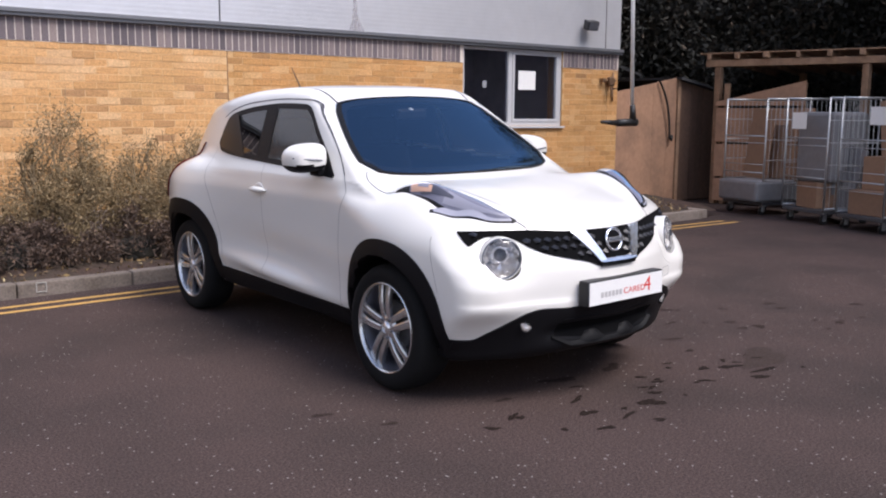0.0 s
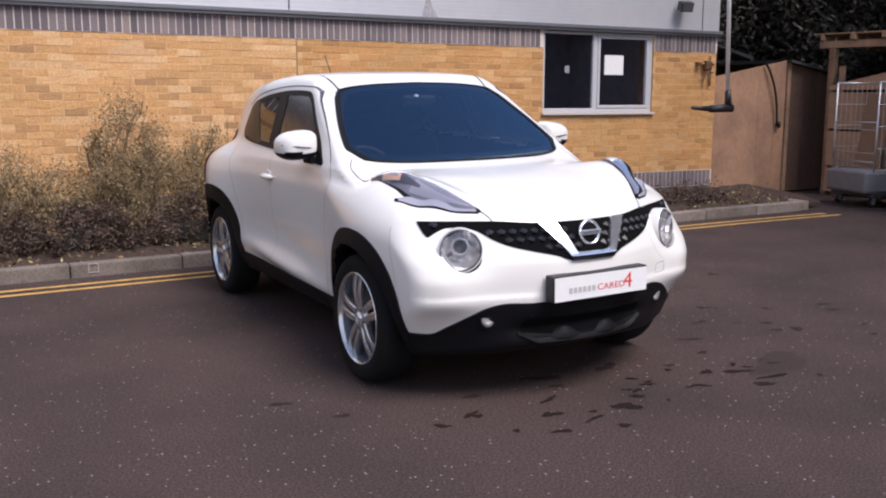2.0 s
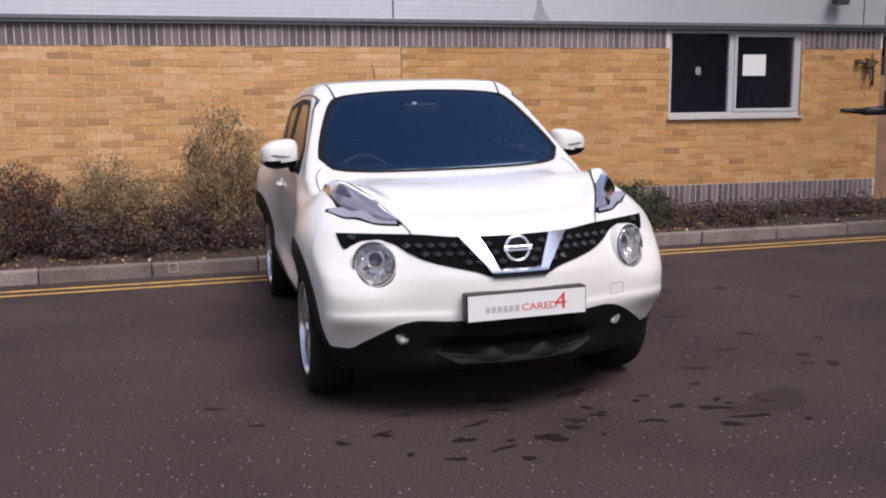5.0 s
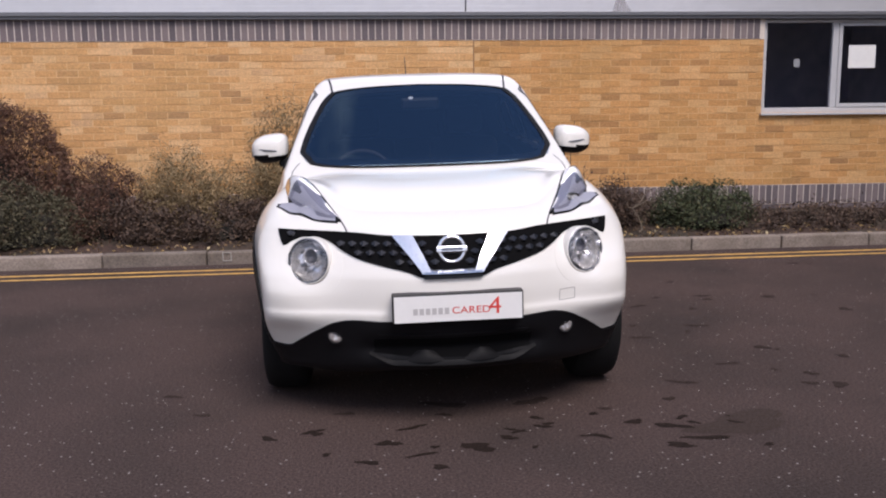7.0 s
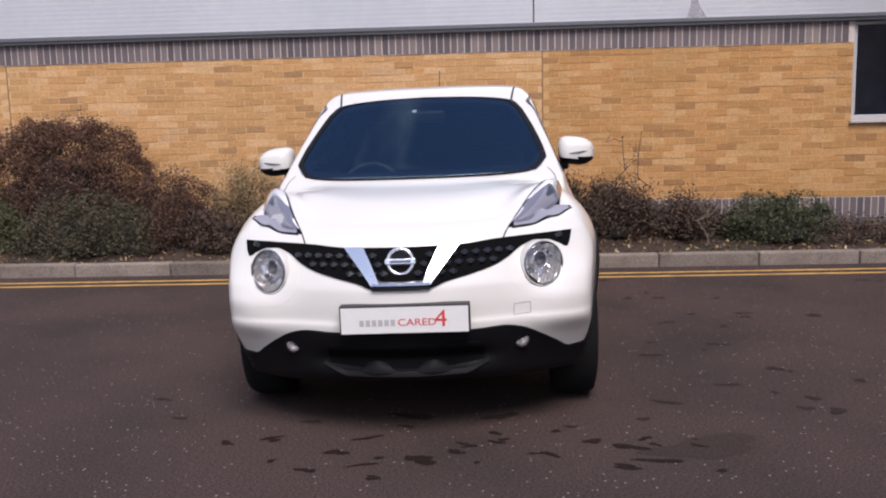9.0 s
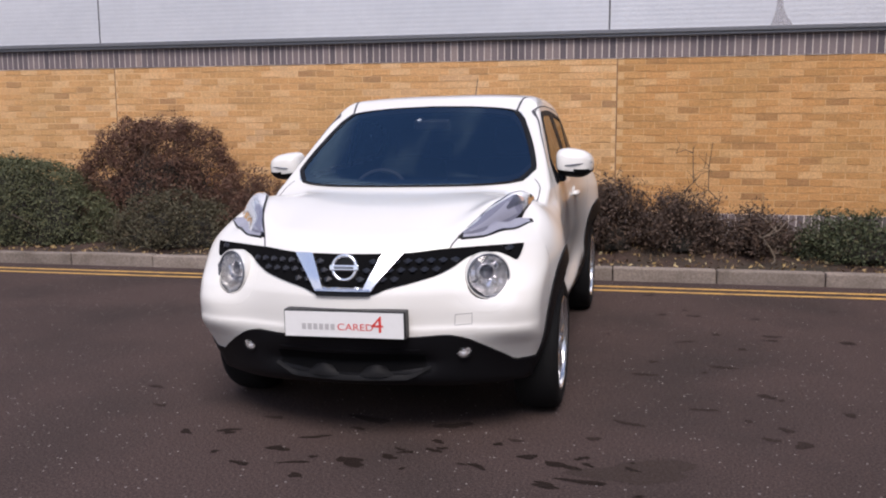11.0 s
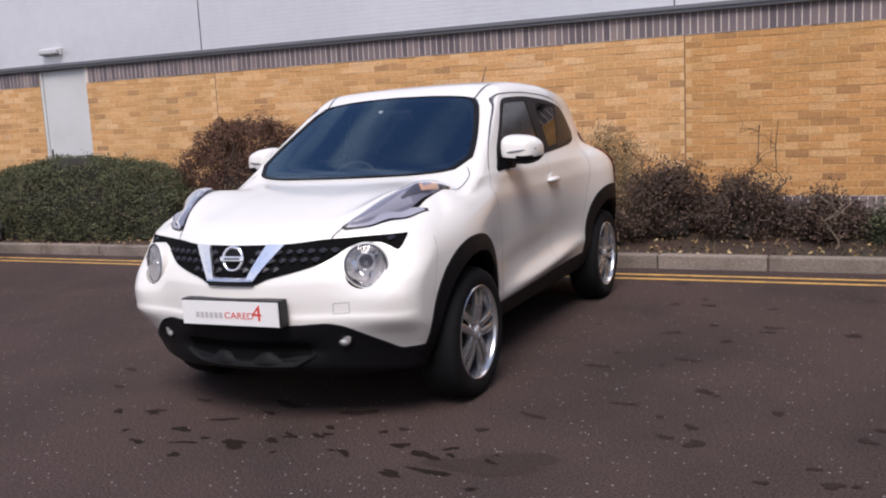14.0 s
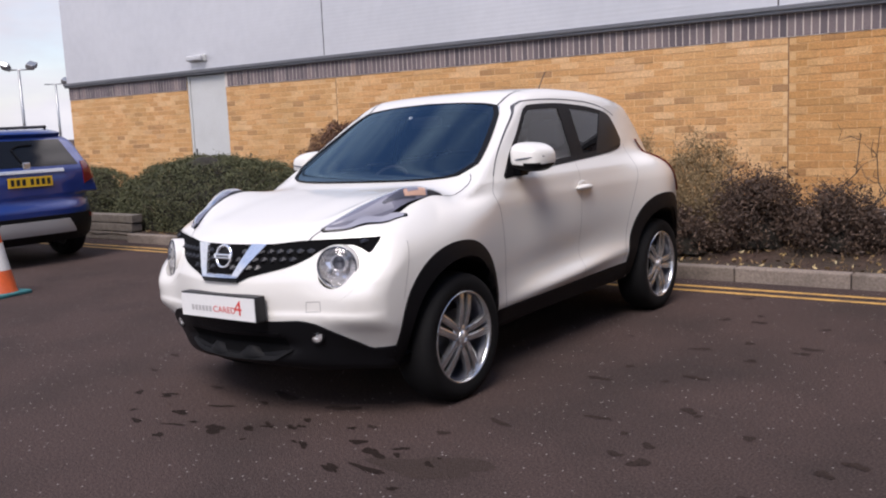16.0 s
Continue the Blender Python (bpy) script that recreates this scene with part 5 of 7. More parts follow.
part("brake_disc", bm, material("brake_steel", (0.16, 0.16, 0.165), 0.4, metal=0.8, grain=0.2), wheel, smooth=False)
bm = bmesh.new()
lathe(bm, [(0.0, -0.06), (0.200, -0.06)], 40)
part("wheel_back", bm, M_BLACK, wheel)
bm = bmesh.new()
for k in range(5):
    for s in (-1, 1):
        a = radians(72 * k + 90)
        rows = []
        for t in np.linspace(0, 1, 7):
            r = 0.040 + (0.230 - 0.040) * t
            off = s * (0.021 + 0.014 * t)
            wd = 0.0165 + 0.0045 * t + 0.006 * max(0, t - 0.8) / 0.2
            zt = 0.088 + 0.010 * math.sin(math.pi * t) - 0.004 * t
            row = []
            for du, dz in ((-wd, -0.026), (-wd, -0.004), (-wd * 0.6, 0), (wd * 0.6, 0), (wd, -0.004), (wd, -0.026)):
                p = Matrix.Rotation(a, 3, "Z") @ Vector((r, off + du, zt + dz))
                row.append(bm.verts.new(p))
            rows.append(row)
        for p, q in zip(rows, rows[1:]):
            for i in range(5):
                bm.faces.new((p[i], p[i + 1], q[i + 1], q[i]))
        bm.faces.new(rows[-1])
part("spokes", bm, M_ALLOY, wheel, "five pairs of silver spokes")
bm = bmesh.new()
lathe(bm, [(0.072, 0.05), (0.070, 0.078), (0.060, 0.088), (0.034, 0.090)], 30)
part("hub", bm, M_ALLOY, wheel, smooth=True)
bm = bmesh.new()
lathe(bm, [(0.034, 0.089), (0.032, 0.096), (0.0, 0.098)], 24)
part("centre_cap", bm, M_LAMP, wheel, smooth=True)
for k in range(5):
    a = radians(72 * k + 54)
    bm = bmesh.new()
    rod(bm, (0.052 * math.cos(a), 0.052 * math.sin(a), 0.08), (0.052 * math.cos(a), 0.052 * math.sin(a), 0.094), 0.008)
    part("wheel_nut", bm, M_SMOKE, wheel)
TRACK = 0.782
spots = [(TRACK, FRONT_AXLE, 90, 6), (-TRACK, FRONT_AXLE, -90, 61), (TRACK - 0.03, REAR_AXLE, 90, -2), (0.03 - TRACK, REAR_AXLE, -90, 69)]
# the body leans a little on its springs
LEVEL = pose(0, 0, 0, 0, 1.04, 0)
first = True
for x, y, ry, spin in spots:
    m = LEVEL @ pose(x, y, WHEEL_R, 0, ry, 0) @ pose(0, 0, 0, 0, 0, spin)
    w = wheel if first else copy_thing(wheel, m)
    w.parent = car
    w.matrix_parent_inverse = Matrix.Identity(4)
    w.matrix_basis = m
    first = False
car.matrix_world = pose(-0.002, 0, 0, 0, -1.04, 0.59)

# ---- planting ----
def leaf_paint(name, stops):
    return ramped(name, stops, True, rough=0.75, grain=0.2, scale=40, bump=0.0)


L_STRAW = leaf_paint("straw_leaves", [(0.0, (0.17, 0.125, 0.062)), (0.45, (0.235, 0.168, 0.084)), (0.85, (0.30, 0.21, 0.105)), (1.0, (0.36, 0.26, 0.14))])
L_GREEN = leaf_paint("juniper_leaves", [(0.0, (0.046, 0.054, 0.026)), (0.50, (0.076, 0.084, 0.038)), (0.90, (0.112, 0.116, 0.052)), (1.0, (0.15, 0.13, 0.065))])
L_RED = leaf_paint("russet_leaves", [(0.0, (0.064, 0.031, 0.021)), (0.50, (0.104, 0.049, 0.031)), (0.85, (0.138, 0.066, 0.040)), (1.0, (0.15, 0.095, 0.050))])
L_BROWN = leaf_paint("dry_brown_leaves", [(0.0, (0.040, 0.026, 0.019)), (0.50, (0.068, 0.042, 0.030)), (0.90, (0.098, 0.060, 0.040)), (1.0, (0.16, 0.10, 0.062))])
L_BRIGHT = leaf_paint("small_green_leaves", [(0.0, (0.026, 0.034, 0.016)), (0.5, (0.048, 0.062, 0.026)), (0.9, (0.082, 0.092, 0.040)), (1.0, (0.125, 0.105, 0.055))])
L_OLIVE = leaf_paint("olive_leaves", [(0.0, (0.040, 0.035, 0.020)), (0.5, (0.066, 0.060, 0.031)), (0.9, (0.098, 0.082, 0.044)), (1.0, (0.12, 0.075, 0.045))])
L_DARK = leaf_paint("evergreen_leaves", [(0.0, (0.012, 0.013, 0.012)), (0.6, (0.024, 0.025, 0.020)), (0.96, (0.045, 0.040, 0.030)), (1.0, (0.14, 0.10, 0.07))])
L_LITTER = leaf_paint("fallen_leaves", [(0.0, (0.11, 0.07, 0.038)), (0.5, (0.20, 0.125, 0.06)), (0.85, (0.36, 0.25, 0.10)), (1.0, (0.50, 0.42, 0.25))])
M_TWIG = material("twig_bark", (0.075, 0.055, 0.042), 0.9, grain=0.3, scale=60)
M_TWIG_DRY = material("dry_twig", (0.21, 0.158, 0.092), 0.9, grain=0.3, scale=60)
M_TWIG_PALE = material("dead_twig", (0.17, 0.135, 0.10), 0.85, grain=0.3, scale=60)
M_BARK = material("tree_bark", (0.06, 0.048, 0.038), 0.95, grain=0.35, scale=20, bump=0.8, bump_scale=18)
# near-black colour that stands for the shade deep between leaves
M_LEAF_SHADE = material("leaf_shade", (0.016, 0.014, 0.010), 0.95, grain=0.5, scale=14)


def leaf_mesh(name, centres, size, rs, mat, parent, label="", lean=0.0):
    """Many small folded leaves, one island each."""
    n = len(centres)
    d = rs.normal(size=(n, 3))
    d[:, 2] += lean
    d /= np.linalg.norm(d, axis=1)[:, None]
    s = rs.normal(size=(n, 3))
    s = np.cross(d, s)
    s /= np.maximum(np.linalg.norm(s, axis=1), 1e-6)[:, None]
    k = size * rs.uniform(0.6, 1.35, (n, 1))
    c = np.asarray(centres)
    up = np.cross(d, s)
    P = np.stack([c - d * k, c + s * k * 0.42 + up * k * 0.12, c + d * k, c - s * k * 0.42 + up * k * 0.12], 1).reshape(-1, 3)
    me = bpy.data.meshes.new(name)
    me.vertices.add(4 * n)
    me.vertices.foreach_set("co", P.astype(np.float32).ravel())
    me.loops.add(4 * n)
    me.loops.foreach_set("vertex_index", np.arange(4 * n, dtype=np.int32))
    me.polygons.add(n)
    me.polygons.foreach_set("loop_start", np.arange(0, 4 * n, 4, dtype=np.int32))
    me.update(calc_edges=True)
    me.materials.append(mat)
    ob = new(name, me)
    ob.parent = parent
    ob["kind"] = "stuff"
    if label:
        ob["label"] = label
    return ob


def tubes(name, paths, mat, parent, label="", sides=5):
    """Tapered branches along lists of (point, radius)."""
    vs, fs = [], []
    for path in paths:
        base = len(vs)
        for i, (p, r) in enumerate(path):
            q = path[min(i + 1, len(path) - 1)][0] - path[max(i - 1, 0)][0]
            q = q / max(np.linalg.norm(q), 1e-6)
            a = np.cross(q, (0.3, 0.9, 0.2))
            a = a / max(np.linalg.norm(a), 1e-6)
            b = np.cross(q, a)
            for k in range(sides):
                t = 2 * math.pi * k / sides
                vs.append(p + r * (math.cos(t) * a + math.sin(t) * b))
        for i in range(len(path) - 1):
            for k in range(sides):
                j = (k + 1) % sides
                fs.append((base + i * sides + k, base + i * sides + j, base + (i + 1) * sides + j, base + (i + 1) * sides + k))
    return link_mesh(name, vs, fs, mat, parent, label, smooth=True)


def limb(a, b, r0, r1, rs, wob=0.08, n=5):
    a, b = np.array(a, float), np.array(b, float)
    L = np.linalg.norm(b - a)
    out, off = [], np.zeros(3)
    for i in range(n + 1):
        t = i / n
        if 0 < i < n:
            off = off * 0.5 + rs.normal(0, wob * L / n * 1.6, 3)
        out.append((a + (b - a) * t + (off if 0 < i < n else 0), r0 + (r1 - r0) * t))
    return out


def shrub(name, label, x, y, z, rx, ry, h, leaves, n, size, seed, clumps=40, spread=0.11, twig=M_TWIG, bare=0.25, group="", core=0.0, cat="shrub", boxy=2.0, rough=0.22, clipped=0.0):
    """A bush of clumps round its limbs, with an uneven outline."""
    rs = np.random.RandomState(seed)
    ob = empty(name, x, y, z)
    tagged(ob, label, cat, group)
    cs = []
    while len(cs) < clumps:
        p = rs.uniform(-1, 1, 3)
        p[2] = rs.uniform(0.08, 1)
        q = (abs(p[0]) ** boxy + abs(p[1]) ** boxy + abs(p[2]) ** boxy)
        if q < 1 and (q > 0.25 or rs.rand() < 0.4):
            k = 1 + rough * noise.noise((x * 3 + p[0] * 2.2, y + p[1] * 2, p[2] * 2 + seed))
            cs.append((p[0] * rx * k, p[1] * ry * k, p[2] * h * k))
    cs = np.array(cs)
    idx = rs.randint(0, clumps, n)
    pts = cs[idx] + rs.normal(0, 1, (n, 3)) * spread * rs.uniform(0.45, 1.25, (clumps, 1))[idx]
    if clipped:
        # part of the leaves forms a close outer layer with shallow hollows
        d = rs.normal(size=(int(n * clipped), 3))
        d[:, 2] = np.abs(d[:, 2])
        d /= ((np.abs(d) ** boxy).sum(1) ** (1 / boxy))[:, None]
        k = np.array([1 + rough * noise.noise((x + a * rx * 3.2, y + b * ry * 3.2, c * h * 4 + seed)) + 0.5 * rough * noise.noise((a * rx * 9, b * ry * 9, c * h * 9 + seed)) for a, b, c in d])
        outer = d * (rx, ry, h) * (k * (1 + rs.normal(0, 0.025, len(d))))[:, None]
        pts = np.concatenate([pts[:n - len(d)], outer])
    pts = pts[pts[:, 2] > 0.005]
    leaf_mesh("leaves", pts, size, rs, leaves, ob)
    paths = []
    for c in cs:
        a = rs.uniform(-0.18, 0.18, 2) * (rx, ry)
        paths.append(limb((a[0], a[1], -0.02), c, 0.010 + 0.006 * h, 0.003, rs, 0.25))
        for _ in range(3):
            e = c + rs.normal(0, 1, 3) * spread * 1.2 + (0, 0, bare * spread)
            paths.append(limb(c * 0.75, e, 0.004, 0.0015, rs, 0.25, 3))
    tubes("twig_growth", paths, twig, ob, sides=4)
    # solid dark core: the bush's inner shade put into its colour
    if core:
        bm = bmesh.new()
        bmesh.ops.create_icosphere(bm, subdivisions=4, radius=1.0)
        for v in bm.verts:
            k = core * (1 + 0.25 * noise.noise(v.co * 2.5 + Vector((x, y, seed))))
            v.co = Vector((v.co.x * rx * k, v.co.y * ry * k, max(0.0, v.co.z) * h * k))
        part("inner_growth", bm, M_LEAF_SHADE, ob, "dark solid core standing for the shade among the leaves", smooth=True)
    return ob


SOIL = 0.17
shrub("shrub", "straw-coloured half-dead shrub against the brick wall", -1.18, 3.42, SOIL, 0.50, 0.42, 1.20, L_STRAW, 20400, 0.0125, 11, 90, 0.085, M_TWIG_DRY, 0.8, core=0.0)
shrub("shrub", "low straw and olive shrub beside the brick wall", -0.42, 3.45, SOIL, 0.50, 0.40, 0.96, L_STRAW, 18700, 0.0125, 12, 80, 0.08, M_TWIG_DRY, 0.7, core=0.0)
shrub("shrub", "olive and straw shrub with dry stems beside the wall", -2.15, 3.45, SOIL, 0.62, 0.42, 0.88, L_STRAW, 20400, 0.0125, 13, 90, 0.08, M_TWIG_DRY, 0.6, core=0.0)
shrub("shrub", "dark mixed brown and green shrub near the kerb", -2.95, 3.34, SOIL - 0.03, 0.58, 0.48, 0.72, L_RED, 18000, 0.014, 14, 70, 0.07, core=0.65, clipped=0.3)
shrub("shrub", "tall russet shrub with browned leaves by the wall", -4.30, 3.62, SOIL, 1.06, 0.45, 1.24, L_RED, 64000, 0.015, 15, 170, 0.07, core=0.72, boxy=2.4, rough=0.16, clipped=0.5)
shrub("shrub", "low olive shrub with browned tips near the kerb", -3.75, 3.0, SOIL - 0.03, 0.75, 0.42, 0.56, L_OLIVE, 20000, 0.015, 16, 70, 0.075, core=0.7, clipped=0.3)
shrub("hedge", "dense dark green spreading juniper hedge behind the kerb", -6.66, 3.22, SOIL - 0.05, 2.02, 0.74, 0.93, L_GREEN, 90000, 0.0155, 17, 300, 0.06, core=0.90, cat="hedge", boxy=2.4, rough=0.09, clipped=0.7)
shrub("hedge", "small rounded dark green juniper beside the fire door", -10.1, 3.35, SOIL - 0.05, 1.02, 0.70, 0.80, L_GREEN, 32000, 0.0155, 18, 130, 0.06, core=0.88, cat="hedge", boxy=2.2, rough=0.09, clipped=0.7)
shrub("shrub", "pale feathery shrub with dry stems against bricks", 0.20, 3.60, SOIL, 0.48, 0.36, 1.00, L_STRAW, 14450, 0.0125, 19, 70, 0.08, M_TWIG_DRY, 0.8, core=0.0)
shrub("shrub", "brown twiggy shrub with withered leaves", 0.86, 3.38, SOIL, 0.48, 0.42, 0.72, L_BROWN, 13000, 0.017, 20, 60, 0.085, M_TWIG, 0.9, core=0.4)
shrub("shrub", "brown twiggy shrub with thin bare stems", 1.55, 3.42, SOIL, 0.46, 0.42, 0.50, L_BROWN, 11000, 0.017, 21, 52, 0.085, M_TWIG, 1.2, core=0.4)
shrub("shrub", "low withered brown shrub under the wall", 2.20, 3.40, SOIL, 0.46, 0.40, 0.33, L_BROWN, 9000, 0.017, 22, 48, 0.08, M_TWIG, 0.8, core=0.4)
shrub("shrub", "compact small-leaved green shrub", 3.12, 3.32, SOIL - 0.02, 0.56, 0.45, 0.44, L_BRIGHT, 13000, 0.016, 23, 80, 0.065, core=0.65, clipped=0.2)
shrub("shrub", "flat patch of dead brown stems on soil", 4.30, 3.35, SOIL - 0.03, 0.95, 0.55, 0.10, L_BROWN, 6000, 0.020, 24, 60, 0.07, M_TWIG, 0.6)
shrub("shrub", "flat patch of dead brown stems beside the kerb end", 5.95, 3.45, SOIL - 0.03, 0.85, 0.50, 0.08, L_BROWN, 4500, 0.020, 29, 50, 0.07, M_TWIG, 0.6)
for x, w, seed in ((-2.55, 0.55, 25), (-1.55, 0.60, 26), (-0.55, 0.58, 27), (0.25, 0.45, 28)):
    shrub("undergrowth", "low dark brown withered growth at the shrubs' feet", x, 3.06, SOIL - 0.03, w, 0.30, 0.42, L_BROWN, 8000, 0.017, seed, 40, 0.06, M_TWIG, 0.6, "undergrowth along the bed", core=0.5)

# bare stems that stand clear of the bushes
rs = np.random.RandomState(77)
for x, y, h, seed in ((1.72, 3.5, 1.06, 1), (1.48, 3.45, 0.95, 2), (0.72, 3.35, 0.82, 3), (2.35, 2.9, 0.42, 4)):
    ob = empty("bare_stem", x, y, SOIL)
    tagged(ob, "leafless brown stem with thin side twigs", "twig", "bare stems in the bed")
    paths = []
    main = limb((0, 0, -0.03), (rs.uniform(-0.12, 0.12), rs.uniform(-0.05, 0.05), h), 0.011, 0.003, rs, 0.35, 7)
    paths.append(main)
    for k in (2, 3, 4, 5, 6):
        p = main[k][0]
        for _ in range(2):
            paths.append(limb(p, p + np.array((rs.uniform(-0.22, 0.22), rs.uniform(-0.1, 0.1), rs.uniform(0.05, 0.22))), 0.005, 0.0015, rs, 0.4, 4))
    tubes("bare_growth", paths, M_TWIG if seed < 4 else M_TWIG_PALE, ob, sides=5)

# fallen leaves and crumbs of bark on the soil
rs = np.random.RandomState(5)
n = 3400
px = rs.uniform(-9.5, 7.5, n)
py = kerb_y(px) + 0.13 + rs.beta(1.1, 1.8, n) * (WALL_Y - 0.05 - kerb_y(px) - 0.13)
hv = np.array([0.085 + 0.11 * min(1, (b - kerb_y(a) - 0.115) / (WALL_Y - kerb_y(a) - 0.115) * 1.6) + 0.03 * noise.noise((a * 2.3, b * 2.3, 0)) + 0.022 * noise.noise((a * 9, b * 9, 3)) for a, b in zip(px, py)])
lit = leaf_mesh("fallen_leaves", np.stack([px, py, hv + 0.012], 1), 0.024, rs, L_LITTER, None)
tagged(lit, "yellow and brown fallen leaves scattered over soil", "leaves", kind="stuff")


def tree(x, y, h, rx, ry, low, leaves, n, size, seed, label):
    rs = np.random.RandomState(seed)
    ob = empty("tree", x, y, 0)
    tagged(ob, label, "tree", "dark trees behind the yard")
    trunk = [(np.array((0.05 * i * rs.uniform(-1, 1), 0.05 * i * rs.uniform(-1, 1), h * 0.8 * i / 7)), 0.17 - 0.019 * i) for i in range(8)]
    cs, paths = [], [trunk]
    k = 0
    while len(cs) < 150:
        p = rs.uniform(-1, 1, 3)
        if (p ** 2).sum() > 1 or (p ** 2).sum() < 0.15:
            continue
        s = 1 + 0.3 * noise.noise((x + p[0] * 2, y + p[1] * 2, p[2] * 2 + seed))
        cs.append((p[0] * rx * s, p[1] * ry * s, (low + h) / 2 + p[2] * (h - low) / 2 * s))
    cs = np.array(cs)
    for c in cs[::2]:
        b = trunk[min(7, max(1, int(c[2] / h * 7)))][0]
        paths.append(limb(b, c, 0.05, 0.012, rs, 0.2, 5))
    tubes("trunk", paths, M_BARK, ob, "brown trunk and limbs", sides=6)
    idx = rs.randint(0, len(cs), n)
    pts = cs[idx] + rs.normal(0, 0.36, (n, 3))
    pts = pts[pts[:, 2] > 0.3]
    leaf_mesh("crown", pts, size, rs, leaves, ob, "dark evergreen crown")
    return ob


tree(9.6, 8.2, 6.8, 2.4, 2.2, 1.2, L_DARK, 52000, 0.05, 31, "dark evergreen tree behind the wooden shed")
tree(12.6, 6.4, 9.5, 2.7, 2.5, 1.0, L_DARK, 60000, 0.06, 32, "dark evergreen tree behind the canopy")
tree(15.2, 3.2, 11.0, 2.9, 3.0, 0.8, L_DARK, 60000, 0.07, 33, "dark evergreen tree behind the trolley store")
# out of view; its height is set to dim the right-hand side
tree(15.6, -1.0, 12.5, 3.4, 3.2, 0.8, L_DARK, 56000, 0.09, 34, "unseen dark evergreen tree, tall to shade the yard")
tree(8.4, 12.5, 8.0, 2.8, 2.6, 1.0, L_DARK, 48000, 0.055, 35, "tall dark evergreen tree beside the building")
tree(13.5, 11.0, 8.5, 3.2, 3.0, 0.8, L_DARK, 24000, 0.10, 36, "tall dark evergreen tree at the yard's far side")
# two unseen trees, added to shade the wall and ground on the right
tree(11.8, -6.6, 14.0, 3.4, 3.0, 0.6, L_DARK, 56000, 0.12, 37, "unseen tall evergreen tree added to shade the right side")
tree(15.0, -11.0, 13.5, 2.8, 3.0, 0.6, L_DARK, 20000, 0.085, 38, "unseen tall evergreen tree added to block light from the right")
# the dense belt behind them: solid blobs, their inner shade given by dark colour
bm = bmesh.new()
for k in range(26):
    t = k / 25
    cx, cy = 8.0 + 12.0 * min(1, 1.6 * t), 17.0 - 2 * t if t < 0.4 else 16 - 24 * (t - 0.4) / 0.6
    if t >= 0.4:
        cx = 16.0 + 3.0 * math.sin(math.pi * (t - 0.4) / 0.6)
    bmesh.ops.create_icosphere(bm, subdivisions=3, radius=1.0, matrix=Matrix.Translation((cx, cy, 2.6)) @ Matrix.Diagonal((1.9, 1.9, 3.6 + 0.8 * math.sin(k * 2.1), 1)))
# unseen run of the belt, added to cut light from the right
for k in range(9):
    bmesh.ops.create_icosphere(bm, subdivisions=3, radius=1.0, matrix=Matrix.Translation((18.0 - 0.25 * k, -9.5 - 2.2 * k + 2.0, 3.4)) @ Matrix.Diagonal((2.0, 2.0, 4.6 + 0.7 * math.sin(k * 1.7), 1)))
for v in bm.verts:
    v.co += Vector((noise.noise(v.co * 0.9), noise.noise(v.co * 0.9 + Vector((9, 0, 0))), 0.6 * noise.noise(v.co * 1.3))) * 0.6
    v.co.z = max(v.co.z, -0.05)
belt = part("tree_belt", bm, M_LEAF_SHADE, None, smooth=True)
tagged(belt, "dark solid blobs for the shaded depth of the evergreen belt", "trees", kind="stuff")
rs = np.random.RandomState(9)
co = np.array([v.co[:] for v in belt.data.vertices])
sel = co[rs.randint(0, len(co), 26000)] + rs.normal(0, 0.28, (26000, 3))
ob = leaf_mesh("belt_leaves", sel[sel[:, 2] > 0.05], 0.11, rs, L_DARK, None)
tagged(ob, "dark leaves of the evergreen belt", "leaves", kind="stuff")

# ---- yard at the building's corner: shed, canopy, roll cages ----
M_PLY = material("weathered_plywood", (0.36, 0.205, 0.125), 0.8, grain=0.12, scale=16, spots=(0.21, 0.125, 0.082), spot_scale=2.2, spot_amount=0.7, vary=0.10, bump=0.2, bump_scale=30)
M_SHED = material("brown_stained_boards", (0.075, 0.042, 0.028), 0.85, grain=0.2, scale=20, vary=0.15, bump=0.3, bump_scale=30)
M_TIMBER = material("rough_timber", (0.27, 0.165, 0.10), 0.85, grain=0.2, scale=14, spots=(0.12, 0.075, 0.048), spot_scale=3, spot_amount=0.6, vary=0.12, bump=0.3)
M_FELT = material("roofing_felt", (0.035, 0.035, 0.038), 0.9, grain=0.3, scale=40)
M_CARD = material("cardboard", (0.25, 0.15, 0.095), 0.85, grain=0.08, scale=20, vary=0.1)
M_FILM = material("grey_plastic_wrap", (0.17, 0.17, 0.18), 0.45, grain=0.1, scale=9, bump=0.6, bump_scale=12)

# plywood fence running on from the wall, rising to the gate post
fence = empty("plywood_fence", 7.15, 4.52, 0)
tagged(fence, "pale plywood fence panel with a sloping top", "fence")
fl, fr = 7.16, 8.93
joins = (fl, 8.34, 8.70, fr)
for a, b in zip(joins, joins[1:]):
    a, b = a + 0.0015, b - 0.0015
    top = lambda x: 1.74 + 0.31 * (x - fl) / (fr - fl)
    y = 4.52
    vs = cube_verts((a, y, 0.02), (b, y + 0.022, 1.0))
    for i in (4, 5, 6, 7):
        vs[i] = (vs[i][0], vs[i][1], top(vs[i][0]))
    ob = link_mesh("board", [(p[0] - 7.15, p[1] - 4.52, p[2]) for p in vs], cube_faces(0), M_PLY, fence)
boxed("gate_post", (1.785, -0.03, 0), (1.86, 0.06, 2.06), M_TIMBER, fence, 0.006)
cable = empty("black_cable", 8.43, 4.5, 1.97)
tagged(cable, "black cable hanging down the plywood fence", "cable")
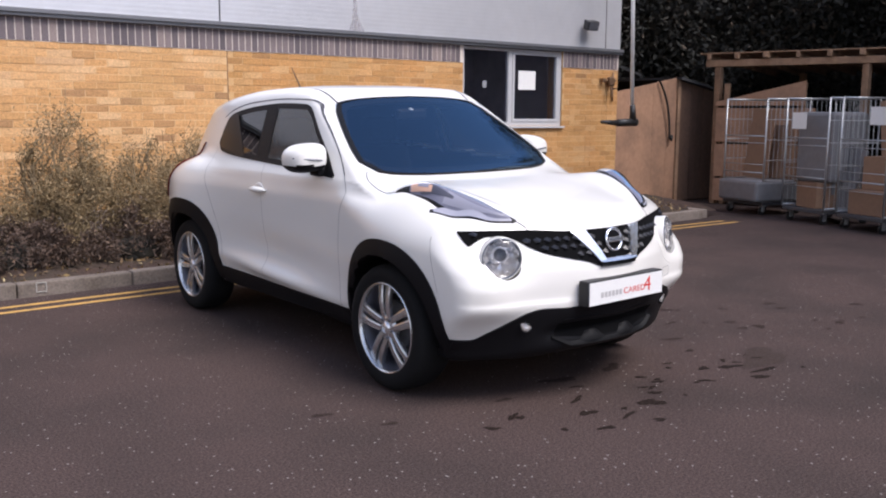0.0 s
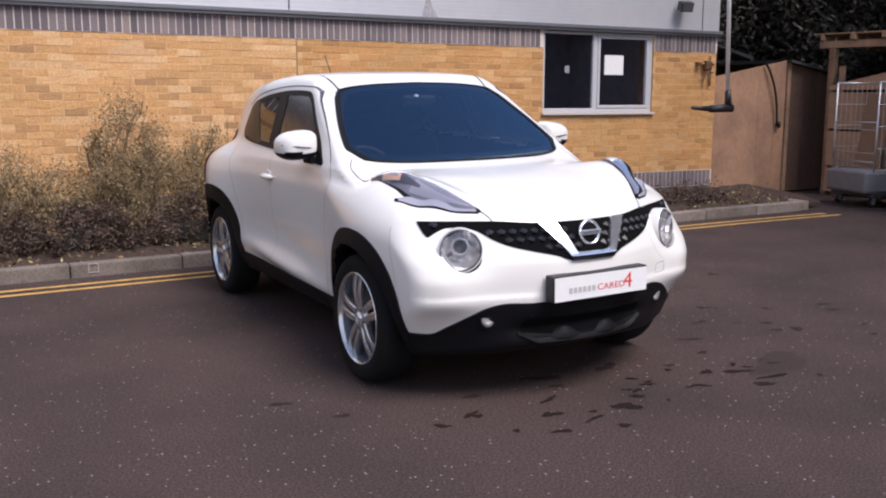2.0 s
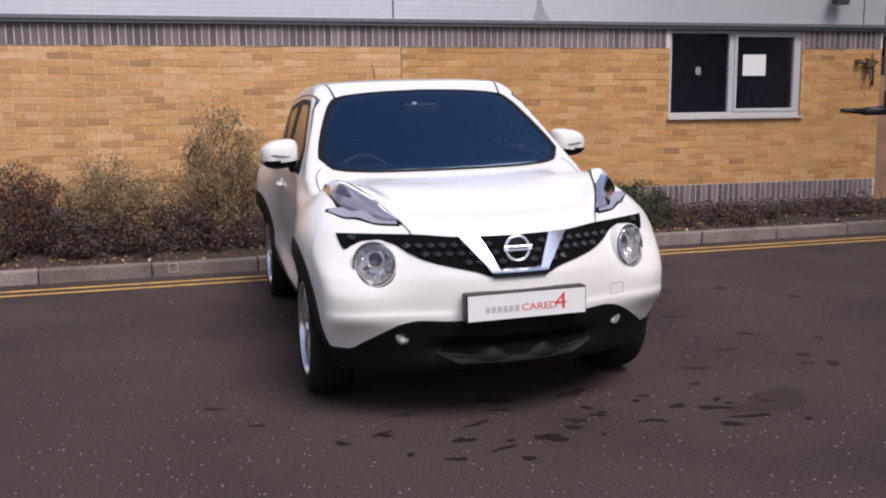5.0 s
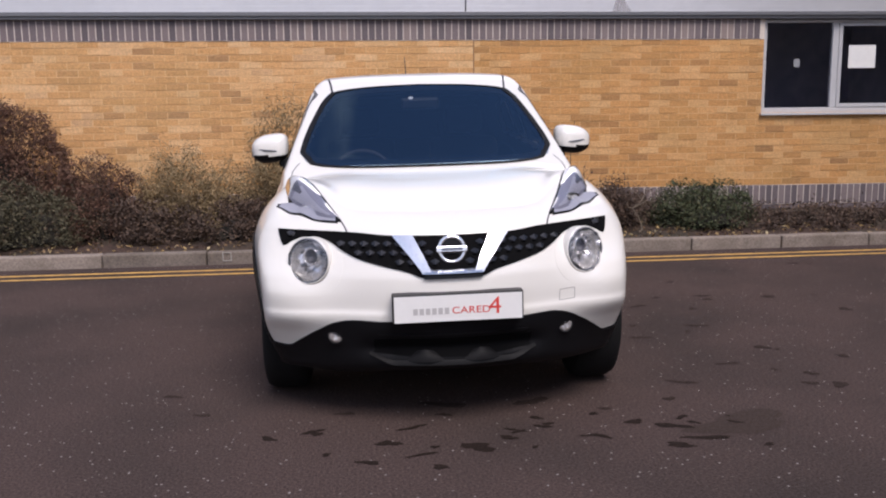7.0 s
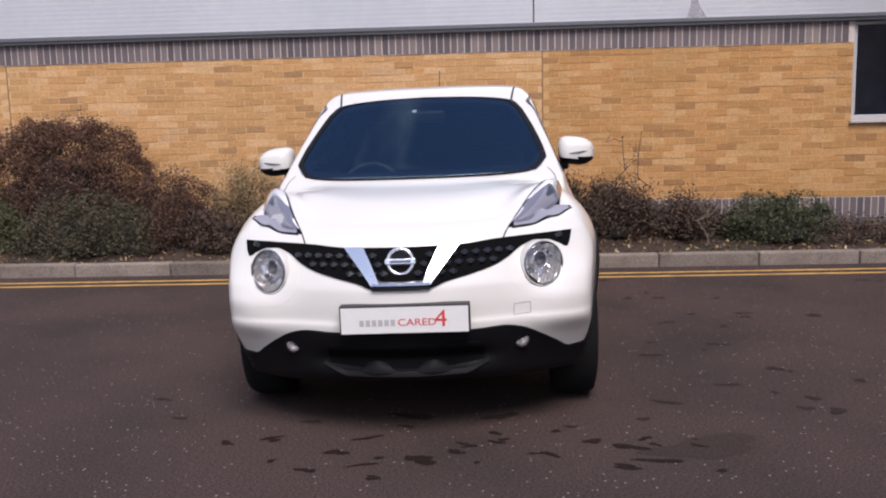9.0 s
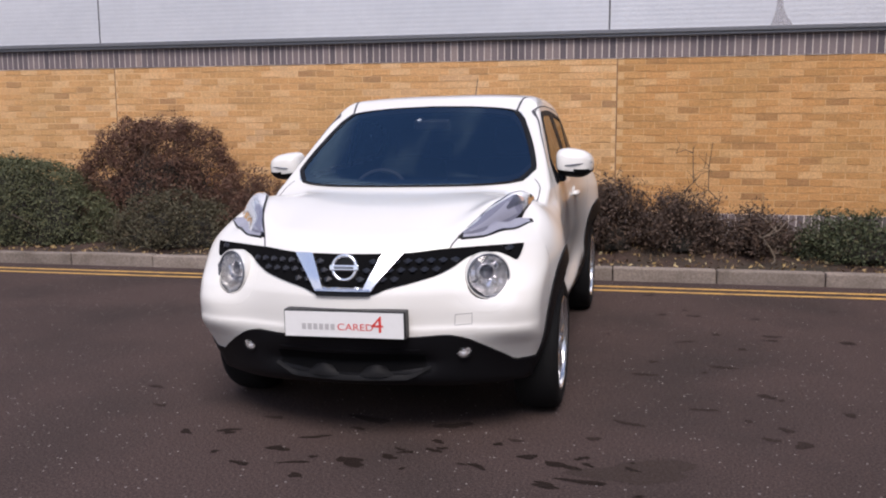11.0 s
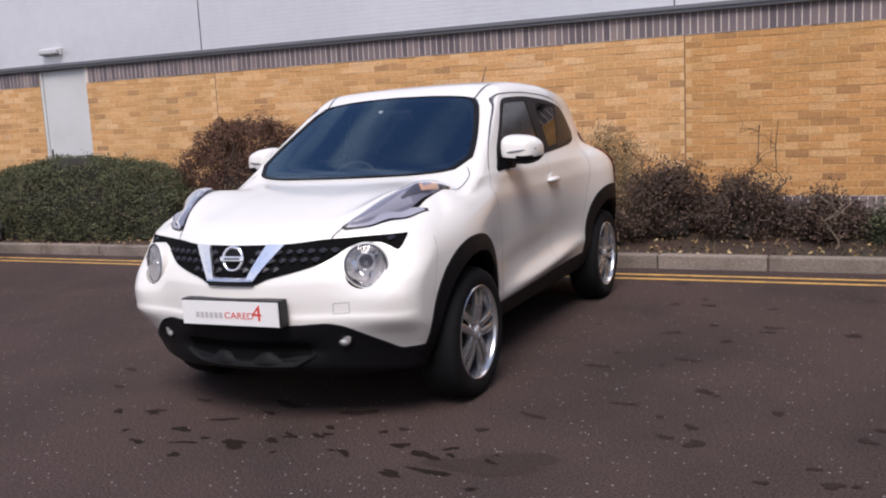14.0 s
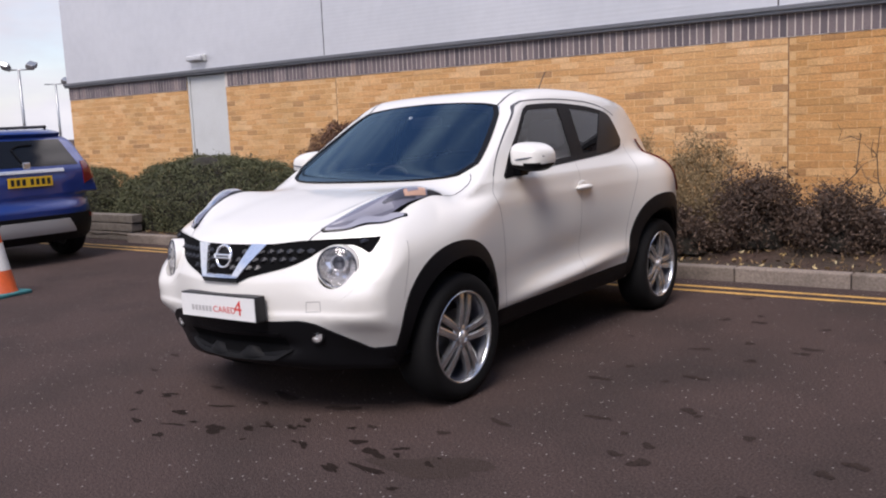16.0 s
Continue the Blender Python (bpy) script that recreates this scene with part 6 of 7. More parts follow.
paths = [[(np.array((0.0 + 0.30 * t + 0.05 * math.sin(3 * t), -0.02 - 0.02 * math.sin(math.pi * t), 0.02 - 0.90 * t ** 1.2)), 0.018) for t in np.linspace(0, 1, 12)]]
paths.append([(np.array((0.30, -0.02, -0.88)), 0.03), (np.array((0.34, -0.03, -0.92)), 0.034), (np.array((0.37, -0.02, -0.86)), 0.02)])
tubes("cable_run", paths, M_BLACK, cable, sides=8)

shed = empty("shed", 9.02, 4.5, 0)
tagged(shed, "dark brown boarded shed with a felted roof", "shed")
for k in range(7):
    a = 0.005 + 0.155 * k
    vs = cube_verts((a, 0.02 + 0.003 * (k % 2), 0.03), (a + 0.15, 0.05, 1.9))
    for i in (4, 5, 6, 7):
        vs[i] = (vs[i][0], vs[i][1], 2.0 - 0.17 * vs[i][0])
    link_mesh("wall_board", vs, cube_faces(0), M_SHED, shed)
link_mesh("shed_side", cube_verts((1.06, 0.06, 0.0), (1.10, 1.9, 1.80)), cube_faces(0), M_SHED, shed)
vs = cube_verts((-0.1, -0.08, 2.02), (1.25, 2.0, 2.06))
for i in (1, 2, 5, 6):
    vs[i] = (vs[i][0], vs[i][1], vs[i][2] - 0.22)
link_mesh("shed_roof", vs, cube_faces(0), M_FELT, shed, "black felt roof")
# low roof of the lean-to further back
lean = empty("lean_to", 7.2, 6.0, 0)
tagged(lean, "dark lean-to roof against the building's side", "lean-to")
vs = cube_verts((0.0, 0.0, 2.75), (2.6, 2.6, 2.80))
for i in (1, 2, 5, 6):
    vs[i] = (vs[i][0], vs[i][1], vs[i][2] - 0.62)
link_mesh("sloping_roof", vs, cube_faces(0), M_FELT, lean)
link_mesh("lean_wall", cube_verts((0.05, 0.15, 0), (2.5, 0.2, 2.12)), cube_faces(0), M_FELT, lean)

# timber canopy over the trolleys
can = empty("timber_canopy", 9.4, 4.05, 0)
tagged(can, "open timber canopy on posts with projecting rafters", "canopy")
for x, y in ((0.0, 0.0), (0.62, -2.15), (1.2, -4.4), (3.0, 0.3), (3.4, -2.2), (3.8, -4.6)):
    boxed("post", (x - 0.05, y - 0.05, 0), (x + 0.05, y + 0.05, 2.22), M_TIMBER, can, 0.006)
d = math.degrees(math.atan2(0.6, 2.15))
bm = bmesh.new()
box(bm, (-0.04, -4.7, 2.225), (0.06, 0.2, 2.33), 0.005, pose(-0.02, 0, 0, 0, 0, d))
part("front_beam", bm, M_TIMBER, can)
for k in range(11):
    y = 0.15 - 0.47 * k
    bm = bmesh.new()
    box(bm, (-0.16 - 0.06 * (k % 3), y - 0.03, 2.335), (3.6, y + 0.03, 2.42), 0.004, pose(-0.02, 0, 0, 0, 2.2, d))
    part("rafter", bm, M_TIMBER, can)
for k in range(9):
    bm = bmesh.new()
    x = -0.15 + 0.43 * k
    box(bm, (x, -4.75, 2.424), (x + 0.40, 0.3, 2.443), 0.003, pose(-0.02, 0, 0, 0, 2.2, d))
    part("roof_board", bm, M_TIMBER, can)
# stacked sheets behind the cages
store = empty("board_screen", 9.30, 3.95, 0)
tagged(store, "screen of stacked plywood sheets behind roll cages", "board screen")
for k, (z0, z1, len_) in enumerate(((0.06, 0.42, 1.5), (0.46, 0.98, 1.45), (1.02, 1.56, 1.5))):
    boxed("sheet", (0.0, -len_, z0), (0.03, 0.05, z1), M_PLY, store, 0.003, m=pose(0, 0, 0, 0, 0, d))
vs = cube_verts((-0.03, -1.35, 1.60), (0.0, 0.05, 1.66))
for i in (4, 5):
    vs[i] = (vs[i][0], vs[i][1], 1.98)
vs = [tuple(pose(0, 0, 0, 0, 0, d) @ Vector(p)) for p in vs]
link_mesh("top_sheet", vs, cube_faces(0), M_PLY, store)
for y in (-0.1, -1.3):
    boxed("screen_post", (0.032, y - 0.04, 0), (0.1, y + 0.04, 1.95), M_TIMBER, store, 0.004, m=pose(0, 0, 0, 0, 0, d))


def roll_cage(m, label, shelves=(0.62,), seed=0):
    """A wheeled cage: base on castors, tube frame, wire sides, open front towards local -x."""
    ob = empty("roll_cage")
    ob.matrix_world = m
    tagged(ob, label, "roll cage", "roll cages under the canopy")
    W, D, H, B = 0.40, 0.42, 1.68, 0.20
    boxed("base", (-D, -W, B - 0.05), (D, W, B), material("cage_base", (0.06, 0.06, 0.065), 0.6, grain=0.2), ob, 0.008, "dark base tray")
    for x in (-D + 0.08, D - 0.08):
        for y in (-W + 0.08, W - 0.08):
            bm = bmesh.new()
            bmesh.ops.create_cone(bm, cap_ends=True, segments=20, radius1=0.062, radius2=0.062, depth=0.032, matrix=pose(x, y, 0.062, 90))
            castor = part("castor", bm, M_BLACK, ob, "black castor", smooth=False)
            boxed("fork", (x - 0.03, y - 0.028, 0.05), (x + 0.03, y - 0.020, B - 0.05), M_STEEL, castor, 0.0)
            boxed("fork", (x - 0.03, y + 0.020, 0.05), (x + 0.03, y + 0.028, B - 0.05), M_STEEL, castor, 0.0)
    def grid(nm, a, b, nv, nh):
        """tube frame with wires between two uprights"""
        a, b = Vector(a), Vector(b)
        bm = bmesh.new()
        for p in (a, b):
            rod(bm, p + Vector((0, 0, B)), p + Vector((0, 0, H)), 0.0135, sides=8)
        for z in (B + 0.02, H):
            rod(bm, a + Vector((0, 0, z)), b + Vector((0, 0, z)), 0.0135, sides=8)
        part(nm, bm, M_STEEL, ob, "galvanised tube frame", smooth=True)
        bm = bmesh.new()
        for i in range(1, nv):
            p = a.lerp(b, i / nv)
            rod(bm, p + Vector((0, 0, B + 0.02)), p + Vector((0, 0, H)), 0.0032, sides=4)
        for i in range(1, nh):
            z = B + 0.02 + (H - B - 0.02) * i / nh
            rod(bm, a + Vector((0, 0, z)), b + Vector((0, 0, z)), 0.0042, sides=4)
        part("wire_mesh", bm, M_STEEL, ob, "thin vertical and horizontal wires")["kind"] = "stuff"
    grid("back_frame", (D, -W, 0), (D, W, 0), 10, 5)
    grid("side_frame", (-D, -W, 0), (D, -W, 0), 10, 5)
    grid("side_frame", (-D, W, 0), (D, W, 0), 10, 5)
    for z, r in ((0.62, 0.009), (1.15, 0.009), (0.50, 0.005), (0.74, 0.005), (1.05, 0.005)):
        bm = bmesh.new()
        rod(bm, (-D, -W, z), (-D, W, z), r, sides=8)
        part("front_bar", bm, M_STEEL, ob, "", smooth=True)
    return ob


A = -16
cages = [(8.78, 2.72, "empty galvanised steel roll cage on black castors"), (8.42, 1.50, "galvanised roll cage holding wrapped goods and card"), (8.10, 0.52, "galvanised roll cage holding cardboard boxes"), (7.86, -0.42, "galvanised roll cage at the row's end")]
for k, (x, y, lb) in enumerate(cages):
    roll_cage(pose(x, y, 0, 0, 0, A + (4 if k == 0 else -2 * k)), lb)


def carton(x, y, z, sx, sy, sz, rz, label, mat=M_CARD):
    ob = empty("cardboard_box", x, y, z, rz)
    tagged(ob, label, "box")
    boxed("box_body", (-sx / 2, -sy / 2, 0), (sx / 2, sy / 2, sz), mat, ob, 0.006)
    for s in (-1, 1):
        boxed("flap", (min(s * 0.005, s * sx / 2), -sy / 2, sz + 0.001), (max(s * 0.005, s * sx / 2), sy / 2, sz + 0.005), mat, ob, 0.0)
    boxed("tape", (-0.025, -sy / 2 - 0.0015, sz * 0.55), (0.025, -sy / 2 - 0.0005, sz), M_FILM, ob, 0.0)
    return ob


carton(8.08, 0.52, 0.202, 0.62, 0.62, 0.30, A, "brown cardboard box on the tray of a roll cage")
carton(8.18, 0.54, 0.51, 0.40, 0.50, 0.42, A + 8, "brown cardboard box stacked inside a roll cage")
carton(8.36, 1.54, 0.202, 0.5, 0.45, 0.34, A - 10, "brown cardboard box inside a roll cage")
carton(7.86, -0.42, 0.202, 0.6, 0.6, 0.55, A, "brown cardboard box in the end roll cage")
for x, y, z, h, tilt, lb in ((8.34, 1.34, 0.22, 0.85, 14, "bent grey sheet of card leaning in a roll cage"), (8.18, 0.46, 0.95, 0.75, -12, "brown sheet of card leaning in a roll cage"), (8.35, 0.20, 1.60, 0.34, 20, "grey sheet of card on top of cages"), (8.72, 2.86, 0.52, 1.02, 3, "brown sheet of card standing in the empty roll cage"), (8.86, 2.52, 0.52, 0.8, -4, "brown sheet of card behind another in a roll cage")):
    ob = boxed("card_sheet", (-0.012, -0.24, 0), (0.012, 0.24, h), M_CARD if "brown" in lb else M_FILM, None, 0.003)
    ob.matrix_world = pose(x, y, z, tilt, 6, A)
    tagged(ob, lb, "card")
for x, y, z, rz in ((7.995, 1.73, 1.38, A), (7.63, 0.46, 1.45, A)):
    ob = boxed("paper_label", (-0.002, -0.13, -0.11), (0.0, 0.13, 0.11), M_PAPER, None, 0.0)
    ob.matrix_world = pose(x, y, z, 0, 0, rz)
    tagged(ob, "white paper label tied to a roll cage", "label")
ob = boxed("parcel", (-0.30, -0.34, 0.0), (0.30, 0.34, 0.95), M_FILM, None, 0.05)
ob.matrix_world = pose(8.48, 1.52, 0.55, 0, 0, A)
tagged(ob, "tall parcel in grey plastic film inside a roll cage", "parcel")
ob = boxed("wrapped_pallet", (-0.42, -0.42, 0.0), (0.34, 0.42, 0.30), M_FILM, None, 0.04)
ob.matrix_world = pose(8.66, 2.72, 0.202, 0, 0, A)
tagged(ob, "low bundle of grey plastic film on a cage tray", "bundle")

# white pole with a black foot arm, held off the wall by brackets
pole = empty("hanging_pole", 6.6, 3.47, 1.35)
tagged(pole, "white tubular pole ending in a black angled foot", "pole")
bm = bmesh.new()
rod(bm, (0.0, 0, 0.22), (-0.12, 0, 3.2), 0.027, sides=16)
part("tube", bm, M_POLE, pole, "white painted tube", smooth=True)
bm = bmesh.new()
rod(bm, (0.01, 0, 0.24), (0.03, 0, 0.0), 0.036, 0.050, 14)
rod(bm, (0.09, 0, -0.01), (-0.30, 0, -0.02), 0.056, 0.048, 14)
rod(bm, (-0.30, 0, -0.02), (-0.62, 0, -0.005), 0.040, 0.022, 14)
part("angled_foot", bm, M_BLACK, pole, "black plastic angled foot", smooth=True)
bm = bmesh.new()
for z in (2.35, 3.0):
    rod(bm, (-0.09 - 0.02, 0, z), (-0.09 - 0.02, 0.69, z), 0.018, sides=10)
part("wall_bracket", bm, M_STEEL, pole, "steel wall bracket")

# outside tap and pipes on the corner
tap = empty("outside_tap", 6.88, WALL_Y, 1.84)
tagged(tap, "weathered brass tap and pipe clipped to the wall", "tap")
M_BRASS = material("dull_brass", (0.20, 0.12, 0.07), 0.5, metal=0.6, grain=0.2)
bm = bmesh.new()
rod(bm, (0.08, -0.03, -0.20), (0.08, -0.03, 0.22), 0.014, sides=10)
rod(bm, (-0.16, -0.05, 0.10), (0.12, -0.05, 0.10), 0.018, sides=10)
part("pipe", bm, M_BRASS, tap, smooth=True)
bm = bmesh.new()
box(bm, (-0.06, -0.11, 0.02), (0.05, -0.02, 0.15), 0.02)
rod(bm, (0.0, -0.07, 0.0), (-0.02, -0.12, -0.14), 0.020, 0.014, 10)
rod(bm, (-0.02, -0.12, -0.02), (-0.02, -0.2, -0.02), 0.01, sides=8)
part("valve", bm, M_BRASS, tap, smooth=False)
bm = bmesh.new()
box(bm, (-0.18, -0.08, 0.07), (-0.12, 0.0, 0.13), 0.006)
part("clip", bm, M_BRASS, tap)

# floodlight on the cladding
fl = empty("floodlight", 6.36, WALL_Y - 0.035, 2.74)
tagged(fl, "small black floodlight on the white cladding", "floodlight")
boxed("housing", (-0.09, -0.20, -0.07), (0.09, -0.07, 0.06), M_BLACK, fl, 0.012, m=pose(0, 0, 0, 18, 0, -14))
boxed("glass_front", (-0.075, -0.206, -0.055), (0.075, -0.2005, 0.045), M_SMOKE, fl, 0.0, m=pose(0, 0, 0, 18, 0, -14))
bm = bmesh.new()
rod(bm, (0, 0, -0.01), (0, -0.12, -0.01), 0.016, sides=10)
box(bm, (-0.05, -0.012, -0.06), (0.05, 0.0, 0.04), 0.003)
part("bracket", bm, M_BLACK, fl)
# bulkhead lamp above the fire door
bl = empty("bulkhead_lamp", -8.03, WALL_Y - 0.035, 2.56)
tagged(bl, "pale unlit bulkhead lamp above the fire door", "lamp")
boxed("lamp_base", (-0.19, -0.05, -0.05), (0.19, 0.0, 0.05), M_DOOR, bl, 0.01)
boxed("diffuser", (-0.18, -0.12, -0.042), (0.18, -0.051, 0.042), M_WHITE_FRAME, bl, 0.025)

# sleepers closing the bed beside the small hedge
for k in range(3):
    ob = boxed("timber_sleeper", (-0.80, -0.09, 0), (0.80, 0.09, 0.112), material("grey_timber", (0.15, 0.13, 0.11), 0.9, grain=0.25, scale=18, bump=0.4), None, 0.012)
    ob.matrix_world = pose(-8.18 + 0.02 * k, 2.33, 0.122 * k, 0, 0, 2.3)
    tagged(ob, "weathered grey timber sleeper edging the bed", "sleeper", "sleepers edging the bed")

# lighting masts over the far car park
for x, y, h, heads in ((-31.6, 13.9, 4.15, 2), (-39.6, 20.0, 4.1, 1)):
    mast = empty("lighting_mast", x, y, 0)
    tagged(mast, "slim grey lighting mast with floodlight heads", "lighting mast", "lighting masts in the car park")
    bm = bmesh.new()
    rod(bm, (0, 0, 0), (0, 0, h), 0.07, 0.05, 10)
    rod(bm, (-0.4, -0.35, h), (0.4, 0.35, h), 0.03, sides=8)
    part("mast_pole", bm, M_STEEL, mast, smooth=True)
    for s in ((-1, 1) if heads == 2 else (1,)):
        boxed("lamp_head", (-0.16, -0.20, -0.07), (0.16, 0.20, 0.13), M_STEEL, mast, 0.03, m=pose(s * 0.38, s * 0.33, h + 0.12, 25 * s, 18, 40))

# grey drip mark down the cladding
M_DRIP = material("grey_drip_mark", (0.40, 0.38, 0.40), 0.8, grain=0.3, scale=30, alpha=0.45)
zs = [2.398, 2.44, 2.50, 2.57, 2.66, 2.80]
half = [0.105, 0.085, 0.055, 0.035, 0.026, 0.018]
mid = [2.475, 2.468, 2.458, 2.452, 2.450, 2.448]
vs = [(m + k * w, WALL_Y - 0.0372, zz) for zz, w, m in zip(zs, half, mid) for k in (-1, 1)]
ob = link_mesh("drip_mark", vs, [(2 * i, 2 * i + 1, 2 * i + 3, 2 * i + 2) for i in range(5)], M_DRIP)
tagged(ob, "faint grey drip mark on the white cladding", "stain")

# square chalk mark on a kerb stone
M_KERBMARK = material("worn_chalk", (0.36, 0.34, 0.31), 0.9, grain=0.3, scale=90)
mark = empty("chalk_mark", -1.63, kerb_y(-1.63) - 0.008, 0.075)
tagged(mark, "small white square outline chalked on the kerb", "mark")
for a, b in (((-0.04, -0.042), (0.04, -0.036)), ((-0.04, 0.030), (0.04, 0.036)), ((-0.04, -0.035), (-0.033, 0.029)), ((0.033, -0.035), (0.04, 0.029))):
    boxed("stroke", (a[0], -0.001, a[1]), (b[0], 0.004, b[1]), M_KERBMARK, mark, 0.0)

# traffic cone
M_ORANGE = material("orange_plastic", (0.62, 0.10, 0.02), 0.5, grain=0.1, spots=(0.42, 0.08, 0.03), spot_scale=8)
cone = empty("traffic_cone", -4.86, -0.82, 0, 12)
tagged(cone, "orange and white traffic cone on a green base", "cone")
bm = bmesh.new()
box(bm, (-0.19, -0.19, 0.0), (0.19, 0.19, 0.035), 0.012)
part("base", bm, material("teal_rubber", (0.03, 0.16, 0.17), 0.7, grain=0.2), cone, "teal rubber base")
bm = bmesh.new()
lathe(bm, [(0.148, 0.036), (0.140, 0.05), (0.102, 0.24)], 28)
part("lower_cone", bm, M_ORANGE, cone, "orange plastic", smooth=True)
bm = bmesh.new()
lathe(bm, [(0.1025, 0.241), (0.056, 0.50)], 28)
part("sleeve", bm, material("reflective_sleeve", (0.62, 0.62, 0.60), 0.5, grain=0.1), cone, "white reflective sleeve", smooth=True)
bm = bmesh.new()
lathe(bm, [(0.056, 0.501), (0.028, 0.66), (0.024, 0.70), (0.0, 0.70)], 28)
part("upper_cone", bm, M_ORANGE, cone, "orange plastic", smooth=True)

# dark damp and oil spots on the asphalt
def stain(x, y, rx, ry, rz, seed, mat=M_STAIN, label="dark irregular oil stain on the asphalt"):
    rs = np.random.RandomState(seed)
    n = 44
    ph = rs.uniform(0, 6.28, 4)
    vs = []
    for i in range(n):
        a = 2 * math.pi * i / n
        r = 1 + 0.26 * math.sin(2 * a + ph[0]) + 0.18 * math.sin(3 * a + ph[1]) + 0.10 * math.sin(5 * a + ph[2]) + 0.05 * math.sin(9 * a + ph[3])
        vs.append(pose(x, y, 0.0012 + 0.00004 * (seed % 97), 0, 0, rz) @ Vector((rx * r * math.cos(a), ry * r * math.sin(a), 0)))
    ob = link_mesh("oil_stain", vs, [tuple(range(n))], mat)
    tagged(ob, label, "stain", "oil stains on the asphalt")


rs = np.random.RandomState(12)
for k, (x, y, a, b) in enumerate(((-0.81, -2.09, 0.05, 0.03), (-0.29, -2.20, 0.075, 0.035), (0.09, -2.28, 0.11, 0.05), (1.90, -1.59, 0.05, 0.035), (0.99, -2.12, 0.10, 0.04), (-0.62, -2.02, 0.07, 0.022), (-0.18, -2.02, 0.10, 0.02), (0.0, -1.72, 0.13, 0.05), (0.42, -1.72, 0.11, 0.05), (0.40, -1.95, 0.05, 0.02), (-0.48, -1.80, 0.06, 0.03), (0.75, -1.86, 0.05, 0.02), (-0.15, -2.34, 0.08, 0.018), (-0.55, -2.30, 0.03, 0.02), (1.25, -1.50, 0.09, 0.03), (1.62, -1.2, 0.08, 0.03), (1.30, -0.6, 0.09, 0.035), (1.75, -0.35, 0.10, 0.03), (1.55, 0.25, 0.10, 0.03), (2.1, 0.4, 0.08, 0.03), (1.95, -0.9, 0.05, 0.03), (-1.35, -1.45, 0.06, 0.03), (-1.15, -1.75, 0.05, 0.025), (0.95, -2.35, 0.09, 0.03), (1.1, -2.28, 0.12, 0.03))):
    stain(x, y, a * 0.72, b * 0.8, rs.uniform(-25, 25), 100 + k, M_STAIN if y < -1.9 and abs(x - 0.2) < 1.2 else M_FAINT)
for k in range(22):
    r = rs.uniform(0.010, 0.028)
    stain(rs.normal(0.55, 0.55), rs.normal(-2.08, 0.18), r * 1.5, r * 0.8, rs.uniform(-40, 40), 300 + k)
for k in range(40):
    r = rs.uniform(0.015, 0.042)
    stain(rs.uniform(1.0, 3.6), rs.uniform(-2.5, 2.3), r * 1.25, r * 0.9, rs.uniform(-30, 30), 400 + k, M_FAINT, "faint dark damp spot on the asphalt")
stain(1.32, -2.12, 0.24, 0.12, 8, 194, M_PATCH, "faint worn dark patch on the asphalt")

# ---- blue car parked by the far kerb, its tail towards the white car ----
M_BLUE = material("metallic_blue_paint", (0.005, 0.030, 0.19), 0.3, metal=0.2, coat=1.0)
M_DARKGLASS = material("dark_rear_glass", (0.008, 0.009, 0.011), 0.12, spec=0.3)
M_YPLATE = material("yellow_plate", (0.72, 0.45, 0.02), 0.45)
suv_side = curve([(-2.2, 0.72), (-1.9, 0.95), (-1.0, 1.08), (-0.2, 1.05), (1.2, 1.06), (1.9, 1.05), (2.2, 0.98)])
suv_roof = curve([(-1.2, 1.06), (-0.45, 1.44), (0.0, 1.54), (0.6, 1.575), (1.3, 1.555), (1.8, 1.49), (2.1, 1.36)])
suv_tail = curve([(0.2, 2.02), (0.45, 2.14), (0.62, 2.15), (0.75, 2.10), (1.05, 2.08), (1.30, 1.95), (1.55, 1.80), (1.70, 1.75)])


def suv_field(x, y, z):
    ax = np.abs(x)
    w = 0.90 - 0.05 * np.clip((np.abs(y) - 1.4) / 0.7, 0, 1.2) ** 2 - 0.05 * np.clip((0.5 - z) / 0.3, 0, 1) - 0.05 * np.clip((z - 0.8) / 0.3, 0, 1) ** 2
    low = smax(ax - w, (z - suv_side(y) + 0.03 * (ax / 0.7) ** 3), 0.10)
    low = smax(low, (-2.15 + 0.2 * (ax / 0.7) ** 2 - y), 0.12)
    low = smax(low, (y - suv_tail(z) + 0.17 * (ax / 0.75) ** 4), 0.08)
    low = smax(low, 0.26 - z, 0.05)
    gh = smax(ax - (0.85 - 0.32 * (z - 1.0)), z - suv_roof(y) + 0.03 * (ax / 0.6) ** 3, 0.10)
    gh = smax(gh, y - suv_tail(z) + 0.06 * (ax / 0.7) ** 2, 0.05)
    gh = smax(gh, 0.8 - z, 0.02)
    f = smin(low, gh, 0.04)
    for yw in (-1.3, 1.33):
        f = smax(f, -np.maximum(np.hypot(y - yw, z - 0.35) - 0.39, 0.52 - ax), 0.015)
    return f


V2, N2, Q2 = net(suv_field, (-1.05, -2.4, 0.15), (1.05, 2.35, 1.80), 0.03)
tail_skin = Skin(V2, Q2, suv_field)
blue = empty("car")
C2 = V2[Q2].mean(1)
rho = np.minimum(np.hypot(C2[:, 1] + 1.3, C2[:, 2] - 0.35), np.hypot(C2[:, 1] - 1.33, C2[:, 2] - 0.35))
dark = (C2[:, 2] < 0.33) | (rho < 0.41)
shell("body", V2, N2, Q2[~dark], M_BLUE, blue)
shell("underbody", V2, N2, Q2[dark], M_TRIM, blue)
behind = lambda a, b: (a, 3.2, b)
BACK = (0, -1, 0)
tail_skin.sheet("rear_window", lambda u, v: ((2 * u - 1) * (0.66 - 0.12 * v), 1.13 + 0.30 * v), 24, 10, behind, BACK, 0.004, M_DARKGLASS, blue, "dark rear window")
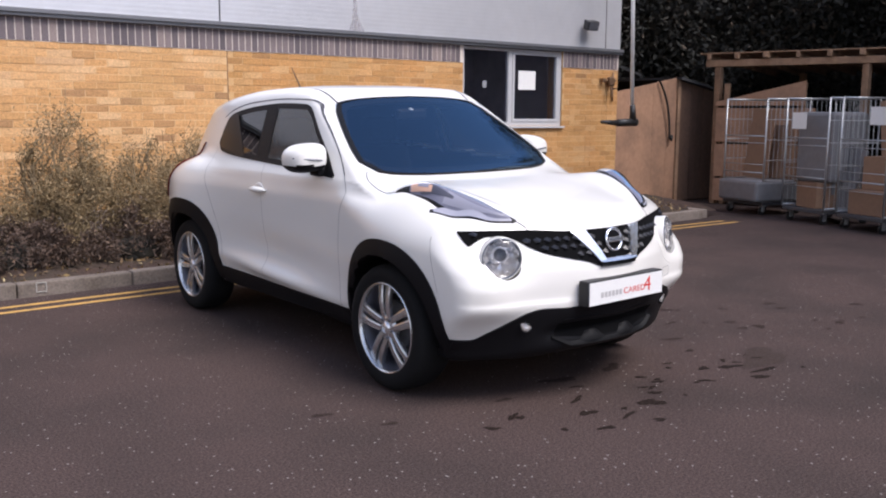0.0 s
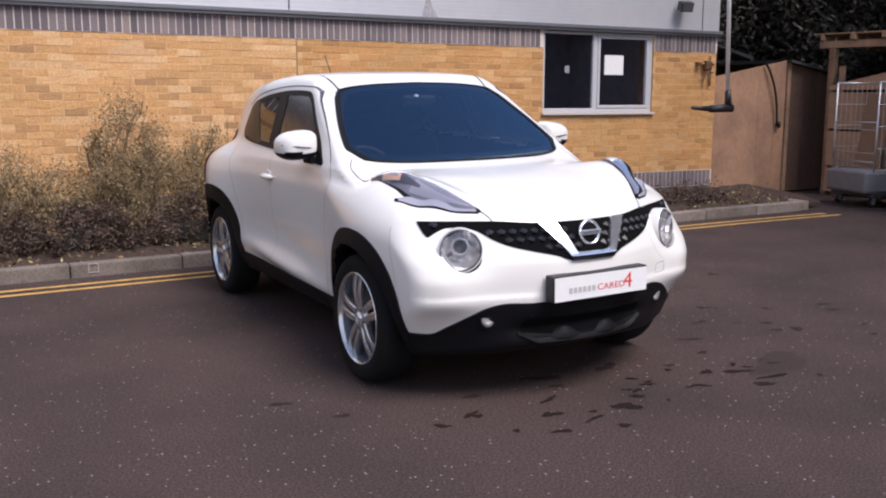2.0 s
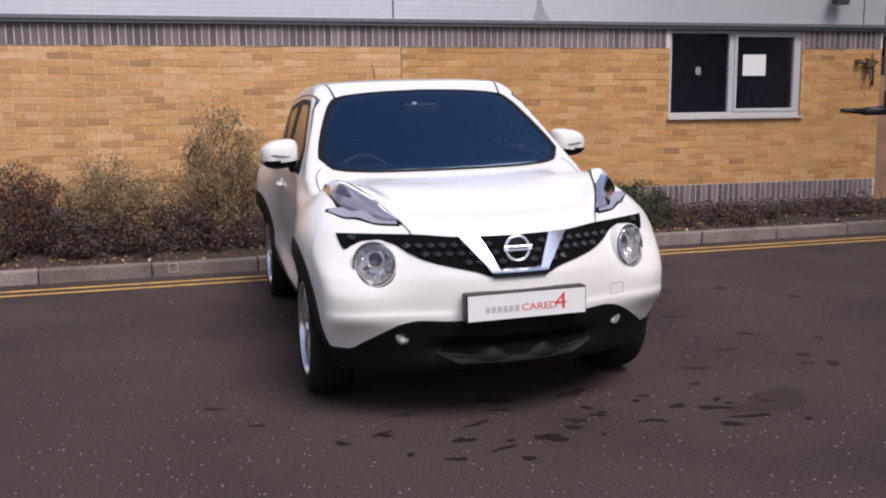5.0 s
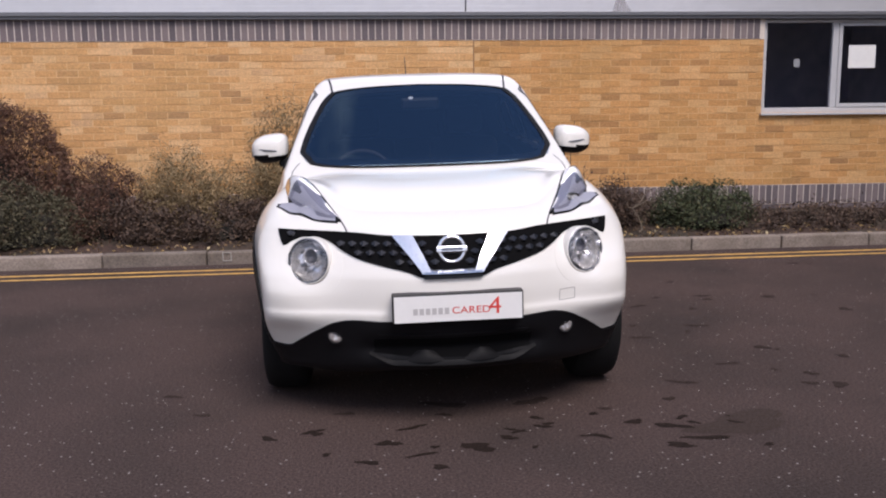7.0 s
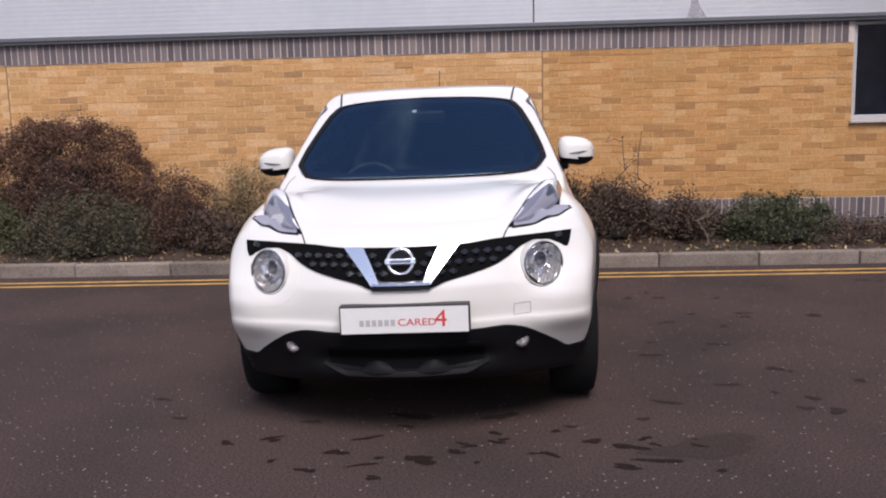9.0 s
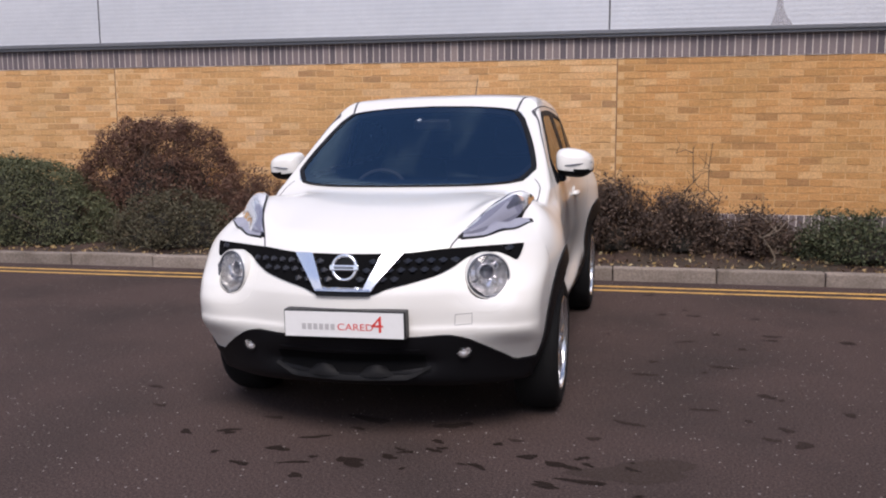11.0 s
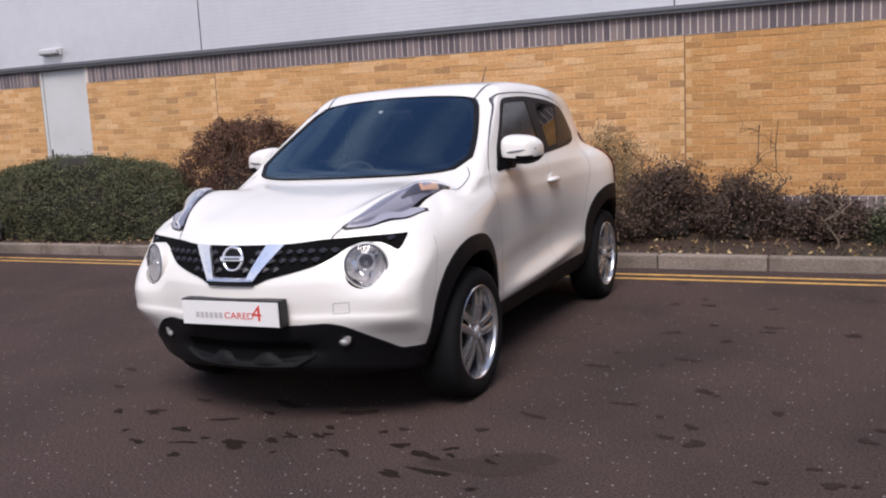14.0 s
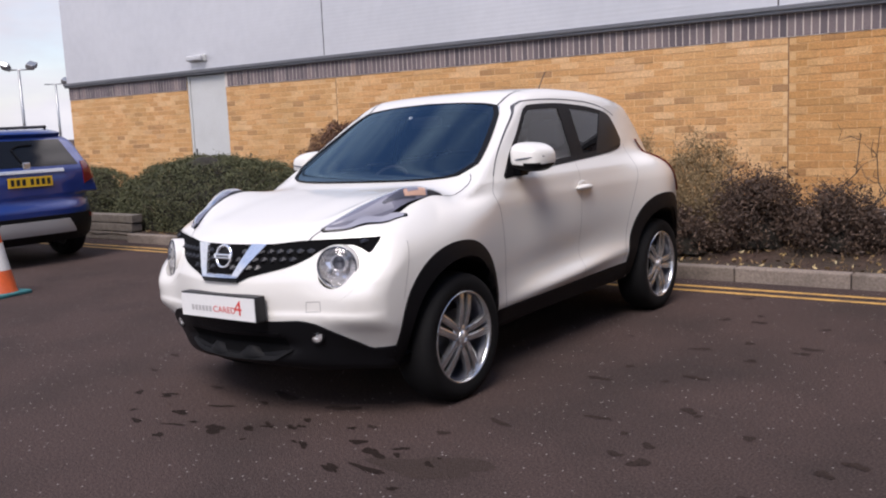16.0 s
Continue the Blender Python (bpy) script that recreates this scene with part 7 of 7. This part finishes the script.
tail_skin.sheet("spoiler", lambda u, v: ((2 * u - 1) * 0.58, 1.465 + 0.045 * v), 20, 3, behind, BACK, 0.05, M_BLUE, blue, "", skirt=0.06)
tail_skin.sheet("lower_bumper", lambda u, v: ((2 * u - 1) * 0.88, 0.27 + 0.30 * v), 30, 8, behind, BACK, 0.015, M_TRIM, blue, "black lower rear bumper", skirt=0.03)
tail_skin.sheet("skid_plate", lambda u, v: ((2 * u - 1) * (0.50 - 0.10 * v), 0.37 + 0.15 * v), 20, 5, behind, BACK, 0.03, material("silver_paint", (0.42, 0.42, 0.42), 0.4, metal=0.2), blue, "silver skid plate", skirt=0.03)
tail_skin.sheet("chrome_strip", lambda u, v: ((2 * u - 1) * 0.44, 1.06 + 0.035 * v), 16, 2, behind, BACK, 0.016, M_CHROME, blue, "chrome tailgate strip", skirt=0.015)
for s in (-1, 1):
    tail_skin.sheet("tail_lamp", lambda u, v, s=s: (s * (0.70 + 0.14 * u), 0.90 + 0.06 * u + (0.26 - 0.04 * u) * v), 8, 8, behind, BACK, 0.012, M_REDLAMP, blue, "red tail lamp", skirt=0.02)
    tail_skin.sheet("reflector", lambda u, v, s=s: (s * (0.74 + 0.10 * u), 0.50 + 0.05 * v), 4, 3, behind, BACK, 0.022, M_REDLAMP, blue, "red reflector", skirt=0.01)
    org, way = ((lambda a, b: (2.0, a, b)), (-1, 0, 0)) if s > 0 else ((lambda a, b: (-2.0, a, b)), (1, 0, 0))
    tail_skin.sheet("side_glass", lambda u, v: (-0.6 + 2.2 * u, 1.12 + (0.30 - 0.25 * abs(u - 0.5) ** 2) * v), 20, 6, org, way, 0.004, M_DARKGLASS, blue, "", skirt=0.003)
    bm = bmesh.new()
    rod(bm, (s * 0.56, -0.3, 1.60), (s * 0.58, 1.5, 1.585), 0.018, sides=8)
    for y in (-0.3, 0.6, 1.5):
        rod(bm, (s * 0.57, y, 1.50), (s * 0.57, y, 1.60), 0.016, sides=8)
    part("roof_rail", bm, M_TRIM, blue, "black roof rail")
bm = bmesh.new()
wiper = [tail_skin.drop(behind(a, b), BACK, 0.018)[0] for a, b in ((0.02, 1.14), (0.06, 1.22), (0.10, 1.33), (0.02, 1.36), (-0.16, 1.37))]
for a, b in zip(wiper, wiper[1:]):
    rod(bm, a, b, 0.008, sides=6)
part("rear_wiper", bm, M_TRIM, blue, "thin rear wiper")
c, n = tail_skin.drop(behind(0, 0.965), BACK, 0.012)
plate2 = boxed("number_plate", (-0.26, -0.004, -0.056), (0.26, 0.006, 0.056), M_YPLATE, blue, 0.0, "yellow number plate", Matrix.Translation(c))
for k in range(7):
    x = -0.215 + 0.066 * k + (0.03 if k > 3 else 0)
    boxed("plate_bar", (x - 0.02, 0.0062, -0.035), (x + 0.02, 0.0075, 0.035), M_BLACK, plate2, 0.0, "", Matrix.Translation(c))
c, n = tail_skin.drop(behind(0, 1.14), BACK, 0.01)
boxed("emblem", (-0.045, -0.01, -0.04), (0.045, 0.006, 0.04), M_CHROME, blue, 0.01, "chrome emblem", Matrix.Translation(c))
for x, y, ry in ((0.80, -1.3, 90), (-0.80, -1.3, -90), (0.80, 1.33, 90), (-0.80, 1.33, -90)):
    w = copy_thing(wheel, pose(0, 0, 0))
    w.parent = blue
    w.matrix_parent_inverse = Matrix.Identity(4)
    w.matrix_basis = pose(x, y, 0.335, 0, ry, 0)
blue.matrix_world = pose(-6.35 - 2.10, 0.37, 0, 0, 0, -90)
tagged(blue, "dark blue metallic estate car seen from behind, parked", "car")

# ---- single bricks of the wall's middle stretch ----
def brick_of(mat):
    me = bpy.data.meshes.new("brick")
    me.from_pydata(cube_verts((0, 0, 0), (0.2155, 0.03, 0.065)), [], cube_faces(0))
    me.materials.append(mat)
    return me


buff_mesh, shaded_mesh = brick_of(M_BRICK), brick_of(M_BRICK_SHADED)
for a, dy, z in singles:
    ob = new("brick", shaded_mesh if a > 0.8 else buff_mesh)
    ob.parent = wall
    ob.location = (a, WALL_Y + dy, z)
